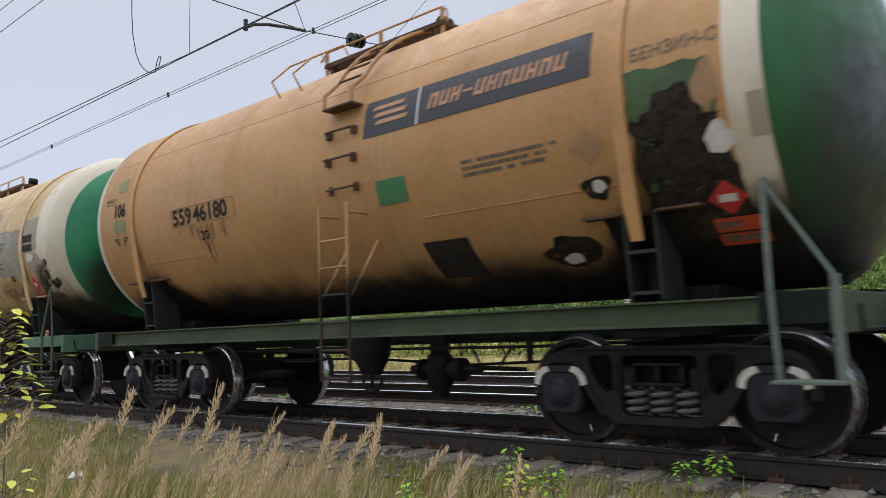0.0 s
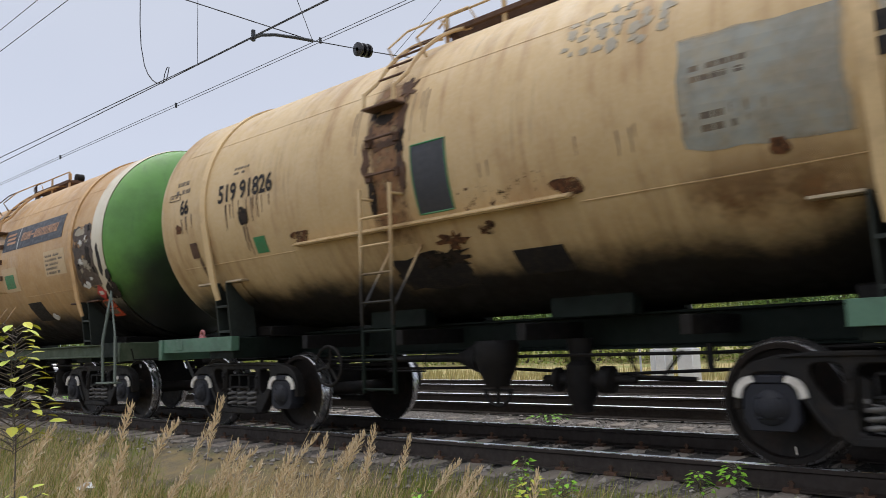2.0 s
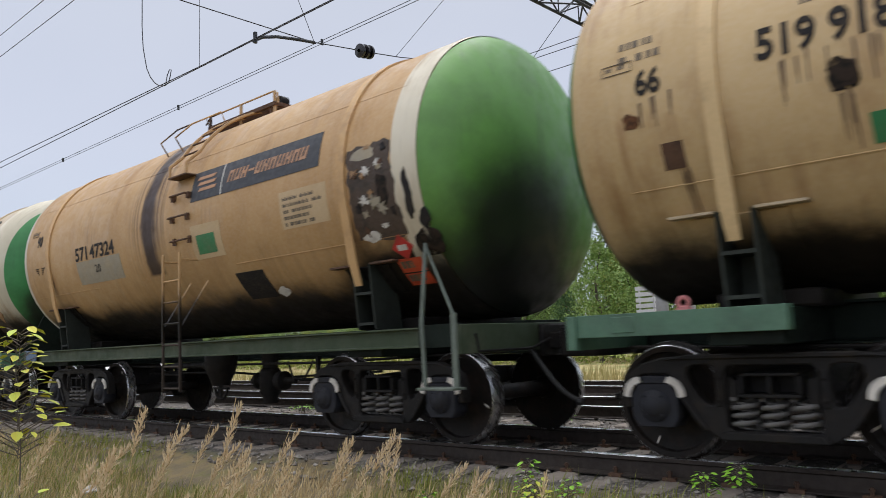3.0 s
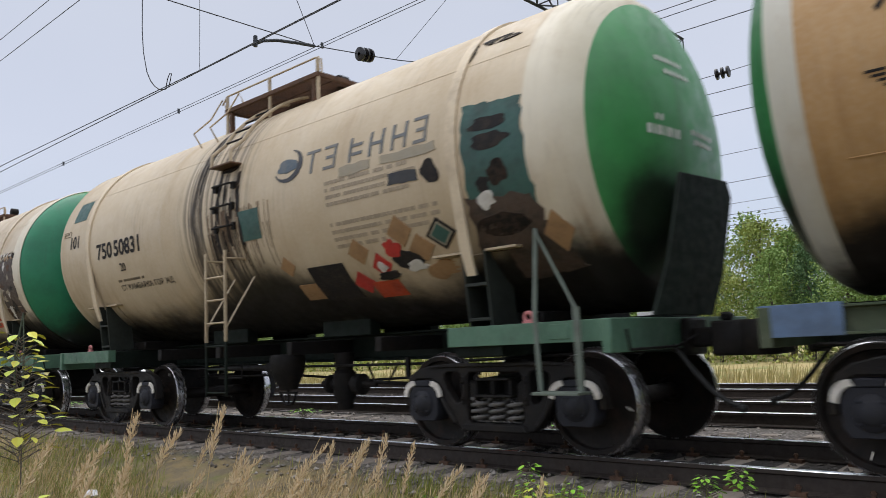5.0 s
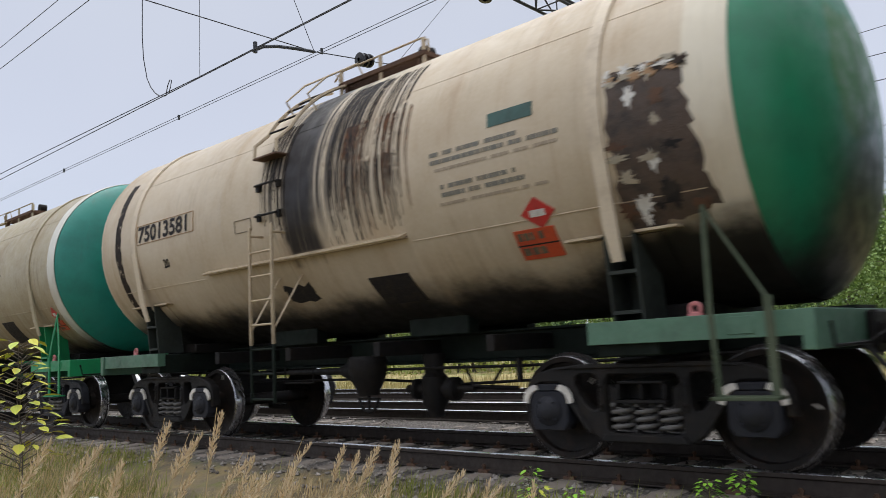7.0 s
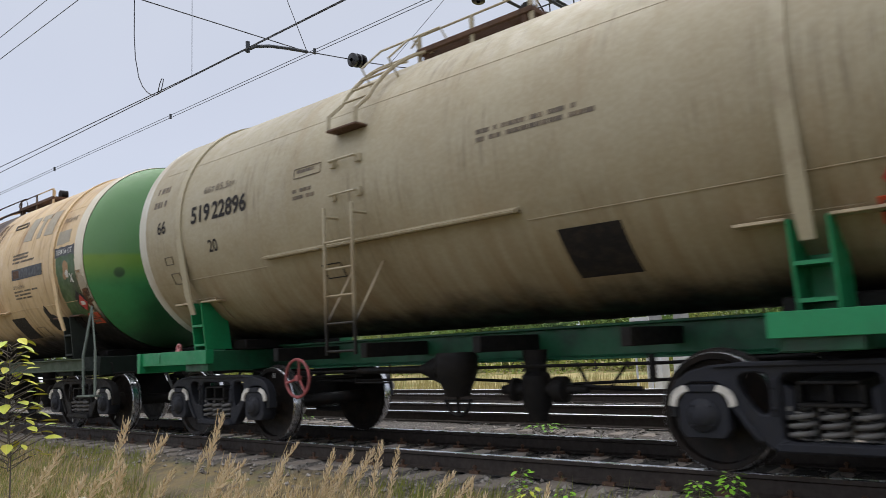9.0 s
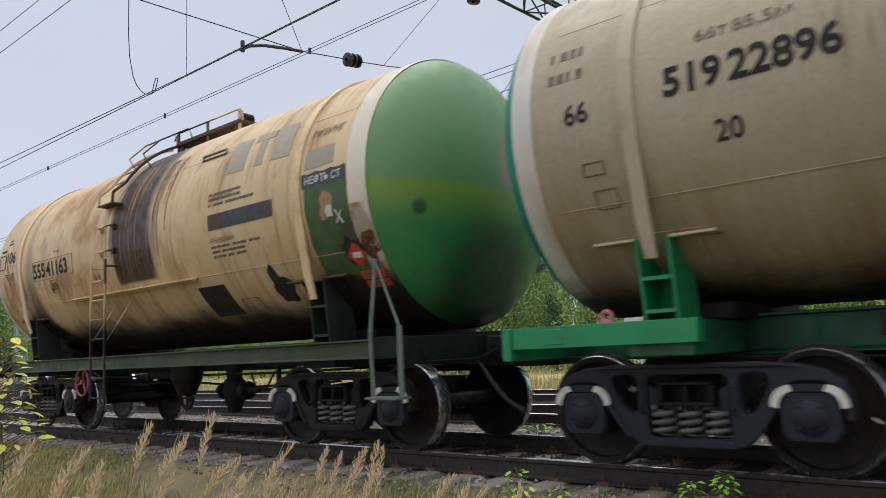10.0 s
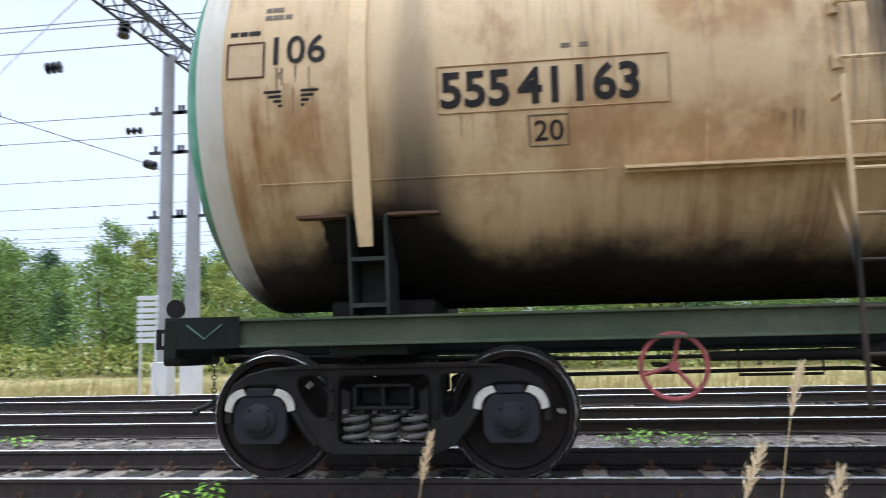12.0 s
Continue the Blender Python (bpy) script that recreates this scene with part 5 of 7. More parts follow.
def grass():
    blades("dry_grass", "dry straw-coloured grass on the trackside bank", 36000, M_STRAW, (-24, 7), (-6.4, -1.9), (0.08, 0.34), 0.0036, 11, 0.06, None, 0.9)
    blades("tall_dry_grass", "tall dry straw in the foreground", 7000, M_STRAW, (-5.2, 1.5), (-6.4, -3.4), (0.30, 0.72), 0.0021, 12, 0.02, lambda x, y: np.hypot(x, y + 6.98) > 2.0, 0.7)
    blades("green_grass", "short green grass in patches on the bank", 46000, M_GRASS, (-24, 7), (-6.2, -1.55), (0.08, 0.30), 0.0042, 13, 0.05, None, 0.8)
    blades("sleeper_weeds", "thin weeds between the sleepers and tracks", 2500, M_GRASS, (-34, 8), (1.5, 2.6), (0.04, 0.13), 0.006, 14, 0.3)
    blades("field_grass", "band of tall yellow grass beyond the tracks", 26000, M_FIELD, (-70, 30), (10.6, 20), (0.3, 0.75), 0.014, 15, 0.0)


REEDS = []


def reed(x, y, z, seed):
    """One wood small-reed: a thin bowed stalk with a feathery plume."""
    rnd = random.Random(seed)
    ob = tagged(new("reed_grass"), "straw-coloured reed grass stalk with a feathery plume", "grass stalk", "reed grass beside the line")
    right = Vector((0.744, 0.668, 0))
    base = Vector((x, y, 0)) - right * rnd.uniform(0.10, 0.50)
    zb = bed_height(base.x, base.y) - 0.03
    ob.matrix_basis = Matrix.Translation((base.x, base.y, zb))
    tip = Vector((x, y, z)) - Vector((base.x, base.y, zb))
    bend = Vector((tip.x * 0.30, tip.y * 0.30, tip.z * 0.55))
    pts = []
    for k in range(11):
        u = k / 10
        pts.append(bend * (2 * u * (1 - u)) + tip * (u * u))
    s = Shape().tube(pts, 0.0024, 5, 0, 0.0012)
    part("stalk", s, M_STRAW, ob)
    s = Shape()
    L = rnd.uniform(0.16, 0.27)
    fat = rnd.uniform(0.017, 0.026)
    droop = Vector((0.4, 0.3, -1.0)) * rnd.uniform(0.01, 0.05)
    d = (pts[-1] - pts[-3]).normalized()
    sid = d.cross(Vector((0, 0, 1))).normalized()
    up = sid.cross(d)
    # spikelets in short side sprays, fullest below the middle and thinning to the tip
    for k in range(46):
        u = (k + rnd.random()) / 46
        full = fat * (0.25 + math.sin(math.pi * min(1.0, u * 0.95 + 0.05)) ** 0.8) * (0.55 + 0.6 * u)
        a = k * 2.4
        out = sid * math.cos(a) + up * math.sin(a)
        root = pts[-1] - d * (L * u) + droop * (1 - u) ** 2
        for q in range(12):
            r = rnd.random()
            p = root + out * (full * r) + d * (0.022 * r) + sid * rnd.uniform(-0.002, 0.002)
            tip_ = d * rnd.uniform(0.010, 0.018) + out * rnd.uniform(0.0, 0.006) + up * rnd.uniform(-0.003, 0.003)
            w = (sid * math.sin(a) - up * math.cos(a)) * 0.0021
            s.add([p - w, p + w, p + tip_], [(0, 1, 2)])
    part("plume", s, M_PLUME, ob, "", 0, 0)
    REEDS.append((ob, ob.matrix_basis.copy(), seed))


def leaf_shape(s, p, d, up, size, lobes):
    """A lobed leaf, folded a little along its rib."""
    d, side = d.normalized(), d.cross(up).normalized()
    n = side.cross(d)
    if lobes:
        half = [(0.0, 0.0), (0.10, 0.32), (-0.02, 0.42), (0.30, 0.36), (0.34, 0.62), (0.58, 0.34), (0.70, 0.36), (0.72, 0.16), (1.0, 0.0)]
    else:
        half = [(0.0, 0.0), (0.2, 0.24), (0.5, 0.30), (0.8, 0.16), (1.0, 0.0)]
    rib = [p + d * (a * size) for a, _ in half]
    for sg in (-1, 1):
        edge = [p + d * (a * size) + side * (sg * b * size) + n * (b * size * 0.25) for a, b in half]
        m = len(half)
        s.add(rib + edge, [(k, k + 1, m + k + 1, m + k) for k in range(m - 1)])


def sapling(name, label, x, y, zb, h, leaves, size, mat, seed, lobes=True, spread=0.25, low=0.25):
    rnd = random.Random(seed)
    ob = tagged(new(name), label, "plant", "")
    ob.matrix_basis = Matrix.Translation((x, y, zb))
    stem = Shape()
    pts = [Vector((0.03 * math.sin(k), 0.02 * math.cos(k * 1.7), h * k / 6)) for k in range(7)]
    stem.tube(pts, 0.006, 5, 0, 0.002)
    s = Shape()
    for k in range(leaves):
        u = low + (1 - low) * (k + rnd.random()) / leaves
        a = k * 2.4 + rnd.uniform(-0.4, 0.4)
        r = spread * (1.15 - u) * rnd.uniform(0.6, 1.2) + 0.03
        p0 = Vector((0.02 * math.sin(u * 6), 0, h * u))
        p1 = p0 + Vector((math.cos(a) * r, math.sin(a) * r, r * 0.45))
        stem.tube([p0, p1], 0.0025, 4)
        out = Vector((math.cos(a), math.sin(a), rnd.uniform(-0.6, 0.1)))
        leaf_shape(s, p1, out, Vector((rnd.uniform(-0.3, 0.3), rnd.uniform(-0.3, 0.3), 1)), size * rnd.uniform(0.65, 1.15), lobes)
    part("stem", stem, M_BARK, ob)
    part("foliage", s, mat, ob, "", 0, 0)
    return ob


def tree_parts(kind, seed):
    rnd = np.random.default_rng(seed)
    h = 1.0
    trunk = Shape()
    pts = [(0.02 * math.sin(k * 1.3 + seed), 0.02 * math.cos(k * 1.1 + seed), 0.94 * k / 7) for k in range(8)]
    trunk.tube(pts, 0.018, 7, 0, 0.003)
    tips = []
    nl = 20 if kind != 2 else 30
    for k in range(nl):
        u = 0.16 + 0.80 * (k + rnd.random()) / nl
        a = k * 2.399 + rnd.uniform(-0.4, 0.4)
        if kind == 2:
            r = 0.24 * (1.02 - u)
        else:
            r = (0.27 if kind == 1 else 0.19) * math.sin(math.pi * min(1, 0.12 + u * 0.86)) ** 0.8
        r *= rnd.uniform(0.6, 1.25)
        rise = 0.02 if kind == 2 else rnd.uniform(0.06, 0.20)
        p0 = Vector((0.02 * math.sin(u * 9 + seed), 0.02 * math.cos(u * 7 + seed), u * 0.94))
        p1 = p0 + Vector((math.cos(a) * r, math.sin(a) * r, rise * (1 - u * 0.6)))
        trunk.tube([p0, p0.lerp(p1, 0.5) + Vector((0, 0, 0.012)), p1], 0.006 * (1.2 - u), 4, 0, 0.0012)
        for q in (0.45, 0.75, 1.0):
            tips.append((p0.lerp(p1, q), 0.035 + 0.055 * (1.1 - u)))
    per = 82
    c = np.array([tuple(t[0]) for t in tips])
    s = np.array([t[1] for t in tips])
    n = len(c) * per
    ctr = np.repeat(c, per, 0) + rnd.normal(0, 1, (n, 3)) * np.repeat(s, per)[:, None] * np.array([0.75, 0.75, 0.6])
    u = rnd.normal(0, 1, (n, 3))
    u /= np.linalg.norm(u, axis=1)[:, None]
    w = np.cross(u, rnd.normal(0, 1, (n, 3)))
    w /= np.linalg.norm(w, axis=1)[:, None]
    size = rnd.uniform(0.007, 0.015, (n, 1)) * (0.8 if kind == 2 else 1.0)
    if kind == 1:
        u[:, 2] -= 0.8
    quad = np.stack([ctr - u * size, ctr + w * size * 0.55, ctr + u * size, ctr - w * size * 0.55], 1).reshape(-1, 3)
    crown = Shape()
    crown.v = [tuple(p) for p in quad.tolist()]
    crown.f = [(4 * k, 4 * k + 1, 4 * k + 2, 4 * k + 3) for k in range(n)]
    crown.m = [0] * n
    return to_mesh("trunk", trunk, M_BARK), to_mesh("crown", crown, M_LEAF[kind], 0, 0)


def trees():
    kinds = [(0, 1), (0, 2), (1, 3), (1, 4), (2, 5), (2, 6), (3, 7), (0, 8)]
    names = {0: ("birch_tree", "young birch with light green leaves behind the dry field"), 1: ("willow_tree", "broad grey-green willow at the field's edge"),
             2: ("spruce_tree", "dark green conifer in the tree belt"), 3: ("aspen_tree", "slender yellowing tree in the tree belt")}
    made = [tree_parts(*k) for k in kinds]
    rnd = random.Random(8)

    def plant(x, y, h, j, wide=1.0):
        kind = kinds[j][0]
        ob = tagged(new(names[kind][0]), names[kind][1], "tree", "tree belt beyond the tracks")
        ob.matrix_basis = Matrix.Translation((x, y, -0.6)) @ Matrix.Rotation(rnd.uniform(0, 6.28), 4, "Z")
        for nm, me in zip(("trunk", "crown"), made[j]):
            c = hang(nm, me, ob)
            c.matrix_basis = Matrix.Diagonal((h * wide, h * wide, h, 1))
    # belt facing the camera
    x = -62.0
    while x < 34:
        for row in range(3):
            j = rnd.choice((0, 1, 4, 6, 6, 7, 0, 7) if x > -40 else (2, 3, 2, 3, 0, 6))
            h = (rnd.uniform(4.6, 7.4) + row * 1.1) * (0.62 if -64 < x < -40 else 1.0)
            plant(x + rnd.uniform(-1, 1), 31 + row * 4.5 + rnd.uniform(-1.5, 1.5), h, j, rnd.uniform(0.9, 1.35))
        x += 2.3
    # a clump of tall willows where the field narrows
    for k in range(11):
        plant(-66 - 2.2 * k + rnd.uniform(-1, 1), 37 + rnd.uniform(-3, 4), rnd.uniform(11.0, 13.4), rnd.choice((2, 3)), rnd.uniform(1.1, 1.4))
    # taller willows down the line
    for k in range(26):
        d = 70 + k * 5.2
        plant(-d + rnd.uniform(-2, 2), 26 + 0.10 * k + rnd.uniform(-3, 6), rnd.uniform(8.5, 14), rnd.choice((2, 3, 2, 3, 0)), rnd.uniform(1.2, 1.6))
    for k in range(16):
        plant(-120 - k * 11 + rnd.uniform(-3, 3), 38 + rnd.uniform(0, 22), rnd.uniform(13, 19), rnd.choice((2, 3, 0)), 1.4)


def scrub():
    """Low bushes that close the foot of the tree belt."""
    rnd = np.random.default_rng(21)
    n = 52000
    x = rnd.uniform(-90, 40, n)
    y = 27 + 7 * rnd.random(n)
    top = 1.0 + 1.3 * (0.5 + np.array([noise.noise((p * 0.35, q * 0.3, 3)) for p, q in zip(x, y)]))
    z = -0.5 + np.clip(top, 0.3, 3) * rnd.random(n) ** 0.7
    c = np.stack([x, y, z], -1)
    u = rnd.normal(0, 1, (n, 3))
    u /= np.linalg.norm(u, axis=1)[:, None]
    w = np.cross(u, rnd.normal(0, 1, (n, 3)))
    w /= np.linalg.norm(w, axis=1)[:, None]
    s = rnd.uniform(0.06, 0.13, (n, 1))
    v = np.stack([c - u * s, c + w * s * 0.6, c + u * s, c - w * s * 0.6], 1).reshape(-1, 3)
    me = bpy.data.meshes.new("scrub")
    me.from_pydata(v.tolist(), [], (4 * np.arange(n)[:, None] + np.arange(4)[None]).tolist())
    me.materials.append(M_LEAF[3])
    tagged(new("scrub", me), "low yellow-green scrub along the field's edge", "bushes", "", "stuff")


def wire(name, pts, r=0.008, sag=0.0, label="thin dark overhead wire", mat=None):
    s = Shape()
    out = []
    for a, b in zip(pts, pts[1:]):
        a, b = Vector(a), Vector(b)
        for k in range(8):
            u = k / 8
            p = a.lerp(b, u)
            p.z -= 4 * sag * u * (1 - u)
            out.append(p)
    out.append(Vector(pts[-1]))
    s.tube(out, r, 5)
    return thing(name, s, mat or M_WIRE, label, "wire", "overhead wires", "", 0, 60)


def insulator(x, y, z, axis, length=0.34, r=0.13):
    s = Shape()
    prof = []
    n = 3
    for k in range(n):
        a = -length / 2 + length * (k + 0.5) / n
        prof += [(a - 0.05, 0.035), (a - 0.03, r), (a + 0.015, r * 0.96), (a + 0.04, 0.04)]
    s.lathe(prof, "x", 20)
    ob = thing("insulator", s, M_INSUL, "dark ribbed disc insulator in the wires", "insulator", "catenary insulators")
    ob.matrix_basis = Matrix.Translation((x, y, z)) @ Vector(axis).to_track_quat("X", "Z").to_matrix().to_4x4()
    return ob


def lattice(s, a, b, w, n, r):
    """A box girder of four chords and zigzag bracing from a to b."""
    a, b = Vector(a), Vector(b)
    d = (b - a).normalized()
    side = d.cross(Vector((0, 0, 1)) if abs(d.z) < 0.9 else Vector((0, 1, 0))).normalized()
    up = side.cross(d)
    cor = [(side * i + up * j) * (w / 2) for i, j in ((-1, -1), (1, -1), (1, 1), (-1, 1))]
    for c in cor:
        s.tube([a + c, b + c], r, 5)
    for k in range(n):
        p, q = a.lerp(b, k / n), a.lerp(b, (k + 1) / n)
        for i in range(4):
            c, e = cor[i], cor[(i + 1) % 4]
            s.tube([p + c, q + e] if k % 2 else [p + e, q + c], r * 0.6, 4)
            s.tube([q + c, q + e], r * 0.5, 4)


def overhead():
    near_line = tagged(new("catenary_line"), "contact wire, messenger wire and droppers over the near track", "overhead line", "overhead lines")
    gantry = tagged(new("gantry"), "dark steel lattice gantry spanning the tracks with registration arms", "gantry")

    def span(name, pts, r, parent, sag=0.0):
        ob = wire(name, pts, r, sag)
        for key in ("label", "category", "group"):
            del ob[key]
        ob.parent = parent
        return ob
    L, Rr = -320, 140
    span("contact_wire", [(L, -0.03, 6.05), (-7.7, -0.03, 6.02), (Rr, -0.03, 6.03)], 0.009, near_line)
    span("contact_wire", [(L, 0.03, 6.5), (-60, 0.03, 6.42), (-21, 0.03, 6.21), (-12, 0.03, 6.08), (Rr, 0.03, 6.08)], 0.009, near_line)
    span("messenger_wire", [(L, 0, 9.1), (Rr, 0, 9.1)], 0.009, near_line)
    span("feeder_wire", [(L, 0.0, 9.7), (Rr, 0.0, 9.7)], 0.009, near_line)
    for y, z in ((4.08, 8.03), (4.12, 8.13)):
        wire("messenger_wire", [(L, y, z), (Rr, y, z)], 0.008, label="messenger wire over the second track")
    wire("contact_wire", [(L, 4.1, 6.0), (Rr, 4.1, 6.0)], 0.007)
    for y, zs in ((8.2, (8.0, 7.4)), (12.3, (7.2, 6.6)), (20.5, (7.45, 6.4)), (28.7, (7.0, 6.5, 6.0)), (36.0, (7.4, 6.9, 6.2))):
        for z in zs:
            wire("overhead_wire", [(L, y, z), (-60, y, z + 0.1), (-8, y, z), (46, y, z + 0.1), (Rr, y, z)], 0.010, 0.12)
    # droppers, loop and registration arm over the near track
    for x in (-44, -37, -31, -11.9, -4, 2):
        span("dropper", [(x, 0, 6.05), (x + 0.05, 0, 9.1)], 0.005, near_line)
    for x in (-36, -28, -20, -13.5, -9.5, -6):
        s = Shape().box(x - 0.015, x + 0.015, 4.07, 4.13, 8.01, 8.15)
        thing("wire_clamp", s, M_DKSTEEL, "small dark clamp on the twin wires", "clamp", "wire clamps")
    s = Shape()
    s.tube([(-12.96, 0, 6.05), (-13.13, 0, 6.03), (-13.35, 0, 6.09), (-13.51, 0, 6.19), (-13.68, 0, 6.35), (-13.82, 0, 6.56), (-13.96, 0, 7.0), (-14.01, 0, 7.47), (-14.0, 0, 9.1)], 0.010, 6)
    s.tube([(-13.09, 0, 6.05), (-13.03, 0, 6.2), (-12.95, 0, 6.29), (-12.88, 0, 6.27), (-12.93, 0, 6.14), (-12.98, 0, 6.06)], 0.009, 6)
    part("jumper_loop", s, M_WIRE, near_line, "dark jumper cable looping down to the contact wire", 0, 60)
    s = Shape()
    s.tube([(-10.2, -0.05, 6.0), (-10.2, 0.15, 6.12), (-10.2, 0.42, 6.20), (-10.2, 0.8, 6.26), (-10.2, 1.21, 6.31)], 0.028, 7)
    s.tube([(-10.2, 0.0, 5.98), (-10.2, 0.0, 6.16)], 0.035, 7)
    part("registration_arm", s, M_DKSTEEL, gantry, "curved dark registration arm at the contact wire")
    span("registration_rod", [(-10.2, 1.21, 6.31), (-10.2, 2.2, 6.43)], 0.010, gantry)
    insulator(-10.2, 2.40, 6.45, (0.0, 1, 0.12))
    span("cross_span", [(-10.2, -9.3, 6.27), (-10.2, 1.21, 6.31)], 0.009, gantry)
    span("gantry_hanger", [(-10.2, -9.3, 6.27), (-8.9, -9.3, 8.2)], 0.02, gantry)
    span("registration_rod", [(-10.2, 2.58, 6.47), (-10.2, 3.32, 6.57), (-9.9, 4.1, 6.6)], 0.010, gantry)
    span("stay_wire", [(-10.2, 3.2, 6.56), (-8.6, 3.9, 8.2)], 0.005, gantry)
    span("stay_wire", [(-10.2, 1.21, 6.31), (-10.2, 0.82, 7.1), (-10.2, 0.4, 8.0), (-9.0, 0.2, 8.3)], 0.006, gantry)
    span("hanger", [(-8.6, 0, 9.55), (-8.6, 0, 8.7)], 0.02, gantry)
    # twin concrete poles and the lattice gantry that they carry
    for x in (-8.95, -8.25):
        ob = tagged(new("catenary_pole"), "weathered concrete catenary pole with a whitewashed foot", "pole", "catenary poles")
        ob.matrix_basis = Matrix.Translation((x, 10.9, -0.5))
        s = Shape().tube([(0, 0, 0), (0, 0, 2.0), (0, 0, 5), (0, 0, 8.7)], 0.20, 16, 0, 0.14)
        part("shaft", s, M_CONCRETE, ob)
        s = Shape().box(-0.20, 0.20, -0.22, 0.22, 0, 1.15)
        part("foot", s, M_WHITEWASH, ob, "whitewashed square foot", 0.02)
        for z in (4.6, 6.2, 7.2):
            s = Shape().box(-0.45, 0.45, -0.05, 0.05, z, z + 0.06)
            s.tube([(-0.3, 0, z + 0.06), (-0.3, 0, z + 0.2)], 0.04, 8)
            s.tube([(0.3, 0, z + 0.06), (0.3, 0, z + 0.2)], 0.04, 8)
            part("bracket", s, M_DKSTEEL, ob)
    g = Shape()
    lattice(g, (-8.6, -9.5, 8.45), (-8.6, 12.0, 8.45), 0.62, 26, 0.035)
    part("gantry_beam", g, M_DKSTEEL, gantry)
    for y in (4.1, 8.2):
        insulator(-8.6, y, 7.75, (0, 0.2, 1), 0.4)
    insulator(-11.0, 9.4, 7.5, (1, 0.1, 0.1), 0.4, 0.14)
    insulator(-13.0, 10.0, 6.7, (1, -0.5, -0.3), 0.4, 0.14)
    insulator(-9.7, 11.5, 5.6, (1, -0.4, -0.35), 0.4, 0.12)
    insulator(-10.6, 12.3, 6.75, (1, 0, 0), 0.5, 0.10)
    insulator(-6.97, 11.1, 7.26, (1, 0.1, 0.04), 0.4, 0.14)
    wire("stay_wire", [(-8.25, 10.97, 7.2), (-6.97, 11.1, 7.26), (-2.0, 11.6, 7.6), (24.0, 12.3, 7.9)], 0.008)
    wire("stay_wire", [(-16.5, 8.2, 8.2), (-13.0, 10.0, 6.7), (-9.7, 11.5, 5.6), (-8.95, 10.9, 5.2)], 0.010)
    wire("stay_wire", [(-16.5, 12.3, 6.2), (-12.2, 9.2, 7.4), (-8.6, 7.0, 8.2)], 0.008)
    # relay case of pale slats on the near pole
    s = Shape()
    for k in range(8):
        s.box(-0.24, 0.24, -0.03, 0.03, 0.135 * k, 0.135 * k + 0.095)
    s.box(-0.20, -0.16, 0.03, 0.07, -1.4, 1.05)
    s.box(0.16, 0.20, 0.03, 0.07, -1.4, 1.05)
    ob = thing("slatted_sign", s, M_WHITEWASH, "pale slatted signal board on two posts beyond the tracks", "sign board", "", "", 0.004)
    ob.matrix_basis = Matrix.Translation((-8.68, 9.6, 1.10))
    # lattice mast and portal far down the line
    mast = tagged(new("lattice_mast"), "grey galvanised lattice mast carrying a portal beam", "mast")
    mast.matrix_basis = Matrix.Translation((-48.5, 10.9, -0.4))
    s = Shape()
    lattice(s, (0, 0, 0.6), (0, 0, 9.7), 0.50, 16, 0.045)
    part("mast_lattice", s, M_GALV, mast)
    s = Shape()
    lattice(s, (0, 0, 9.3), (0, 22, 9.3), 0.7, 24, 0.04)
    part("portal_beam", s, M_GALV, mast)
    s = Shape().box(-0.45, 0.45, -0.45, 0.45, 0, 0.7)
    part("foot", s, M_DKSTEEL, mast, "", 0.03)
    s = Shape()
    for z in (8.3, 7.6):
        s.tube([(0, 0, z), (0, 1.6, z + 0.5), (0, 3.2, z - 0.2)], 0.03, 6)
    part("bracket", s, M_DKSTEEL, mast)
    # brick chimney and a block of flats far off
    s = Shape()
    s.lathe([(0, 2.4), (28, 2.1), (61, 1.75), (62, 2.0), (65, 2.0), (65, 1.5), (55, 1.5)], "x", 20)
    s.v = [(y, z, x) for x, y, z in s.v]
    ob = thing("factory_chimney", s, M_BRICK, "tall red brick chimney above the far trees", "chimney")
    ob.matrix_basis = Matrix.Translation((-272, 150, -1))
    house = tagged(new("apartment_block"), "pale apartment block rising behind the trees", "apartment block")
    house.matrix_basis = Matrix.Translation((-30, 150, -1))
    part("wall", Shape().box(-7, 7, 0, 12, 0, 25), M_CONCRETE, house)
    part("roof", Shape().box(-7.3, 7.3, -0.3, 12.3, 25, 25.5), M_DKSTEEL, house)
    for r in range(7):
        for c in range(5):
            part("window", Shape().box(-5.9 + c * 2.6, -4.4 + c * 2.6, -0.06, 0.05, 2.0 + r * 3.1, 3.5 + r * 3.1), M_SLATE, house)


ground()
tracks()
stones()
overhead()
trees()
scrub()
grass()
REED_TIPS = [(-2.87, -5.58, 0.87), (-2.64, -5.57, 0.82), (-2.56, -5.44, 0.89), (-2.56, -5.87, 0.81), (-2.8, -5.94, 0.82), (-2.69, -5.26, 0.70),
             (-2.71, -4.94, 0.72), (-2.42, -5.23, 0.68), (-2.41, -4.74, 0.70), (-2.77, -4.69, 0.63), (-2.73, -4.64, 0.58), (-2.28, -4.47, 0.55),
             (-1.96, -4.72, 0.55), (-1.89, -4.41, 0.51), (-2.36, -5.91, 0.77), (-2.45, -5.64, 0.69), (-2.24, -5.50, 0.67), (-0.34, -4.03, 0.71),
             (0.82, -4.22, 0.94), (0.65, -4.38, 0.72), (0.84, -4.44, 0.67), (-2.31, -6.06, 0.79), (-3.44, -4.97, 0.73)]
for k, p in enumerate(REED_TIPS):
    reed(*p, 100 + k)
rr = random.Random(77)
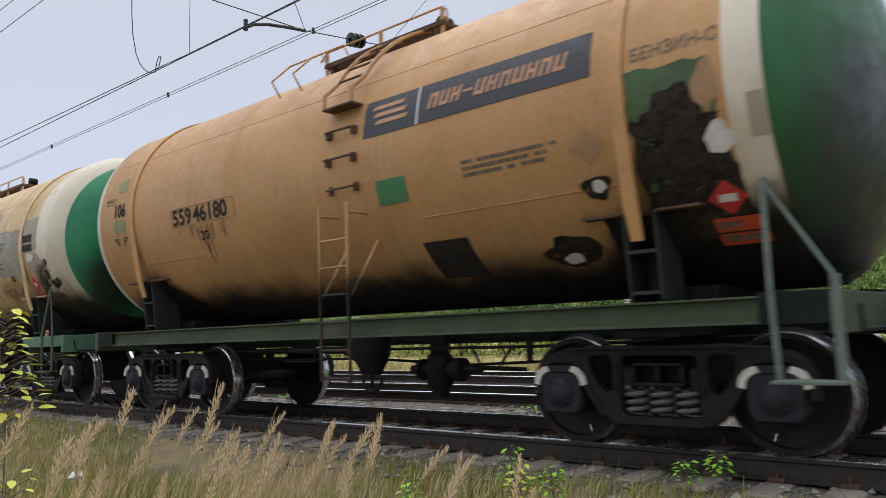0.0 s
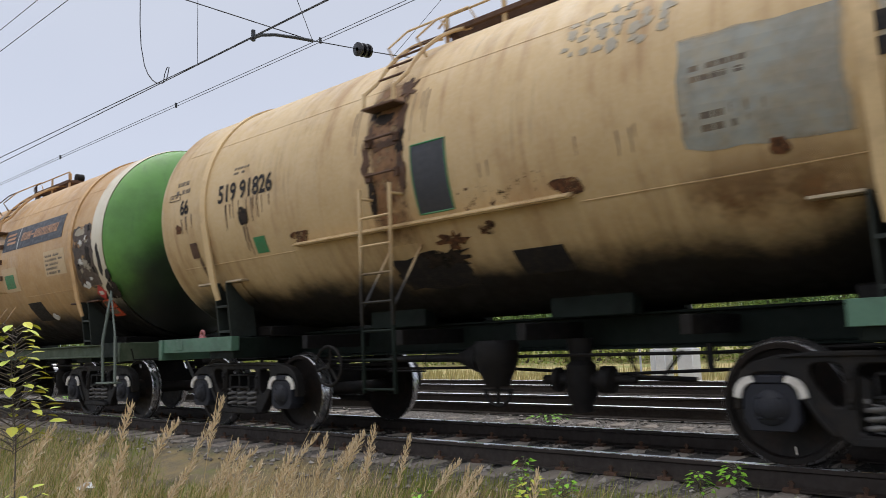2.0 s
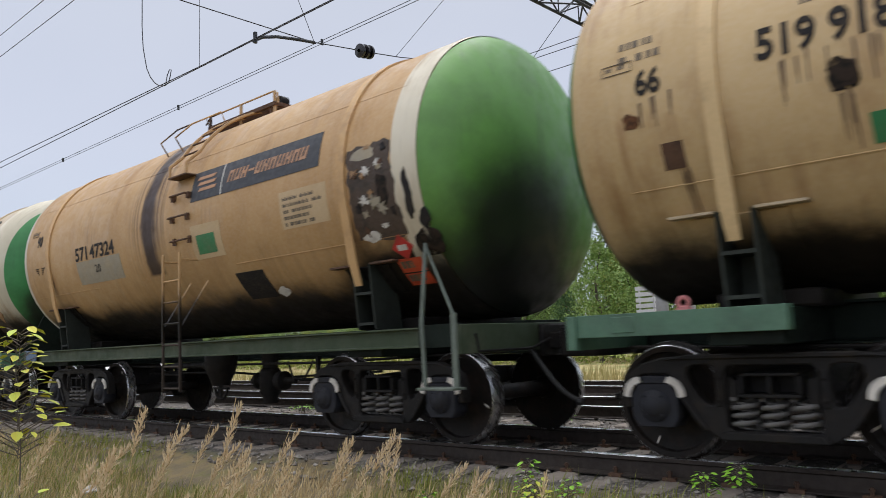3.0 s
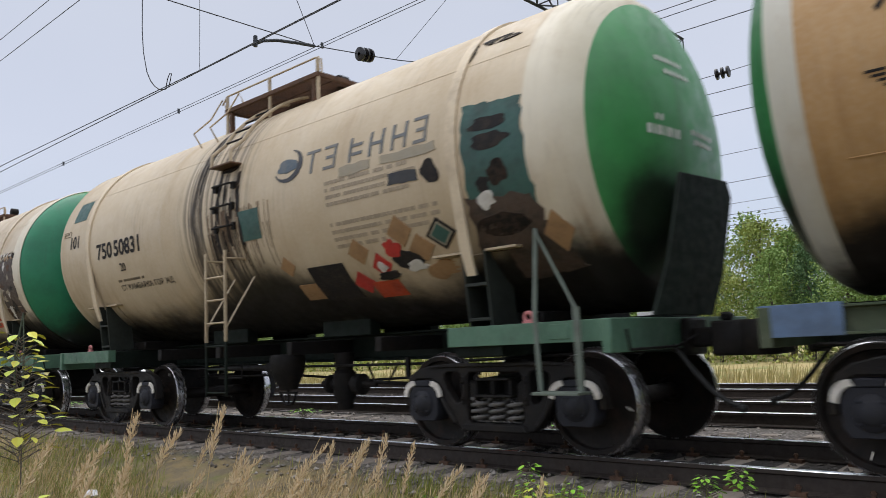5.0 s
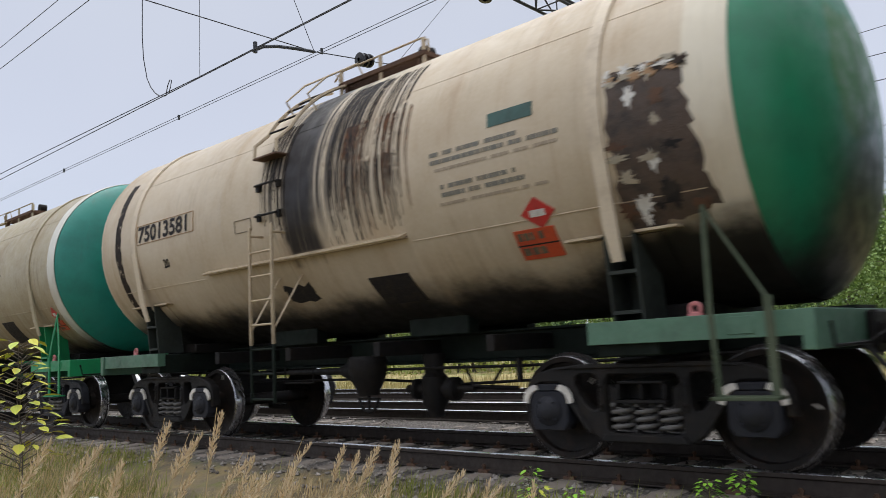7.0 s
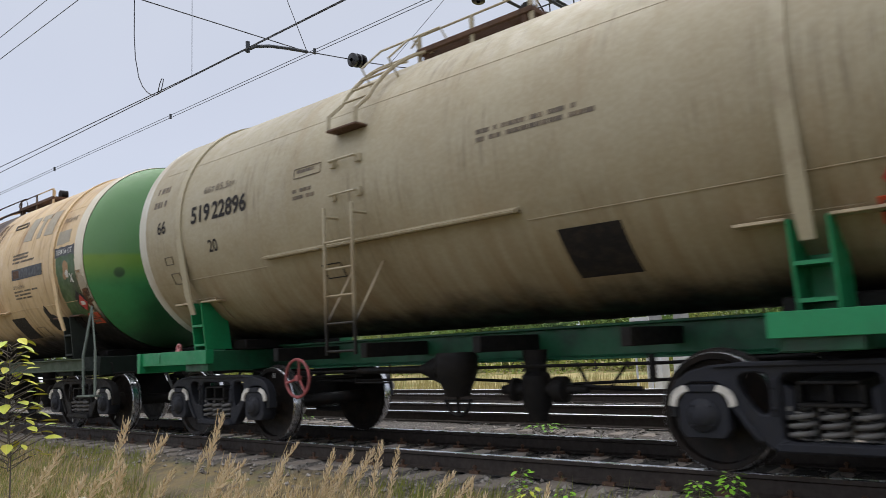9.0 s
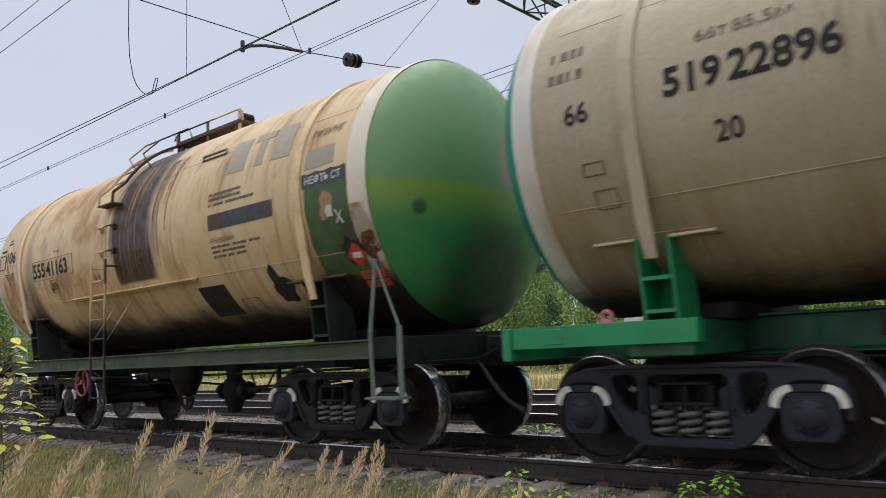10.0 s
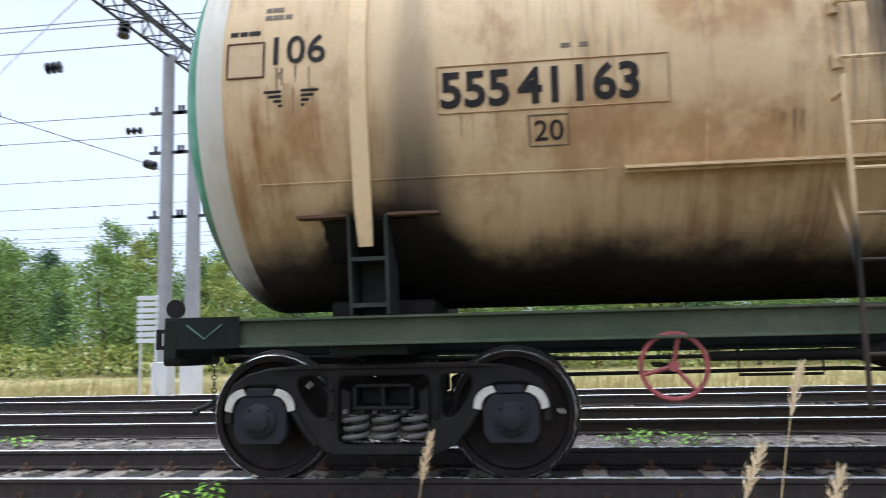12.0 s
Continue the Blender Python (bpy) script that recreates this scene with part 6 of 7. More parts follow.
for k in range(20):
    # shorter stalks in loose tufts among the tall ones
    x, y, z = rr.choice(REED_TIPS[:17])
    reed(x + rr.uniform(-0.28, 0.28), y + rr.uniform(-0.25, 0.35), z - rr.uniform(0.04, 0.26), 200 + k)
sapling("maple_sapling", "young maple sapling with yellow-green lobed leaves", -4.32, -5.51, -0.5, 1.70, 90, 0.080, M_MAPLE, 5, False, 0.27, 0.62)
sapling("maple_sapling", "low maple shoot with yellowing leaves", -3.45, -5.78, -0.5, 0.98, 70, 0.06, M_MAPLE, 6, False, 0.22, 0.3)
for k, (x, y, z) in enumerate(((-3.53, -2.26, 0.15), (-2.5, -1.54, 0.02), (-2.32, -1.35, 0.06), (-3.12, -2.34, 0.03), (-3.31, -2.47, 0.07), (-3.87, -3.0, 0.0))):
    zb = bed_height(x, y) - 0.04
    sapling("weed", "small bright green weed beside the sleepers", x, y, zb, z - zb, 44, 0.056, M_WEED if k != 4 else M_MAPLE, 30 + k, False, 0.085, 0.45)
for k, (x, y) in enumerate(((-6.3, 2.1), (0.9, 1.9), (1.6, 1.85), (-12.0, 2.2), (1.2, 2.3), (-22.0, 2.1))):
    sapling("weed", "small bright green weed between the tracks", x, y, -0.25, 0.20, 40, 0.075, M_WEED, 50 + k, False, 0.30)
litter = Shape()
for k, (a, b, c) in enumerate(((-0.16, 0, 0.02), (-0.05, 0.10, 0.07), (0.10, 0.07, 0.03), (0.17, -0.03, 0.05), (0.03, -0.09, 0.02), (0, 0, 0.09))):
    litter.v.append((a, b, c))
litter.add([(0.02, 0.02, 0.0)], [])
litter.f = [(0, 1, 5), (1, 2, 5), (2, 3, 5), (3, 4, 5), (4, 0, 5), (0, 6, 1), (1, 6, 2), (2, 6, 3), (3, 6, 4), (4, 6, 0)]
litter.m = [0] * 10
ob = thing("litter", litter, M_PAPER, "crumpled white plastic scrap on the grass", "litter", "", "", 0, 0)
ob.matrix_basis = pose(-8.6, -3.3, bed_height(-8.6, -3.3) + 0.05)


# ---- the train ----
bogie_meshes()
common_meshes()
GREENS = {"deep": (0.016, 0.13, 0.032), "leaf": (0.125, 0.30, 0.060), "teal": (0.020, 0.215, 0.105), "blue": (0.012, 0.22, 0.17), "mid": (0.030, 0.19, 0.058)}
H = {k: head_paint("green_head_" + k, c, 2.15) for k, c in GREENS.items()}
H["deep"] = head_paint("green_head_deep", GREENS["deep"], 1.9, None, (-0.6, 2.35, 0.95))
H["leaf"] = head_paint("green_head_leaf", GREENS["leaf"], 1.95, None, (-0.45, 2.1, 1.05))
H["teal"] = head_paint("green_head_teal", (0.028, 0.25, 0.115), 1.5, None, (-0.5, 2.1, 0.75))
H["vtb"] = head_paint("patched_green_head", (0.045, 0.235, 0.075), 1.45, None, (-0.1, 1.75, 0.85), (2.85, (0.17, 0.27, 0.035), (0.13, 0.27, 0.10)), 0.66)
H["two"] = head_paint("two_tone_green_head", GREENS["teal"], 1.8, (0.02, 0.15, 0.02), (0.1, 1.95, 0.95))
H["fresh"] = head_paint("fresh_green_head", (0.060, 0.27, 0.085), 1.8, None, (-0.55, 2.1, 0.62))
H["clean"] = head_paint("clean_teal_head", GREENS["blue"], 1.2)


def number(tank, body, x0, x1, lo, hi, box=None):
    mark(tank, "wagon_number", writing(body, x0, x1, lo - 0.4, hi + 0.4, 0.028), M_INK, "black stencilled wagon number")
    if box:
        mark(tank, "number_frame", outline(box, 0.005), M_TAN)


def placards(tank, x, deg, w, rows):
    """Red hazard diamond over an orange plate."""
    mark(tank, "hazard_diamond", patch(diamond(x, deg, w, 5.5), 0.0125, 4, 4), M_RED, "red hazard diamond with a pale label")
    mark(tank, "hazard_label", patch(rect(x - w * 0.45, x + w * 0.45, deg - 1.2, deg + 1.2), 0.0155, 2, 2), M_TORN)
    a, b, lo, hi = rows
    mark(tank, "orange_placard", patch(rect(a, b, lo, hi), 0.0125, 4, 4), M_ORANGE, "orange hazard placard")
    mark(tank, "placard_bar", bars(a + 0.03, b - 0.03, hi - 1.0, (hi - lo) / 2, 2, 3, 0.5, 0.8, 0.0155), M_INKFADE)
    mark(tank, "placard_line", patch(rect(a, b, (lo + hi) / 2 - 0.25, (lo + hi) / 2 + 0.25), 0.0155, 2, 1), M_INK)


def banner(tank, x0, x1, lo, hi, split):
    """Dark company banner: a logo box and a strip of plain slanted blocks."""
    mark(tank, "banner", patch(rect(x0, x1, lo, hi), 0.006, 12, 5), M_SLATE, "dark slate company banner")
    mark(tank, "banner_divider", patch(rect(split - 0.012, split + 0.012, lo, hi), 0.009, 1, 5), M_TORN)
    s = Shape()
    c = (lo + hi) / 2
    for k in range(3):
        q = patch([(x0 + 0.15 + 0.03 * k, c + 5 - 3.4 * k), (split - 0.18 + 0.03 * k, c + 5 - 3.4 * k), (split - 0.22 + 0.03 * k, c + 3.2 - 3.4 * k), (x0 + 0.11 + 0.03 * k, c + 3.2 - 3.4 * k)], 0.010, 3, 1)
        s.add(q.v, q.f)
    mark(tank, "logo", s, M_TEXTORANGE)
    s = Shape()
    n = 11
    a, b = split + 0.15, x1 - 0.20
    w = (b - a) / n
    for k in range(n):
        x = a + k * w
        if k == 3:
            q = patch([(x, c + 0.6), (x + w * 0.8, c + 0.6), (x + w * 0.8, c - 0.6), (x, c - 0.6)], 0.010, 1, 1)
            s.add(q.v, q.f)
            continue
        for u, v_ in ((0.0, 0.24), (0.52, 0.76)):
            q = patch([(x + w * u + 0.02, c + 3.2), (x + w * v_ + 0.02, c + 3.2), (x + w * v_ - 0.02, c - 3.2), (x + w * u - 0.02, c - 3.2)], 0.010, 1, 2)
            s.add(q.v, q.f)
        y = (2.4, -2.4, 0.0)[k % 3]
        q = patch([(x + w * 0.1, c + y + 0.7), (x + w * 0.7, c + y + 0.7), (x + w * 0.7, c + y - 0.7), (x + w * 0.1, c + y - 0.7)], 0.0098, 1, 1)
        s.add(q.v, q.f)
    mark(tank, "banner_lettering", s, M_TEXTORANGE)


def small_marks(tank, x, deg, seed, short, mat=None):
    """The car's short number with its little plates and bars near the trailing end."""
    w = 0.105 * len(short)
    mark(tank, "short_number", writing(short, x, x + w, deg, deg + 8.5, 0.03), mat or M_INK)
    mark(tank, "small_writing", bars(x - 0.26, x - 0.06, deg + 11.8, 2.2, 1, seed), M_INKFADE)
    mark(tank, "small_plate", outline(rect(x - 0.29, x - 0.03, deg + 9.2, deg + 12.6), 0.004), M_INKFADE)


def wings(tank, x, deg):
    """Winged badge drawn as stacked bars."""
    s = Shape()
    for k in range(4):
        for a, b in ((x - 0.20 + 0.035 * k, x - 0.07), (x + 0.07, x + 0.20 - 0.035 * k)):
            q = patch(rect(a, b, deg - 0.7 - 1.3 * k, deg - 1.3 * k), 0.006, 2, 1)
            s.add(q.v, q.f)
    tagged(mark(tank, "wing_emblem", s, M_INK), kind="stuff")


def drips(tank, x0, x1, top, n, seed, lo=2.0, hi=9.0, mat=None, wide=0.009, floor=-90.0):
    """Thin runs of washed-out paint below a marking."""
    rnd = random.Random(seed)
    s = Shape()
    for k in range(n):
        x = rnd.uniform(x0, x1)
        w, l, d = wide * rnd.uniform(0.3, 1.0), rnd.uniform(lo, hi), top + rnd.uniform(-1.5, 0.5)
        l = min(l, d - floor)
        q = patch([(x - w, d), (x + w, d), (x + w * 0.4, d - l), (x - w * 0.4, d - l)], 0.0035 + 0.00001 * k, 1, 4 if l < 30 else 9, 0.002, seed + k)
        s.add(q.v, q.f)
    tagged(mark(tank, "paint_run", s, mat or M_RUN), kind="stuff")


# A: orange-beige car with the dark banner
car, T = tank_car(6, "orange-beige oil tank car with dark banner and green heads", tank_paint("orange_beige_paint", BEIGE["a"], None, 1.58, 0.25, 0.45, saddle=0.38, ends=0.42), BEIGE["a"], M_FRAME_DK, M_SILL, (H["mid"], H["deep"]), True, 0.46, (-0.75, 1.32), 4.80, None, False, step_mat=M_RUST, tall=2.40, holds=(-11.0, 0.0, 10.5))
banner(T, 0.95, 3.66, 8.6, 25.0, 1.72)
mark(T, "product_name", writing("БЕНЗИН-С", 4.02, 4.72, 9.2, 13.8, 0.01), M_INKFADE, "stencilled product name")
mark(T, "dirty_panel", patch([(3.97, 6), (4.61, 5.2), (4.77, -44), (3.97, -44)], 0.004, 8, 14, 0.02, 3), M_DKGREEN, "dark green panel blackened by spills")
for k, (x, d, w, h, mt) in enumerate(((4.35, -8, 0.22, 7, M_PEEL), (4.28, -28, 0.27, 9, M_PEEL), (4.64, -18.5, 0.12, 4.5, M_TORN), (4.60, -3, 0.10, 7, M_TAN), (3.58, -26.5, 0.13, 4.5, M_PEEL), (3.60, -26, 0.06, 2.4, M_TORN), (3.10, -48, 0.28, 6, M_PEEL), (3.08, -51, 0.10, 2.6, M_TORN), (4.15, -13, 0.10, 6, M_PEEL))):
    mark(T, "smear" if mt is M_PEEL else "torn_sticker", blot(x, d, w, h, 40 + k, 0.008 + 0.0008 * k), mt)
mark(T, "smear", patch([(3.98, -9), (4.66, -12), (4.82, -50), (3.98, -50)], 0.0072, 8, 12, 0.03, 71), M_PEEL, "tar over the panel's lower half")
mark(T, "painted_diamond", patch(diamond(3.57, -13.5, 0.17, 6.3), 0.006, 4, 4), M_TAN)
placards(T, 4.60, -36, 0.15, (4.43, 4.80, -52.5, -42.5))
mark(T, "green_square", patch(rect(1.09, 1.50, -19.7, -9.8), 0.006, 4, 5), M_GREENSQ, "green stencilled square with small writing")
mark(T, "small_writing", bars(1.15, 1.46, -12, 3.2, 2, 4), M_INKFADE)
mark(T, "black_panel", patch(rect(1.46, 2.04, -55.4, -37), 0.006, 5, 8), M_INK, "black painted panel low on the shell")
number(T, "559 46180", -2.87, -1.58, -9.8, -1.8, rect(-2.9, -1.42, -10.6, -1.0))
mark(T, "small_number", writing("20", -2.27, -2.08, -19.5, -14.5, 0.02), M_INK)
small_marks(T, -4.52, 2.2, 5, "106")
mark(T, "green_smudge", patch(rect(-4.52, -4.28, 18.5, 26), 0.004, 4, 4, 0.02, 31), M_SMUDGE, "thin green overpaint")
mark(T, "green_smudge", patch(rect(-4.56, -4.22, -6.2, 0.2), 0.004, 4, 4, 0.02, 32), M_SMUDGE)
wings(T, -4.38, -9.6)
drips(T, -2.85, -1.6, -11, 16, 61, 3, 11)
drips(T, -2.30, -2.05, -19.5, 7, 3200, 4, 12)
mark(T, "number_frame", outline(rect(-2.31, -2.03, -20.8, -13.2), 0.005), M_TAN)
drips(T, -4.5, -4.2, 1.5, 4, 62)
mark(T, "small_writing", bars(2.24, 3.40, -9.3, 2.3, 3, 6), M_INKFADE)
mark(T, "overpaint", patch(rect(4.88, 5.0, -20, -8), 0.006, 2, 3), M_GREYPATCH)

# B: pale patched car with the grey overpaint
car, T = tank_car(5, "pale beige oil tank car with grey overpaint and rust", tank_paint("pale_rusty_beige_paint", BEIGE["b"], None, 1.66, 0.6, 0.5), BEIGE["b"], M_FRAME_DK, M_FRAME_MD, (H["deep"], H["teal"]), False, -0.75, (-0.5, 1.2), 4.56, None, True, M_BLACK, M_PINK, disc=0.87, step_mat=M_RUST)
number(T, "519  91826", -3.66, -2.50, 2.6, 11.6)
mark(T, "small_number", writing("20", -3.20, -3.03, -10.5, -4.5, 0.03), M_INK)
mark(T, "green_square", patch(rect(-3.01, -2.78, -25.2, -17.3), 0.006, 3, 4), M_GREENSQ)
small_marks(T, -4.60, 1.5, 9, "66")
mark(T, "small_writing", bars(-4.74, -4.36, 21, 5.0, 2, 10, 0.5, 0.6), M_INKFADE)
mark(T, "rust_patch", blot(-4.66, -5.5, 0.07, 2.6, 215, 0.006, 0.4), M_SCAB)
mark(T, "small_writing", bars(-3.35, -2.95, 19.5, 2.6, 2, 11, 0.45, 0.6), M_INKFADE)
mark(T, "rusty_plate", patch(rect(-4.45, -4.28, -22, -14), 0.008, 2, 3), M_RUST)
mark(T, "dark_panel", patch(rect(-0.20, 0.25, -21.5, 5.2), 0.007, 4, 8), M_SLATE, "dark slate panel beside the ladder")
mark(T, "panel_edge", outline(rect(-0.20, 0.25, -21.5, 5.2), 0.010), M_GREENSQ)
mark(T, "overpaint", patch([(2.62, 16), (3.80, 13), (3.80, -21), (2.60, -18)], 0.004, 8, 8, 0.02, 7), M_THINGREY, "grey overpainted rectangle")
mark(T, "small_writing", bars(2.7, 3.2, 6.0, 3.2, 2, 211), M_INKFADE)
mark(T, "small_writing", bars(2.75, 3.05, -8.0, 3.6, 2, 212), M_INKFADE)
mark(T, "rust_wash", patch(rect(2.5, 3.88, -50, -17), 0.0052, 8, 8), M_RUSTWASH)
mark(T, "rust_wash", patch(rect(-0.86, -0.20, -32, 43), 0.0045, 5, 14), M_LADDERRUST)
mark(T, "rust_wash", patch(rect(-0.80, -0.30, -22, 34), 0.0052, 5, 14, 0.04, 218), M_SPOTRUST)
mark(T, "rust_wash", patch(rect(0.28, 1.50, -23, -14.5), 0.0045, 8, 4, 0.05, 219), M_SPOTRUST)
mark(T, "tarry_run", patch(rect(4.28, 5.0, -55, -14), 0.0085, 8, 10), M_BLACKRUN, "tarry run below the torn labels")
mark(T, "tarry_run", patch(rect(4.40, 4.98, -50, -18), 0.0092, 8, 10, 0.04, 222), M_SPOTRUST)
mark(T, "overpaint", patch(rect(3.98, 4.55, -4.5, 19), 0.004, 4, 6, 0.015, 8), M_GREYPATCH)
for lo, hi in ((1.8, 7.2), (-4.4, 0.4)):
    mark(T, "black_bar", patch(rect(3.92, 4.36, lo, hi), 0.008, 4, 3, 0.015, 12), M_INK, "black bar over old lettering")
for k, (x, d, w, h, mt) in enumerate(((4.35, -14, 0.38, 8, M_GREYPATCH), (4.62, -17, 0.20, 4, M_GREYPATCH), (4.76, -22, 0.08, 3, M_PEEL), (4.92, -29, 0.13, 3, M_PEEL), (5.05, -27.5, 0.06, 2, M_INK), (4.86, -39, 0.15, 2.6, M_SCAB), (4.60, -28, 0.07, 6, M_PEEL), (4.82, -14, 0.07, 2.6, M_RUST), (4.70, -33, 0.10, 2.5, M_GREYPATCH), (3.27, -21, 0.07, 2.6, M_SCAB), (-2.1, -21, 0.14, 2.5, M_SCAB), (1.5, -21, 0.16, 2.6, M_SCAB), (0.55, -31, 0.10, 2.4, M_SCAB), (-0.80, -10, 0.05, 9, M_PEEL), (-0.34, -3, 0.05, 8, M_RUST), (-3.12, -6.5, 0.1, 4, M_PEEL), (4.25, -9, 0.16, 3, M_TORN))):
    mark(T, "rust_patch" if mt is M_SCAB else "smear", blot(x, d, w, h, 70 + k, 0.005 + 0.0006 * k, 0.5), mt)
for k, (x, d, w, h, mt) in enumerate(((-0.78, 26, 0.06, 5, M_PEEL), (-0.80, 13, 0.07, 6, M_RUST), (-0.36, 19, 0.06, 6, M_RUST), (-0.60, 20, 0.12, 3, M_PEEL), (-0.36, 8, 0.05, 5, M_PEEL), (-0.58, 9, 0.14, 2.2, M_RUST), (-0.86, 4, 0.05, 7, M_RUST), (-0.36, 33, 0.10, 5, M_RUST), (0.50, -20, 0.12, 2.0, M_SPOTRUST), (1.0, -18.5, 0.20, 2.4, M_SPOTRUST), (0.1, -33, 0.16, 3, M_SCAB), (-0.1, -40, 0.3, 4, M_PEEL))):
    mark(T, "rust_patch", blot(x, d, w, h, 130 + k, 0.006 + 0.0005 * k, 0.55), mt)
drips(T, -1.1, 0.0, 30, 16, 67, 6, 22)
drips(T, -3.64, -2.55, 2.2, 16, 3000, 4, 13, M_RUN, 0.010)
drips(T, -3.22, -3.0, -10.5, 7, 3050, 6, 16, M_RUN, 0.010)
drips(T, -4.62, -4.30, 1.0, 6, 3100, 4, 10, M_RUN, 0.012)
drips(T, -4.46, -4.26, -22, 6, 3150, 6, 18, M_RUN, 0.012)
drips(T, 0.4, 3.4, -6, 12, 68, 3, 9)
placards(T, 4.14, -27.4, 0.13, (3.92, 4.28, -45, -34.6))
mark(T, "black_panel", patch(rect(0.71, 1.26, -52, -40.8), 0.006, 5, 6), M_INK)
mark(T, "black_panel", patch(rect(-0.86, 0.1, -54, -38), 0.005, 5, 6, 0.03, 3), M_INK)
s = Shape()
rr = random.Random(2)
for k in range(26):
    q = blot(1.6 + 1.05 * (k % 7) / 7 + rr.uniform(-0.05, 0.05), 22 + 5.2 * (k // 7) + rr.uniform(-1.5, 1.5), rr.uniform(0.02, 0.07), rr.uniform(1.0, 2.6), 200 + k, 0.005, 0.5)
    s.add(q.v, q.f)
mark(T, "faded_lettering", s, M_GREYPATCH, "worn remains of old lettering")

# C: orange-beige car with the second banner
car, T = tank_car(4, "orange-beige oil tank car with banner and bright green head", tank_paint("warm_beige_paint", BEIGE["c"], ((-0.55, -0.15, 0.25, 2.2),), 1.70, 0.35, 0.5, saddle=0.18, ends=0.34), BEIGE["c"], M_FRAME_DK, M_SILL, (H["mid"], H["leaf"]), True, 0.36, (-0.35, 1.40), 4.72, None, False, step_mat=M_RUST, tall=2.40, holds=(-11.0, 0.0, 10.5))
banner(T, 0.76, 3.50, 9.2, 26.3, 1.50)
number(T, "571 47324", -2.90, -1.50, -7.8, 0.3)
mark(T, "pale_panel", patch(rect(-2.90, -1.36, -23.3, -8.6), 0.004, 6, 5), M_GREYPATCH)
mark(T, "small_number", writing("20", -2.25, -2.05, -17, -12, 0.02), M_INK)
small_marks(T, -4.52, 8.0, 15, "90")
wings(T, -4.40, -6.4)

mark(T, "pale_square", patch(rect(0.74, 1.45, -21.5, -3.7), 0.004, 5, 6), M_PALE)
mark(T, "green_square", patch(rect(0.86, 1.30, -19, -9), 0.007, 4, 5), M_GREENSQ)
mark(T, "pale_panel", patch(rect(2.76, 3.62, -15.6, 1.4), 0.004, 5, 6), M_PALE)
mark(T, "small_writing", bars(2.82, 3.58, -1.2, 2.9, 5, 16), M_INKFADE)
mark(T, "peeled_panel", patch([(3.99, 12), (4.64, 12.3), (4.71, -28), (3.99, -26)], 0.005, 8, 14, 0.03, 9), M_TARPANEL, "peeled and tarred panel")
for k, (x, d, w, h, mt) in enumerate(((4.5, -8, 0.10, 6, M_PEEL), (4.25, 8.5, 0.2, 2.4, M_GREYPATCH), (4.2, -26, 0.12, 2, M_TORN), (4.92, -30, 0.18, 6, M_PEEL), (4.85, -12, 0.06, 9, M_INK), (4.98, -22, 0.07, 4, M_INK), (2.2, -45, 0.12, 2.5, M_TORN))):
    mark(T, "torn_sticker", blot(x, d, w, h, 90 + k, 0.007 + 0.0006 * k, 0.5), mt)
rr = random.Random(19)
for k in range(18):
    mark(T, "torn_sticker", blot(rr.uniform(4.03, 4.68), rr.uniform(-26, 11), rr.uniform(0.02, 0.075), rr.uniform(0.8, 2.6), 460 + k, 0.011 + 0.0004 * k, 0.6), (M_TORN, M_TAN, M_GREYPATCH, M_INK, M_RUST)[k % 5])
placards(T, 4.55, -32, 0.15, (4.38, 4.72, -50, -37))
mark(T, "black_panel", patch(rect(1.46, 2.06, -47.5, -31.7), 0.006, 5, 7), M_INK)

# E: cream car with large grey lettering
car, T = tank_car(3, "cream oil tank car with grey lettering and torn stickers", tank_paint("cream_paint", BEIGE["e"], ((-0.75, -0.62, 0.2, 0.9), (-0.1, -0.1, 0.9, 0.8)), 1.56, 0.15, 0.36, oil=(0.022, 0.015, 0.012), rise=(0.4, 2.3, 0.42)), BEIGE["e"], M_FRAME_DK, M_FRAME_MD, (H["deep"], H["fresh"]), False, -0.16, (-1.0, 1.15, 4.55, 0.92, 0.26), 4.78, M_BARE, False, None, M_PINK, disc=0.87, step_mat=M_BLACK, tall=2.35, holds=(-8.0, 1.0, 10.5))
s = Shape()
for x, w in ((1.76, 0.04), (2.16, 0.04), (2.42, 0.04), (2.74, 0.04), (2.92, 0.04), (3.08, 0.04), (3.26, 0.04), (3.54, 0.04)):
    q = patch([(x, 19.3), (x + w, 19.3), (x + w - 0.02, 8.2), (x - 0.02, 8.2)], 0.006, 1, 5)
    s.add(q.v, q.f)
for x0, x1, d in ((1.66, 1.90, 18.6), (1.98, 2.18, 18.6), (2.02, 2.18, 13.6), (1.98, 2.18, 8.8), (2.46, 2.62, 15.5), (2.46, 2.62, 11.5), (2.76, 2.94, 13.6), (3.10, 3.28, 13.6), (3.38, 3.56, 18.6), (3.42, 3.56, 13.6), (3.38, 3.56, 8.8)):
    q = patch(rect(x0, x1, d - 0.7, d + 0.7), 0.0058, 2, 1)
    s.add(q.v, q.f)
mark(T, "company_mark", s, M_FADESLATE, "large blue-grey company lettering drawn as bars")
mark(T, "logo", blot(1.30, 15.5, 0.17, 3.4, 301, 0.006, 0.4), M_BLUEGREY)
arc = []
for k in range(15):
    a = radians(-150 + 225 * k / 14)
    fat = 0.045 * math.sin(math.pi * (k + 0.6) / 15.2)
    arc.append(((1.30 + (0.25 + fat) * math.cos(a), 15.8 + (7.6 + 26 * fat) * math.sin(a)), (1.30 + (0.25 - fat) * math.cos(a), 15.8 + (7.6 - 26 * fat) * math.sin(a))))
s = Shape()
for (a, b), (c, d) in zip(arc, arc[1:]):
    q = patch([a, c, d, b], 0.008, 1, 1)
    s.add(q.v, q.f)
mark(T, "logo", s, M_SLATE)
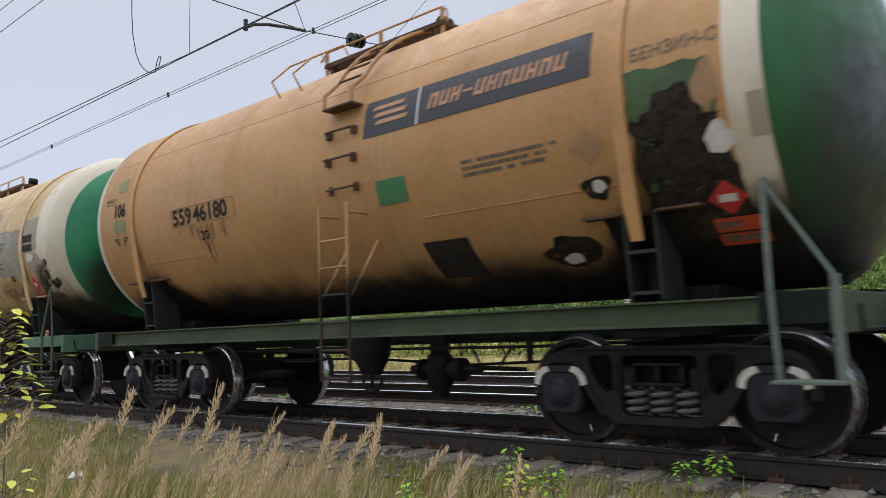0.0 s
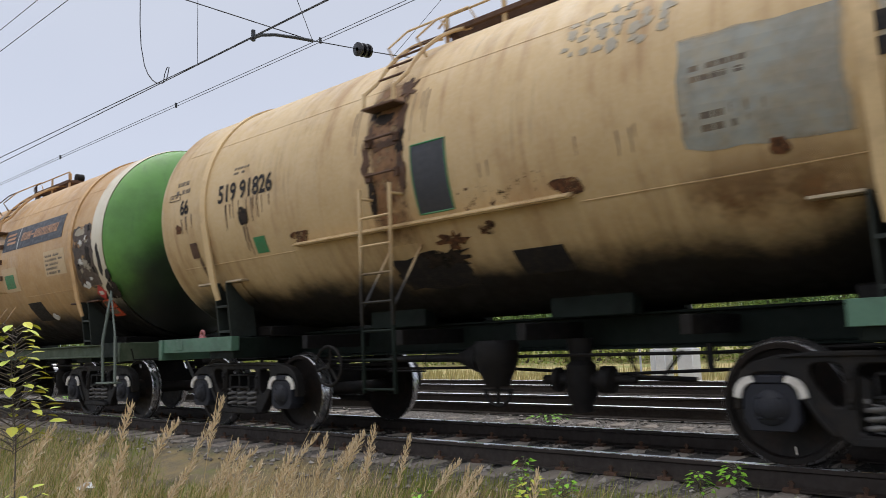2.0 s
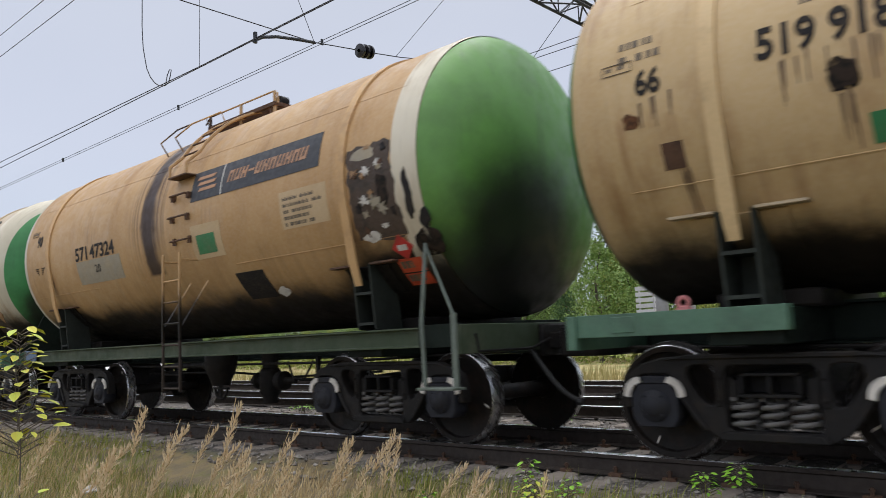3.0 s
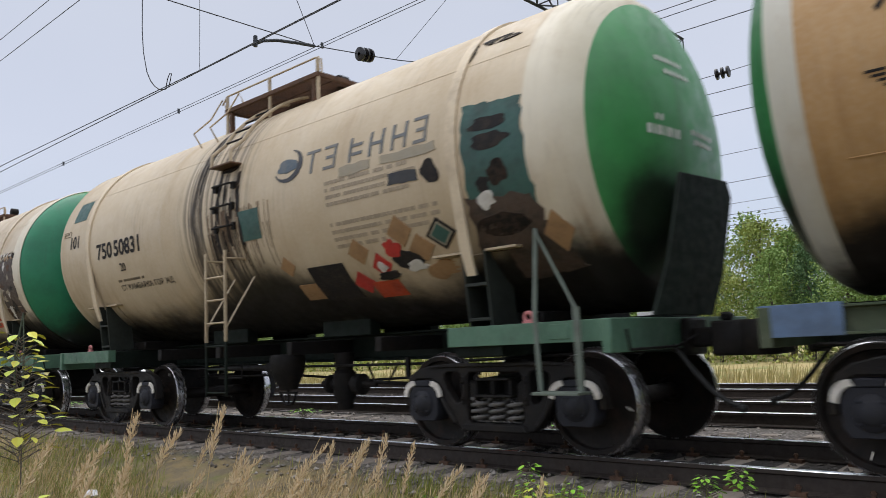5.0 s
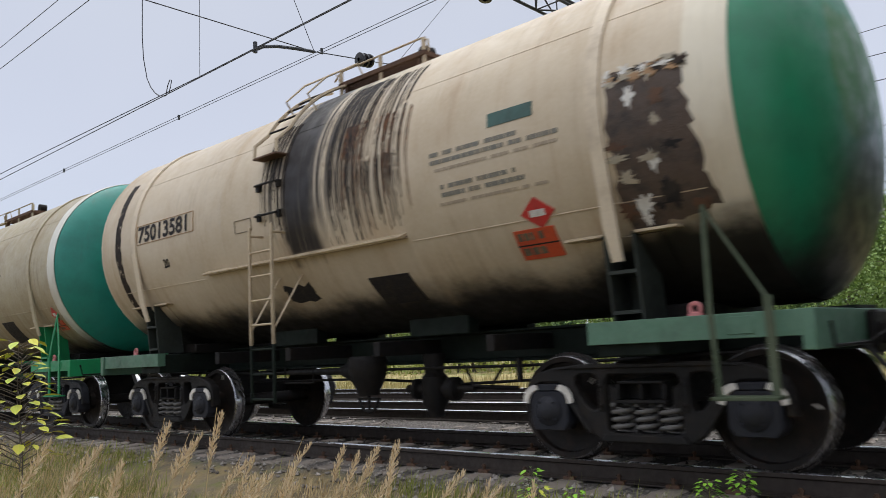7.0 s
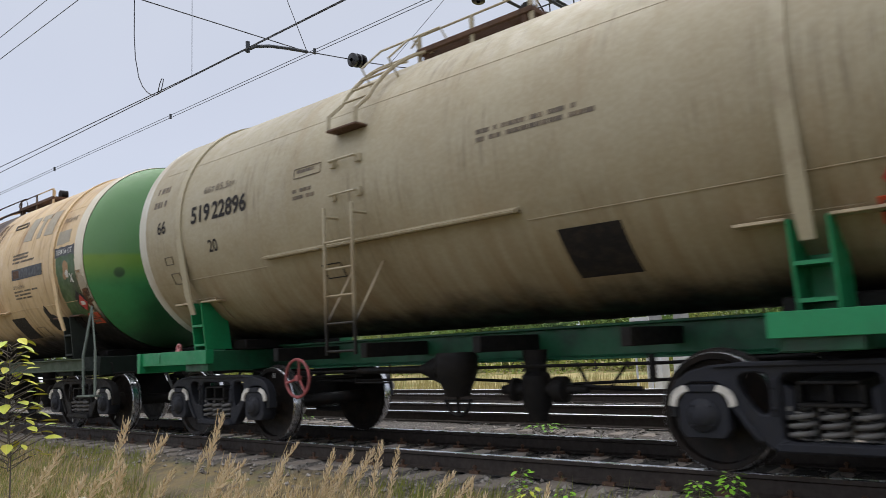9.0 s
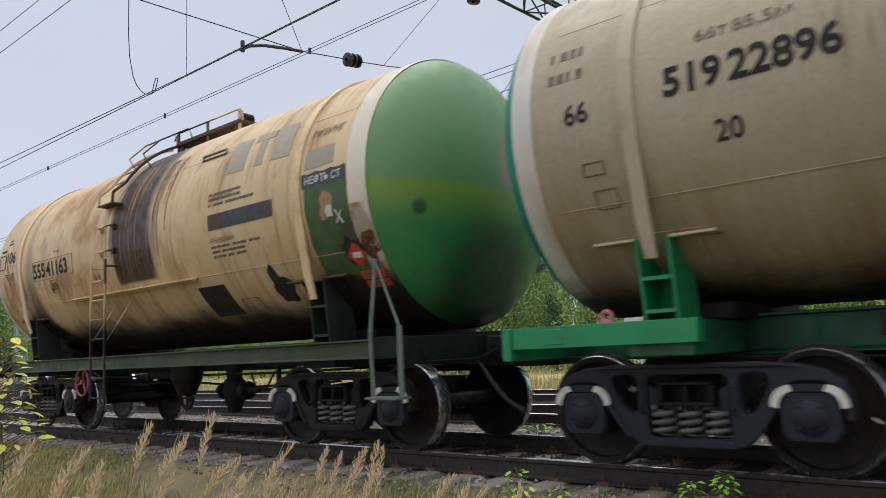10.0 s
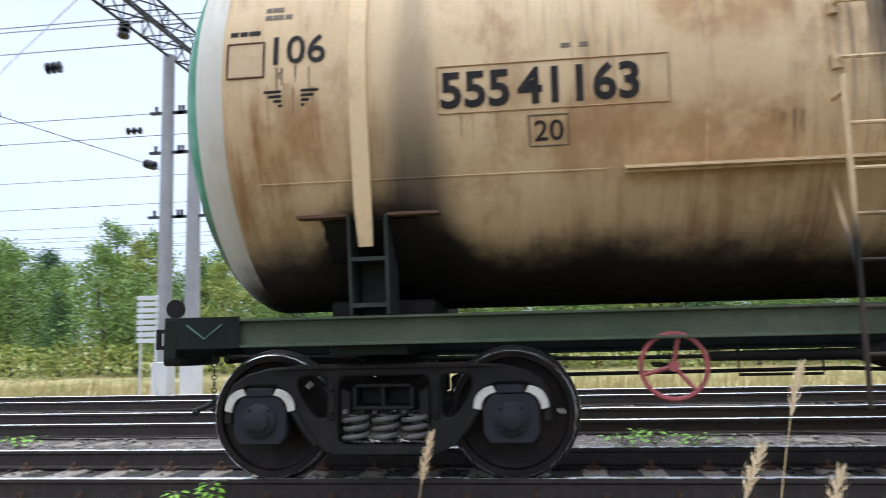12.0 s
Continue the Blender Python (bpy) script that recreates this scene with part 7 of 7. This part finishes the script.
mark(T, "grey_bar", patch(rect(2.26, 2.74, 3, 7.3), 0.008, 4, 2, 0.012, 4), M_GREYPATCH)
mark(T, "grey_bar", patch(rect(2.9, 3.68, 3.4, 7.1), 0.008, 6, 2, 0.012, 5), M_GREYPATCH)
mark(T, "black_bar", patch(rect(3.01, 3.40, -6, -1.6), 0.008, 4, 2, 0.02, 6), M_SLATE)
mark(T, "black_blot", blot(3.58, -4, 0.11, 4.5, 310), M_INK)
mark(T, "small_writing", bars(2.0, 3.72, 2.6, 3.1, 4, 21, 0.5), M_FAINT)
mark(T, "small_writing", bars(2.0, 3.66, -15.5, 3.2, 4, 22, 0.5), M_FAINT)
for k, (x, d, w, h, mt) in enumerate(((-0.17, 4, 0.035, 7, M_INK), (0.29, 3, 0.03, 7, M_INK), (-0.15, 15, 0.035, 6, M_INK), (0.27, 14, 0.035, 6, M_PEEL), (0.05, -8, 0.04, 8, M_PEEL), (-0.22, -12, 0.025, 9, M_INK), (0.31, -10, 0.03, 8, M_INK), (0.12, 2, 0.03, 6, M_PEEL), (-0.02, 10, 0.025, 5, M_INK), (0.0, 24, 0.2, 2, M_PEEL), (4.22, 51, 0.25, 2.0, M_PEEL), (3.92, 47, 0.05, 6, M_PEEL))):
    mark(T, "oil_blot", blot(x, d, w, h, 150 + k, 0.005 + 0.0005 * k, 0.5), mt)
drips(T, -0.5, 1.0, 2, 40, 69, 8, 30)
drips(T, -0.45, 0.9, -8, 30, 880, 8, 26, M_PEEL, 0.014)
drips(T, -0.78, -0.55, 58, 12, 900, 30, 80, M_INK, 0.010)
mark(T, "green_panel", patch(rect(0.30, 0.72, -15.3, -0.6), 0.006, 4, 5), M_TEALPANEL)
mark(T, "small_writing", bars(0.38, 0.66, -3.5, 3.4, 2, 23), M_SMUDGE)
mark(T, "black_panel", patch(rect(1.33, 1.96, -51.5, -33), 0.007, 5, 8), M_INK)
for k, (x, d, w, h, mt) in enumerate(((2.29, -29.5, 0.17, 6, M_TAN), (1.0, -31, 0.14, 5, M_TAN), (2.55, -37, 0.15, 6, M_RED), (2.13, -44, 0.16, 6, M_RED), (3.54, -27.7, 0.20, 6.5, M_INK), (3.54, -27.7, 0.155, 5, M_GREYPATCH), (3.54, -27.7, 0.13, 4.2, M_TEALPANEL), (3.0, -24, 0.18, 6.5, M_TAN), (3.22, -32, 0.18, 6, M_TAN))):
    mark(T, "diamond_sticker", patch(diamond(x, d, w, h), 0.007 + 0.0007 * k, 4, 4), mt)
for k, (x, d, w, h, mt) in enumerate(((2.95, -36, 0.20, 4.5, M_INK), (3.05, -39, 0.12, 2, M_TORN), (2.80, -30, 0.11, 3.5, M_RED), (2.55, -38, 0.07, 2.4, M_TORN), (3.35, -42, 0.2, 4, M_TAN), (2.6, -42, 0.16, 2, M_INK))):
    mark(T, "torn_sticker", blot(x, d, w, h, 320 + k, 0.015 + 0.0007 * k, 0.5), mt)
mark(T, "orange_placard", patch(rect(2.24, 2.65, -53, -44.4), 0.010, 4, 4), M_ORANGE)
mark(T, "overpaint", patch(rect(1.0, 1.36, -50, -41), 0.006, 4, 4), M_TAN)
number(T, "750 50831", -3.70, -2.30, -7.6, 1.6)
mark(T, "small_number", writing("20", -3.01, -2.83, -17.2, -12.2, 0.02), M_INK)
small_marks(T, -4.68, 3.2, 25, "101")
mark(T, "station_name", writing("СТ  КАМБАРКА   ГОР   ЖД", -3.18, -1.60, -29.4, -25.2, 0.012), M_INK, "faded station name")
mark(T, "small_writing", bars(-3.2, -2.3, -22, 2.6, 1, 26), M_INKFADE)
mark(T, "green_panel", patch(rect(-4.72, -4.25, 22, 37), 0.005, 4, 5), M_TEALPANEL)
mark(T, "dark_panel", patch([(4.01, 17.6), (4.70, 15.8), (4.76, -27), (4.01, -25)], 0.005, 8, 14, 0.02, 11), M_TEALPANEL, "dark teal panel with torn labels")
for k, (x, d, w, h, mt) in enumerate(((4.35, 8, 0.22, 3, M_INK), (4.35, 2, 0.22, 3, M_INK), (4.4, -10, 0.12, 4, M_PEEL), (4.2, -13, 0.08, 3, M_INK), (4.2, -19, 0.10, 3, M_TORN), (4.3, -28, 0.3, 4, M_PEEL))):
    mark(T, "smear", blot(x, d, w, h, 340 + k, 0.008 + 0.0006 * k, 0.4), mt)
mark(T, "tar_run", patch([(3.98, -17), (4.70, -19), (5.0, -50), (3.95, -52)], 0.0065, 9, 10, 0.035, 21), M_TARPANEL, "tarred lower end of the panel")
mark(T, "diamond_sticker", patch(diamond(4.86, -34, 0.16, 8), 0.008, 4, 4), M_TAN)
def head_marks(tank, rows, seed):
    """Small white stencilled lines on the domed head, drawn as bars."""
    rnd = random.Random(seed)

    def spot(y, z):
        q = 1 - (y * y + (z - AXIS) ** 2) / (R - 0.004) ** 2
        return (HALF + HEAD * math.sqrt(max(q, 0.0)) + 0.006, y, z)
    s = Shape()
    for y0, y1, z, h in rows:
        y = y0
        while y < y1:
            w = rnd.uniform(0.03, 0.09)
            v = [spot(a, b) for a, b in ((y, z), (y + w, z), (y + w, z + h), (y, z + h))]
            s.add(v, [(0, 1, 2, 3)])
            y += w + 0.02
    tagged(mark(tank, "small_writing", s, M_TORN), kind="stuff")


head_marks(T, ((-0.45, 0.05, 3.62, 0.05), (-0.35, 0.15, 3.50, 0.05), (-0.75, -0.30, 2.86, 0.09), (-0.62, -0.50, 3.0, 0.06), (0.0, 0.5, 2.95, 0.05), (0.05, 0.45, 2.86, 0.05)), 12)
board = Shape().prism([(0, 0), (1.15, 0), (1.45, 0.38), (1.82, 1.16), (1.74, 1.32), (0.70, 1.28), (0.36, 0.52)], 0, 0.03)
part("end_shield", board, M_FRAME_DK, car, "dark green steel shield standing before the head", 0.006, 38, pose(5.70, -1.22, 1.22, 0, 0, 90))

# F: cream car with the oil-blackened middle
car, T = tank_car(2, "cream oil tank car with black oil runs below the dome", tank_paint("grey_cream_paint", BEIGE["f"], ((-0.28, 0.28, 1.75, 2.25), (-0.3, -0.25, 1.3, 2.1)), 1.60, 0.25, 0.36, oil=(0.014, 0.011, 0.011)), BEIGE["f"], M_FRAME_DK, M_FRAME_MD, (H["teal"], H["two"]), False, -0.75, (-0.35, 1.2), 4.72, M_BARE, True, None, M_PINK, step_mat=M_BLACK)
number(T, "75013581", -3.88, -2.50, 0.2, 9.0, rect(-3.92, -2.34, -0.8, 10))
mark(T, "small_number", writing("20", -3.24, -3.08, -17, -12, 0.03), M_INK)
mark(T, "dark_band", patch(rect(-4.62, -4.45, -52, 45), 0.004, 2, 24, 0.015, 14), M_PEEL)
mark(T, "black_panel", patch(rect(0.70, 1.33, -54.5, -39.6), 0.006, 5, 7), M_INK)
mark(T, "black_panel", patch(rect(-0.82, -0.3, -47, -38), 0.006, 5, 7, 0.03, 2), M_INK)
mark(T, "green_panel", patch(rect(2.78, 3.28, 8, 13.2), 0.006, 4, 3), M_TEALPANEL)
mark(T, "small_writing", bars(2.05, 3.62, 4.2, 3.0, 2, 31, 0.55), M_FADEBLUE)
mark(T, "small_writing", bars(2.10, 3.62, -2.2, 2.6, 1, 231, 0.45), M_FAINT)
mark(T, "small_writing", bars(2.15, 3.40, -8.4, 3.0, 2, 232, 0.55), M_FADEBLUE)
mark(T, "small_writing", bars(2.10, 3.55, -15.0, 2.6, 1, 233, 0.45), M_FAINT)
rr = random.Random(29)
for k in range(16):
    x = 4.02 + 0.62 * k / 15
    mark(T, "torn_sticker", blot(x, 12.5 + rr.uniform(-2.6, 1.6), rr.uniform(0.03, 0.08), rr.uniform(0.8, 2.4), 560 + k, 0.008 + 0.0003 * k, 0.7), (M_TORN, M_GREYPATCH, M_TAN, M_PEEL)[k % 4])
placards(T, 3.17, -25, 0.18, (2.84, 3.28, -41.5, -30.2))
mark(T, "peeled_panel", patch([(3.99, 13), (4.62, 13.8), (4.78, -32), (3.99, -38)], 0.005, 9, 16, 0.035, 15), M_TARPANEL, "peeled and tarred panel with torn scraps")
rr = random.Random(9)
for k in range(16):
    mark(T, "torn_sticker", blot(rr.uniform(4.02, 4.72), rr.uniform(-34, 14), rr.uniform(0.03, 0.09), rr.uniform(1.0, 3.2), 360 + k, 0.007 + 0.0004 * k, 0.55), (M_TORN, M_RUST, M_GREYPATCH, M_INK)[k % 4])
mark(T, "outline_box", outline(rect(-1.35, -1.0, -8, -2), 0.005), M_INKFADE)
for k, (a, b, top, n, lo, hi, mt, w) in enumerate(((0.25, 1.0, 62, 40, 40, 95, M_INK, 0.014), (0.5, 1.7, 60, 46, 25, 80, M_PEEL, 0.012), (0.7, 1.75, 30, 40, 12, 50, M_SCAB, 0.008), (0.5, 1.6, 10, 40, 8, 32, M_INK, 0.007), (-0.72, -0.30, 46, 26, 14, 62, M_PEEL, 0.014), (-0.80, -0.28, 25, 14, 8, 40, M_INK, 0.012))):
    drips(T, a, b, top, n, 500 + 60 * k, lo, hi, mt, w, -22.5)

# H: freshly painted olive-beige car on a bright green frame
# This car has no tar: its belly's shade is put into the paint.
car, T = tank_car(1, "freshly painted olive-beige oil tank car on a bright green frame", tank_paint("olive_beige_paint", BEIGE["h"], None, 1.42, 0.10, 0.9, saddle=0.0, ends=0.0), BEIGE["h"], M_FRAME_BR, M_FRAME_BR, (H["clean"], H["clean"]), False, -0.75, (-0.35, 1.3), 4.80, None, -22.8, M_WHEELRED, M_PINK, True)
number(T, "519 22896", -3.70, -2.44, 1.3, 10.0)
mark(T, "small_number", writing("66т 85,5м", -3.44, -2.74, 15.2, 19.8, 0.004), M_INKFADE)
mark(T, "owner_blocks", bars(-4.74, -4.28, 28.5, 9.0, 2, 41, 0.42, 0.7), M_INKFADE)
mark(T, "short_number", writing("66", -4.58, -4.36, 0, 7.2, 0.015), M_INK)
mark(T, "small_number", writing("20", -3.35, -3.14, -15, -8.6, 0.015), M_INK)
mark(T, "small_plate", outline(rect(-1.50, -1.03, 9.5, 14.0), 0.005), M_INKFADE)
mark(T, "small_writing", bars(-1.45, -1.06, 13.2, 2.8, 1, 42), M_INKFADE)
mark(T, "small_writing", bars(-1.52, -1.05, 4.4, 3.0, 2, 43), M_INKFADE)
mark(T, "small_plate", outline(rect(-1.30, -0.99, -37.2, -30.7), 0.007), M_INK)
mark(T, "small_writing", bars(1.2, 2.5, 8.0, 3.0, 2, 44), M_INKFADE)
mark(T, "black_panel", patch(rect(1.85, 2.46, -52, -32), 0.006, 5, 7), M_INK)
mark(T, "small_plate", outline(rect(-4.47, -4.28, -17, -13), 0.006), M_INKFADE)
mark(T, "small_plate", outline(rect(-4.42, -4.22, -28, -22), 0.006), M_INKFADE)
placards(T, 4.5, -32, 0.12, (4.32, 4.62, -45, -37))

# I: the last car, beige with a dark oil band and a green panel
car, T = tank_car(0, "beige oil tank car with a dark oil band, train's last", tank_paint("sunlit_beige_paint", BEIGE["i"], ((-0.48, 0.62, 0.95, 2.25),), 1.60, 0.9, 0.62, column=-3.58, saddle=0.42, ends=0.34), BEIGE["i"], M_FRAME_DK, M_FRAME_DK, (H["teal"], H["vtb"]), True, -0.81, (-0.35, 1.40), 4.79, None, -27.3, M_WHEELRED)
s = Shape()
for k, x in enumerate((2.36, 2.84, 3.28)):
    q = patch([(x, 43.5), (x + 0.36, 43), (x + 0.40, 22), (x + 0.02, 22.5)], 0.006, 3, 6)
    if k == 1:
        q = patch([(x - 0.02, 43.5), (x + 0.38, 43), (x + 0.38, 38), (x - 0.02, 38.5)], 0.006, 3, 3)
        q2 = patch([(x + 0.12, 38.2), (x + 0.26, 38.2), (x + 0.30, 22), (x + 0.14, 22)], 0.006, 2, 5)
        q.add(q2.v, q2.f)
    s.add(q.v, q.f)
mark(T, "company_mark", s, M_GREYPATCH, "faded blue-grey company blocks")
mark(T, "logo", outline([(1.55, 42), (2.1, 42), (2.18, 38), (1.62, 38)], 0.02), M_INKFADE)
mark(T, "small_writing", bars(2.08, 3.10, 13.5, 2.8, 3, 51, 0.5), M_INKFADE)
mark(T, "owner_word", writing("СОБСТВЕННИК", 2.08, 2.62, 10.4, 12.6), M_INKFADE)
mark(T, "banner", patch(rect(2.07, 3.42, -5.4, 2.4), 0.006, 8, 4), M_SLATE)
mark(T, "banner_lettering", bars(2.5, 3.32, 0.2, 3.6, 1, 53, 0.8, 0.8), M_RUST)
mark(T, "logo", patch(rect(2.13, 2.40, -4.2, 1.2), 0.009, 2, 2), M_RUST)
mark(T, "lease_word", writing("АРЕНДОВАН", 2.07, 2.60, -12.2, -9.4, 0.008), M_INKFADE)
mark(T, "small_writing", bars(2.07, 3.15, -13.2, 2.4, 3, 54, 0.5), M_INKFADE)
mark(T, "green_panel", patch([(4.01, 5.5), (4.72, 4), (4.76, -38), (4.01, -38)], 0.004, 8, 14, 0.012, 17), M_DKGREEN, "dirty green painted panel")
mark(T, "name_strip", patch(rect(3.98, 4.72, 2.8, 9.2), 0.005, 6, 3, 0.02, 18), M_SLATE)
mark(T, "product_name", writing("НЕФТЬ  СТ", 4.04, 4.64, 4.0, 8.0, 0.012), M_TORN, "white stencilled product name on a dark strip")
mark(T, "overpaint", patch(rect(4.02, 4.50, 11.5, 21), 0.004, 4, 4, 0.012, 19), M_GREYPATCH)
mark(T, "leasing_word", writing("ЛИЗИНГ", 4.05, 4.60, 27, 31, 0.008), M_INKFADE)
for k, (x, d, w, h, mt) in enumerate(((4.38, -7, 0.11, 5.5, M_TAN), (4.40, -9, 0.05, 2.4, M_TORN), (4.88, -18, 0.12, 7, M_GREYPATCH), (4.9, -26, 0.10, 5, M_SCAB), (3.12, -34, 0.10, 6, M_INK), (3.15, -41, 0.20, 6.5, M_INK), (4.62, -26, 0.15, 6, M_INK), (3.1, -30, 0.05, 3, M_INK))):
    mark(T, "smear", blot(x, d, w, h, 400 + k, 0.006 + 0.0006 * k, 0.5), mt)
s = Shape()
for a, b in (((4.50, -9), (4.60, -15)), ((4.60, -9.5), (4.50, -14.5))):
    s.tube([on_tank(*a, 0.006), on_tank(*b, 0.006)], 0.010, 5)
mark(T, "chalk_cross", s, M_TORN)
mark(T, "rust_bloom", patch(rect(4.72, 5.0, -52, -8), 0.006, 5, 10), M_BANDRUST, "rusty run down the white band")
placards(T, 4.65, -29, 0.15, (4.57, 4.92, -44.6, -36.4))
mark(T, "black_panel", patch(rect(1.42, 2.04, -51.3, -32.6), 0.006, 5, 8), M_INK)
mark(T, "outline_box", outline(rect(2.2, 2.55, -51, -42), 0.005), M_INKFADE)
for k, (a, b, lo, hi) in enumerate(((-5.0, -4.0, -36, 2), (-3.2, -1.3, 16, 62), (-2.9, -0.9, -42, -2), (-2.1, -0.9, 0, 30))):
    mark(T, "rust_bloom", patch(rect(a, b, lo, hi), 0.0025 + 0.0003 * k, 8, 12), M_ORANGERUST[k])
drips(T, -3.4, -2.1, -10.8, 9, 3300, 4, 12, M_TAN, 0.006)
drips(T, -4.7, -4.2, 0.0, 6, 3350, 6, 16, M_TAN, 0.008)
drips(T, -1.25, -0.90, -14, 9, 3450, 3, 9, M_RUN, 0.004)
number(T, "555 41163", -3.43, -2.09, -9.0, 0.2, rect(-3.45, -1.90, -10.6, 2.0))
mark(T, "small_number", writing("20", -2.80, -2.60, -19.0, -13.6, 0.012), M_INK)
mark(T, "number_frame", outline(rect(-2.83, -2.57, -20.2, -12.3), 0.005), M_INKFADE)
mark(T, "short_number", writing("106", -4.62, -4.24, 5.8, 14.6, 0.012), M_INK)
mark(T, "number_frame", outline(rect(-4.96, -4.69, 2.6, 13.0), 0.008), M_RUST)
mark(T, "pale_panel", patch(rect(-4.95, -4.70, 2.8, 12.8), 0.0045, 2, 3), M_PALE)
mark(T, "small_writing", bars(-4.95, -4.68, 17, 2.6, 1, 56), M_INK)
mark(T, "small_writing", bars(-2.6, -2.3, 6.5, 2.2, 1, 57), M_INKFADE)
mark(T, "small_writing", bars(-4.7, -4.45, 25, 2.8, 2, 58), M_INKFADE)
wings(T, -4.49, -1.5)
drips(T, -0.12, 0.38, 52, 9, 820, 20, 55, M_TAN, 0.018, -20)
drips(T, 0.62, 1.05, 50, 18, 840, 20, 70, M_RUN, 0.012, -22)
drips(T, -0.5, 0.6, -6, 22, 860, 6, 16, M_SCAB, 0.012, -22)
drips(T, -4.6, -4.3, 5.0, 5, 64)
s = Shape().box(-2.05, -1.40, -1.376, -1.372, 1.05, 1.17)
part("paint_patch", s, M_FRAME_MD, car, "fresh teal paint patch on the sill")
s = Shape().box(-5.60, -5.42, -1.22, -1.19, 1.0, 1.03).box(-5.60, -5.42, -1.22, -1.19, 1.12, 1.15).box(-5.60, -5.57, -1.22, -1.19, 1.03, 1.12)
part("tail_bracket", s, M_BLACK, car, "black tail lamp bracket on the end beam")
part("tail_disc", Shape().lathe([(-1.23, 0.001), (-1.23, 0.07), (-1.205, 0.07), (-1.205, 0.001)], "y", 20, 0, (-5.45, 0, 1.30)), M_BLACK, car, "round black tail disc")
part("disc_stem", Shape().box(-5.46, -5.44, -1.225, -1.21, 1.15, 1.24), M_BLACK, car)
s = Shape()
for k in range(9):
    s.ring((-5.08, -1.36, 0.93 - 0.045 * k), 0.017, 0.005, "y" if k % 2 else "x", 10)
part("chain", s, M_BLACK, car, "short hanging chain")
s = Shape().tube([(-5.25, -1.449, 1.17), (-5.12, -1.449, 1.07), (-4.99, -1.449, 1.17)], 0.006, 5)
part("chalk_arrow", s, M_FRAME_MD, car, "faded arrow mark on the corner plate")


# ---- what moves: the train rolls past, its wheels turn, the reeds sway ----
def train_x(t):
    u = t - 6.0
    return -37.935 + 6.786 * u - 0.0039 * u * u + 0.00058 * u ** 3


def motions():
    for car, i in CARS:
        walk(car, [(t, pose(train_x(t) + PITCH * i, 0, 0)) for t in range(13)])
    for w, x, a in WHEELSETS:
        rows = []
        for k in range(121):
            t = k / 10
            roll = math.degrees((train_x(t) - train_x(0)) / 0.474)
            rows.append((t, pose(x, 0, 0.474) @ Matrix.Rotation(radians((a + roll) % 360), 4, "Y")))
        walk(w, rows)
    for ob, m, seed in REEDS:
        rows = []
        for k in range(25):
            t = k / 2
            g = 1.6 * math.sin(t * 1.9 + seed * 0.7) + 1.1 * math.sin(t * 4.1 + seed * 1.3)
            rows.append((t, m @ pose(0, 0, 0, -g * 0.7, g, 0)))
        walk(ob, rows)


motions()
